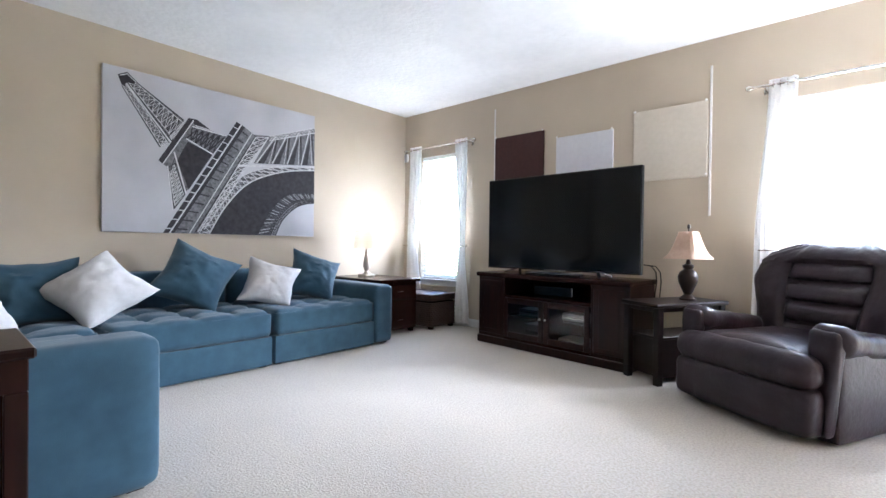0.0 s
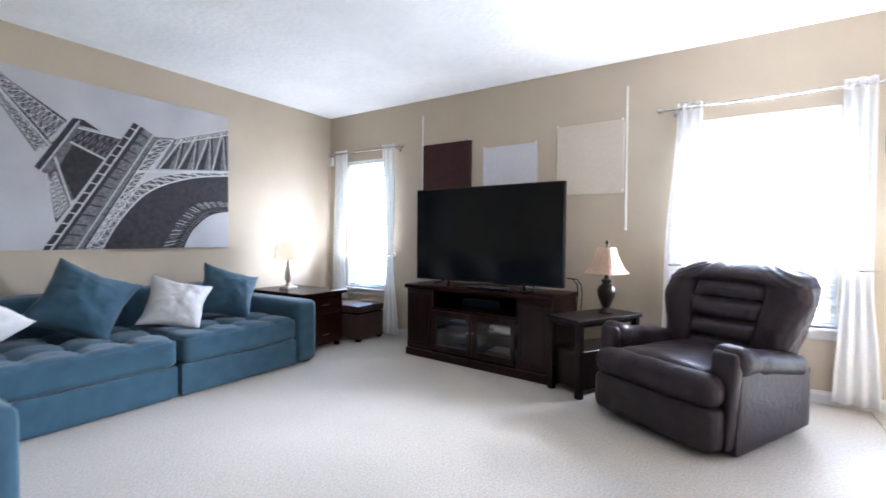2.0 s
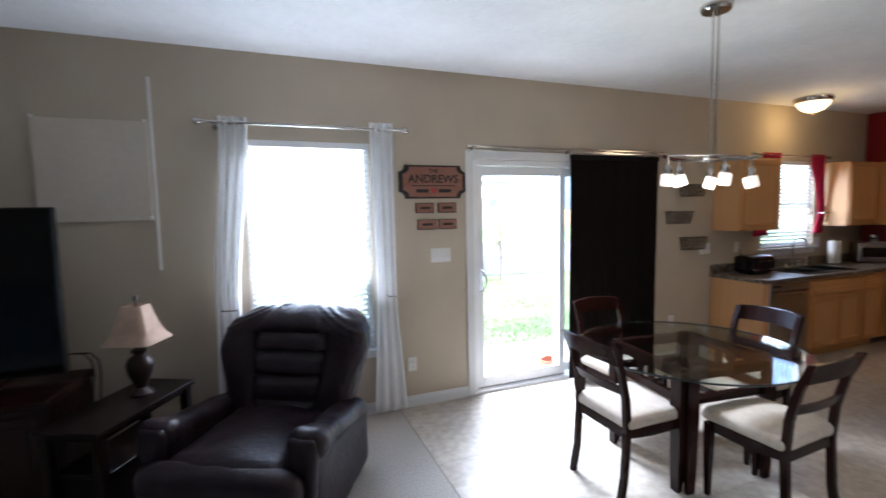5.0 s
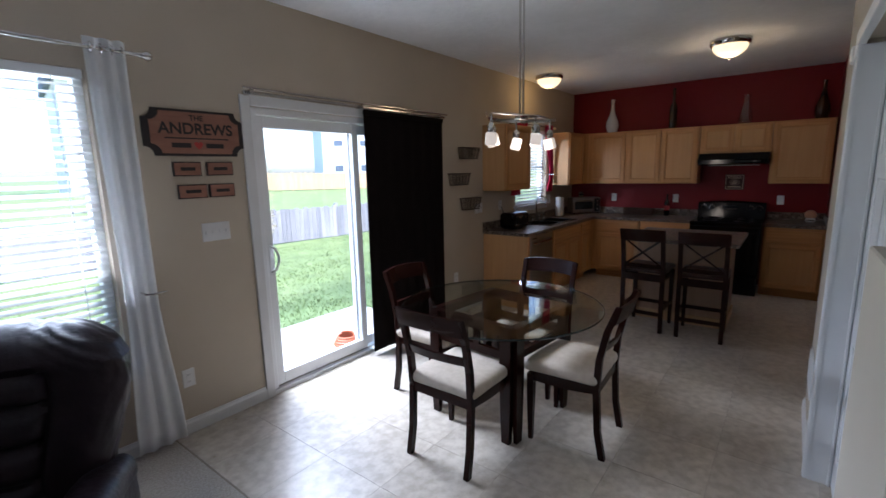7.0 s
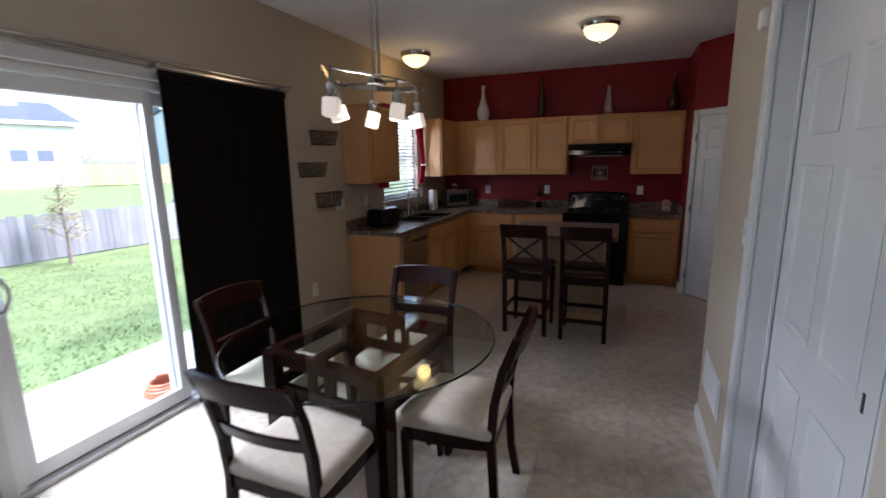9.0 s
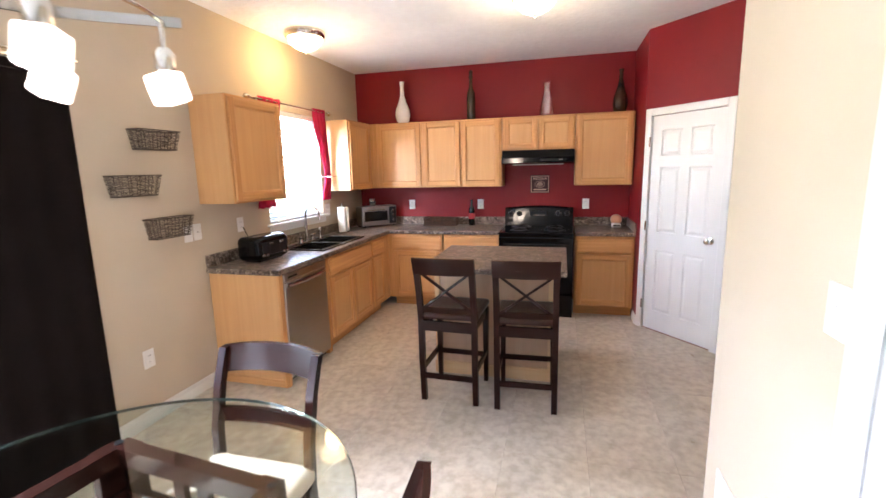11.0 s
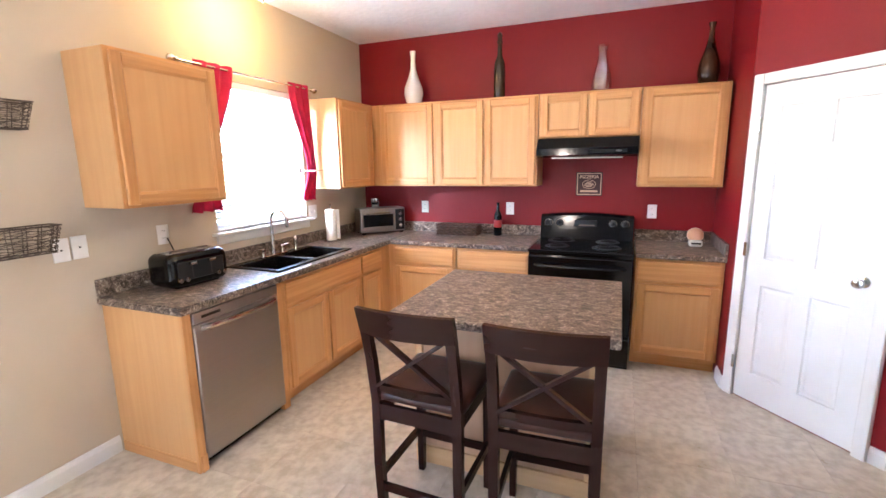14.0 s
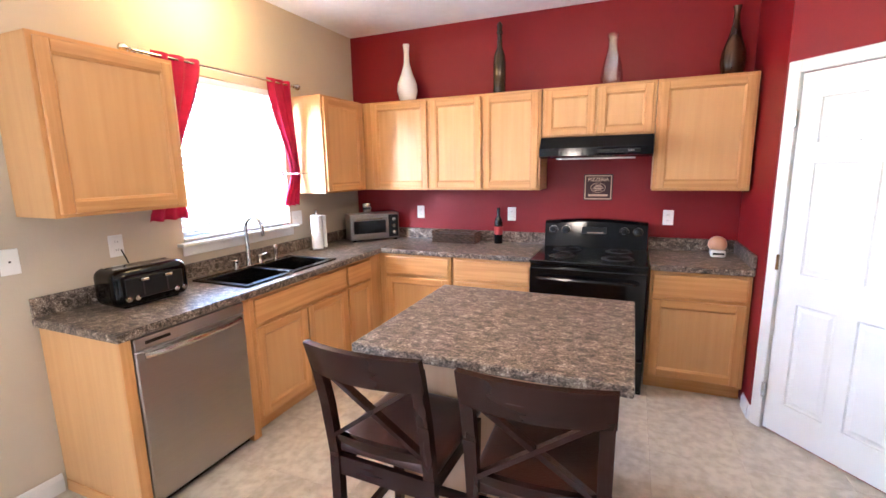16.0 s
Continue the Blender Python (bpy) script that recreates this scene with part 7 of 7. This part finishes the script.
t = thing("football_ornament", "small round orange and white helmet ornament", "ornament", 8.03, 2.17, ZC)
part("shell", soft_box(bmesh.new(), -0.055, -0.06, 0.03, 0.065, 0.06, 0.145, 0.056, 12), surface("orange_glaze", (0.60, 0.33, 0.21), (0.52, 0.27, 0.16), scale=8.0, rough=0.3), t, "orange rounded shell", smooth=True)
part("jaw", soft_box(bmesh.new(), -0.075, -0.05, 0.0, 0.03, 0.05, 0.055, 0.02, 8), CERAMIC, t, "white lower part", smooth=True)
part("dark_band", slab(-0.078, -0.035, 0.022, -0.072, 0.035, 0.036, 0.002), INK, t)

# ---- vases on the wall cabinets ----
ZV = ZU + HU


def vase(label, mat, y, profile, seg=28, x=8.06):
    t = thing("vase", label, "vase", x, y, ZV, group="vases on the cabinets")
    part("body", lathe(bmesh.new(), profile, seg), mat, t, smooth=True)
    return t


vase("tall white ceramic bottle vase on the cabinets", CERAMIC, 4.655, [(0.045, 0), (0.075, 0.03), (0.092, 0.10), (0.086, 0.16), (0.050, 0.25), (0.026, 0.33), (0.022, 0.42), (0.029, 0.49), (0.022, 0.488), (0.016, 0.42)])
t = vase("tall dark brown glass bottle on the cabinets", BOTTLE_GLASS, 3.81, [(0.046, 0), (0.050, 0.01), (0.052, 0.24), (0.046, 0.31), (0.022, 0.37), (0.018, 0.47), (0.026, 0.475), (0.026, 0.49), (0.019, 0.495), (0.021, 0.53), (0.012, 0.53)])
part("stopper", lathe(bmesh.new(), [(0.012, 0.525), (0.024, 0.53), (0.020, 0.55), (0.006, 0.565)], 16), BOTTLE_GLASS, t, smooth=True)
g = vase("clear glass vase on the cabinets", VASE_GLASS, 2.947, [(0.050, 0), (0.078, 0.02), (0.082, 0.06), (0.070, 0.14), (0.040, 0.25), (0.032, 0.31), (0.045, 0.37), (0.0435, 0.37), (0.030, 0.31), (0.038, 0.25), (0.067, 0.14), (0.078, 0.06), (0.06, 0.012)])
vase("bronze teardrop vase on the cabinets", COPPER, 2.175, [(0.045, 0), (0.065, 0.02), (0.078, 0.09), (0.072, 0.16), (0.040, 0.26), (0.022, 0.34), (0.018, 0.41), (0.026, 0.45), (0.016, 0.45)])


# ---- outdoors ----
bm = bmesh.new()
xs = [-400, -120, -40, -15, -5, 0, 3, 6, 9, 12, 16, 22, 40, 120, 400]
ys = [N + 0.10, 6, 7, 8, 9, 10, 11, 12, 13.2, 14.2, 16, 19, 23, 28, 34, 42, 60, 120, 600]


def ground_z(x, y):
    if y < 13.2:
        return -0.12 - 0.16 * max(0.0, y - 6) / 7 + 0.02 * noise.noise((x, y, 0))
    return -0.28 + 0.85 * min(1.0, (y - 13.2) / 18.0) + 0.03 * noise.noise((x * 0.4, y * 0.4, 0))


rows = [[bm.verts.new((x, y, ground_z(x, y))) for x in xs] for y in ys]
for r0, r1 in zip(rows, rows[1:]):
    for i in range(len(xs) - 1):
        bm.faces.new((r0[i], r0[i + 1], r1[i + 1], r1[i]))
back = [bm.verts.new((x, -600, -0.12)) for x in xs]
low = [bm.verts.new((x, N + 0.10, -0.12)) for x in xs]
for i in range(len(xs) - 1):
    bm.faces.new((back[i], back[i + 1], low[i + 1], low[i]))
tagged(part("ground", bm, GRASS, smooth=True), "mown green lawn rising beyond the fence", "lawn", kind="structure")
tagged(part("pavement", slab(1.6, N + T + 0.04, -0.20, 4.6, 6.75, -0.055, 0.01), CONCRETE), "pale concrete patio slab outside the door", "patio", kind="structure")

rnd = random.Random(5)
bm = bmesh.new()
for _ in range(26000):
    x, y = rnd.uniform(1.5, 10.5), 6.6 + 6.4 * rnd.random() ** 1.4
    if x < 4.6 and y < 6.8:
        continue
    z = ground_z(x, y)
    a, h, w = rnd.uniform(0, 6.28), rnd.uniform(0.015, 0.04), rnd.uniform(0.006, 0.012)
    dx, dy = math.cos(a), math.sin(a)
    v = [bm.verts.new((x - dy * w, y + dx * w, z - 0.01)), bm.verts.new((x + dy * w, y - dx * w, z - 0.01)), bm.verts.new((x + dx * h * 0.6, y + dy * h * 0.6, z + h))]
    bm.faces.new(v)
tagged(part("grass", bm, GRASS), "short tufts of green lawn grass", "grass", kind="stuff")


def board_fence(name, label, mat, a, b, high, step, posts):
    f = thing(name, label, "fence")
    a, b = Vector(a), Vector(b)
    n = int((b - a).length / step)
    d = (b - a).normalized()
    rz = math.degrees(math.atan2(d.y, d.x))
    first_board = part("board", slab(-step * 0.492, -0.01, 0, step * 0.492, 0.01, high, 0.004), mat, f)
    for k in range(n):
        p = a + d * step * (k + 0.5)
        o = first_board if k == 0 else first_board.copy()
        if k:
            scene.collection.objects.link(o)
        o.matrix_basis = pose(p.x, p.y, ground_z(p.x, p.y) + 0.02, 0, 0, rz)
        o.scale.z = 1.0 + 0.03 * math.sin(k * 2.7)
    for k in range(posts + 1):
        p = a.lerp(b, k / posts)
        o = part("post", slab(-0.05, -0.05, -0.3, 0.05, 0.05, high + 0.10, 0.008), mat, f)
        o.matrix_basis = pose(p.x, p.y + 0.06, ground_z(p.x, p.y), 0, 0, rz)
    for h in (0.25, high - 0.2):
        part("rail", bar(bmesh.new(), (a.x, a.y + 0.03, ground_z(a.x, a.y) + h), (b.x, b.y + 0.03, ground_z(b.x, b.y) + h), 0.04, 0.08), mat, f)


board_fence("garden_fence", "grey weathered board fence across the lawn", FENCE_GREY, (0.0, 13.9), (14.5, 13.0), 0.92, 0.14, 6)
board_fence("far_fence", "new tan pine fence on the far lawn", FENCE_TAN, (17.4, 30.8), (36.0, 23.5), 1.15, 0.18, 9)


def house(label, x, y, w, d, h, rz, roof_up, zb, windows):
    hs = thing("house", label, "house", x, y, zb, rz)
    part("wall", slab(0, 0, -0.6, w, d, h), SIDING, hs)
    bm = bmesh.new()
    for k in range(int(h / 0.22)):
        z = 0.22 * k
        ring_loft(bm, [[(xx, -0.002, z), (xx, -0.022, z), (xx, -0.004, z + 0.21)] for xx in (0, w)])
    part("siding", bm, SIDING, hs)
    bm = ring_loft(bmesh.new(), [[(xx, -0.4, h), (xx, -0.4, h + 0.14), (xx, d / 2, h + roof_up), (xx, d + 0.4, h + 0.14), (xx, d + 0.4, h)] for xx in (-0.3, w + 0.3)])
    bmesh.ops.recalc_face_normals(bm, faces=bm.faces)
    part("roof", bm, ROOF, hs)
    part("fascia", slab(-0.3, -0.43, h - 0.04, w + 0.3, -0.40, h + 0.15), SIDING, hs)
    for wx, wz, ww, wh in windows:
        wf = part("window", slab(wx - 0.1, -0.07, wz - 0.1, wx + ww + 0.1, -0.01, wz + wh + 0.1, 0.01), TRIM, hs)
        part("pane", slab(wx, -0.085, wz, wx + ww, -0.069, wz + wh / 2 - 0.04), DARK_GLASS, wf)
        part("pane", slab(wx, -0.085, wz + wh / 2 + 0.04, wx + ww, -0.069, wz + wh), SIDING, wf)


house("white sided neighbour house with a slate roof", 11.6, 32.6, 6.6, 7.0, 3.3, -8, 1.5, 0.55, [(3.55, 1.35, 0.75, 1.3), (4.65, 1.35, 0.75, 1.3)])
house("upper storey of the white neighbour house", 8.5, 35.5, 8.5, 8.0, 6.6, -8, 2.0, 0.55, [(3.2, 4.4, 0.9, 1.2)])
house("far pale house behind the tan fence", 31.5, 42.0, 9.0, 8.0, 6.0, -30, 2.2, 0.55, [(1.2, 1.2, 0.9, 1.4), (4.0, 1.2, 0.9, 1.4), (1.2, 3.9, 0.9, 1.2), (4.0, 3.9, 0.9, 1.2)])


def small_tree(label, x, y, high, spread, seed, leaf, leaves, bark):
    r = random.Random(seed)
    t = thing("tree", label, "tree", x, y, ground_z(x, y))
    bm = bmesh.new()
    tube(bm, [(0, 0, -0.1), (0.02, 0.01, high * 0.35), (-0.01, 0.03, high * 0.7), (0.02, 0.0, high)], [0.04, 0.03, 0.018, 0.006], 7)
    tips = []
    for k in range(14):
        z = high * (0.25 + 0.65 * k / 14)
        a = k * 2.4
        l = spread * (1.1 - 0.6 * k / 14) * r.uniform(0.7, 1.1)
        e = Vector((l * math.cos(a), l * math.sin(a), z + l * 0.6))
        tube(bm, [(0, 0, z), Vector((0, 0, z)).lerp(e, 0.5) + Vector((0, 0, 0.04)), e], [0.012, 0.008, 0.003], 5)
        tips.append((Vector((0, 0, z)), e))
    part("trunk", bm, bark, t)
    bm = bmesh.new()
    for _ in range(leaves):
        a, b = r.choice(tips)
        p = a.lerp(b, r.uniform(0.35, 1.05)) + Vector((r.gauss(0, 0.06), r.gauss(0, 0.06), r.gauss(0, 0.06)))
        d = Vector((r.gauss(0, 1), r.gauss(0, 1), r.gauss(0, 1))).normalized()
        o = d.orthogonal().normalized()
        s = r.uniform(0.02, 0.04)
        bm.faces.new([bm.verts.new(q) for q in (p - d * s, p + o * s * 0.5, p + d * s, p - o * s * 0.5)])
    part("crown", bm, leaf, t)


BARK = surface("grey_bark", (0.22, 0.18, 0.15), (0.14, 0.11, 0.09), scale=20.0, rough=0.9)
small_tree("slender young tree with pale leaves by the fence", 6.75, 12.6, 1.75, 0.42, 3, surface("pale_leaf", (0.34, 0.30, 0.17), (0.22, 0.20, 0.10), scale=5.0, rough=0.8), 900, BARK)
small_tree("green bushy tree beside the neighbour house", 19.2, 33.5, 3.2, 1.3, 8, surface("green_leaf", (0.12, 0.19, 0.07), (0.07, 0.12, 0.04), scale=5.0, rough=0.8), 1500, BARK)
t = thing("garden_hose", "coiled orange garden hose on the patio", "hose", 3.62, 5.80, -0.055)
bm = bmesh.new()
tube(bm, [((0.13 - 0.0006 * k) * math.cos(k * 0.3), (0.13 - 0.0006 * k) * math.sin(k * 0.3), 0.013 + 0.022 * (k // 21)) for k in range(90)], 0.012, 6)
part("coil", bm, surface("orange_rubber", (0.55, 0.14, 0.05), rough=0.5), t, smooth=True)

# ---- floor tiles ----
TS = 0.457
bm = slab(-TS / 2 + 0.0008, -TS / 2 + 0.0008, -0.004, TS / 2 - 0.0008, TS / 2 - 0.0008, 0.0)
for f in list(bm.faces):
    if f.normal.z < -0.5:
        bm.faces.remove(f)
first_tile = part("tile", bm, TILE, floor_tile)
count = 0
for i in range(14):
    for j in range(9):
        x, y = 1.83 + TS * (i + 0.5), N - TS * (j + 0.5)
        if y < 1.2 or (x < 1.9 and y < 2.0):
            continue
        o = first_tile if count == 0 else first_tile.copy()
        if count:
            scene.collection.objects.link(o)
        o.matrix_basis = pose(x, y, 0.0)
        count += 1
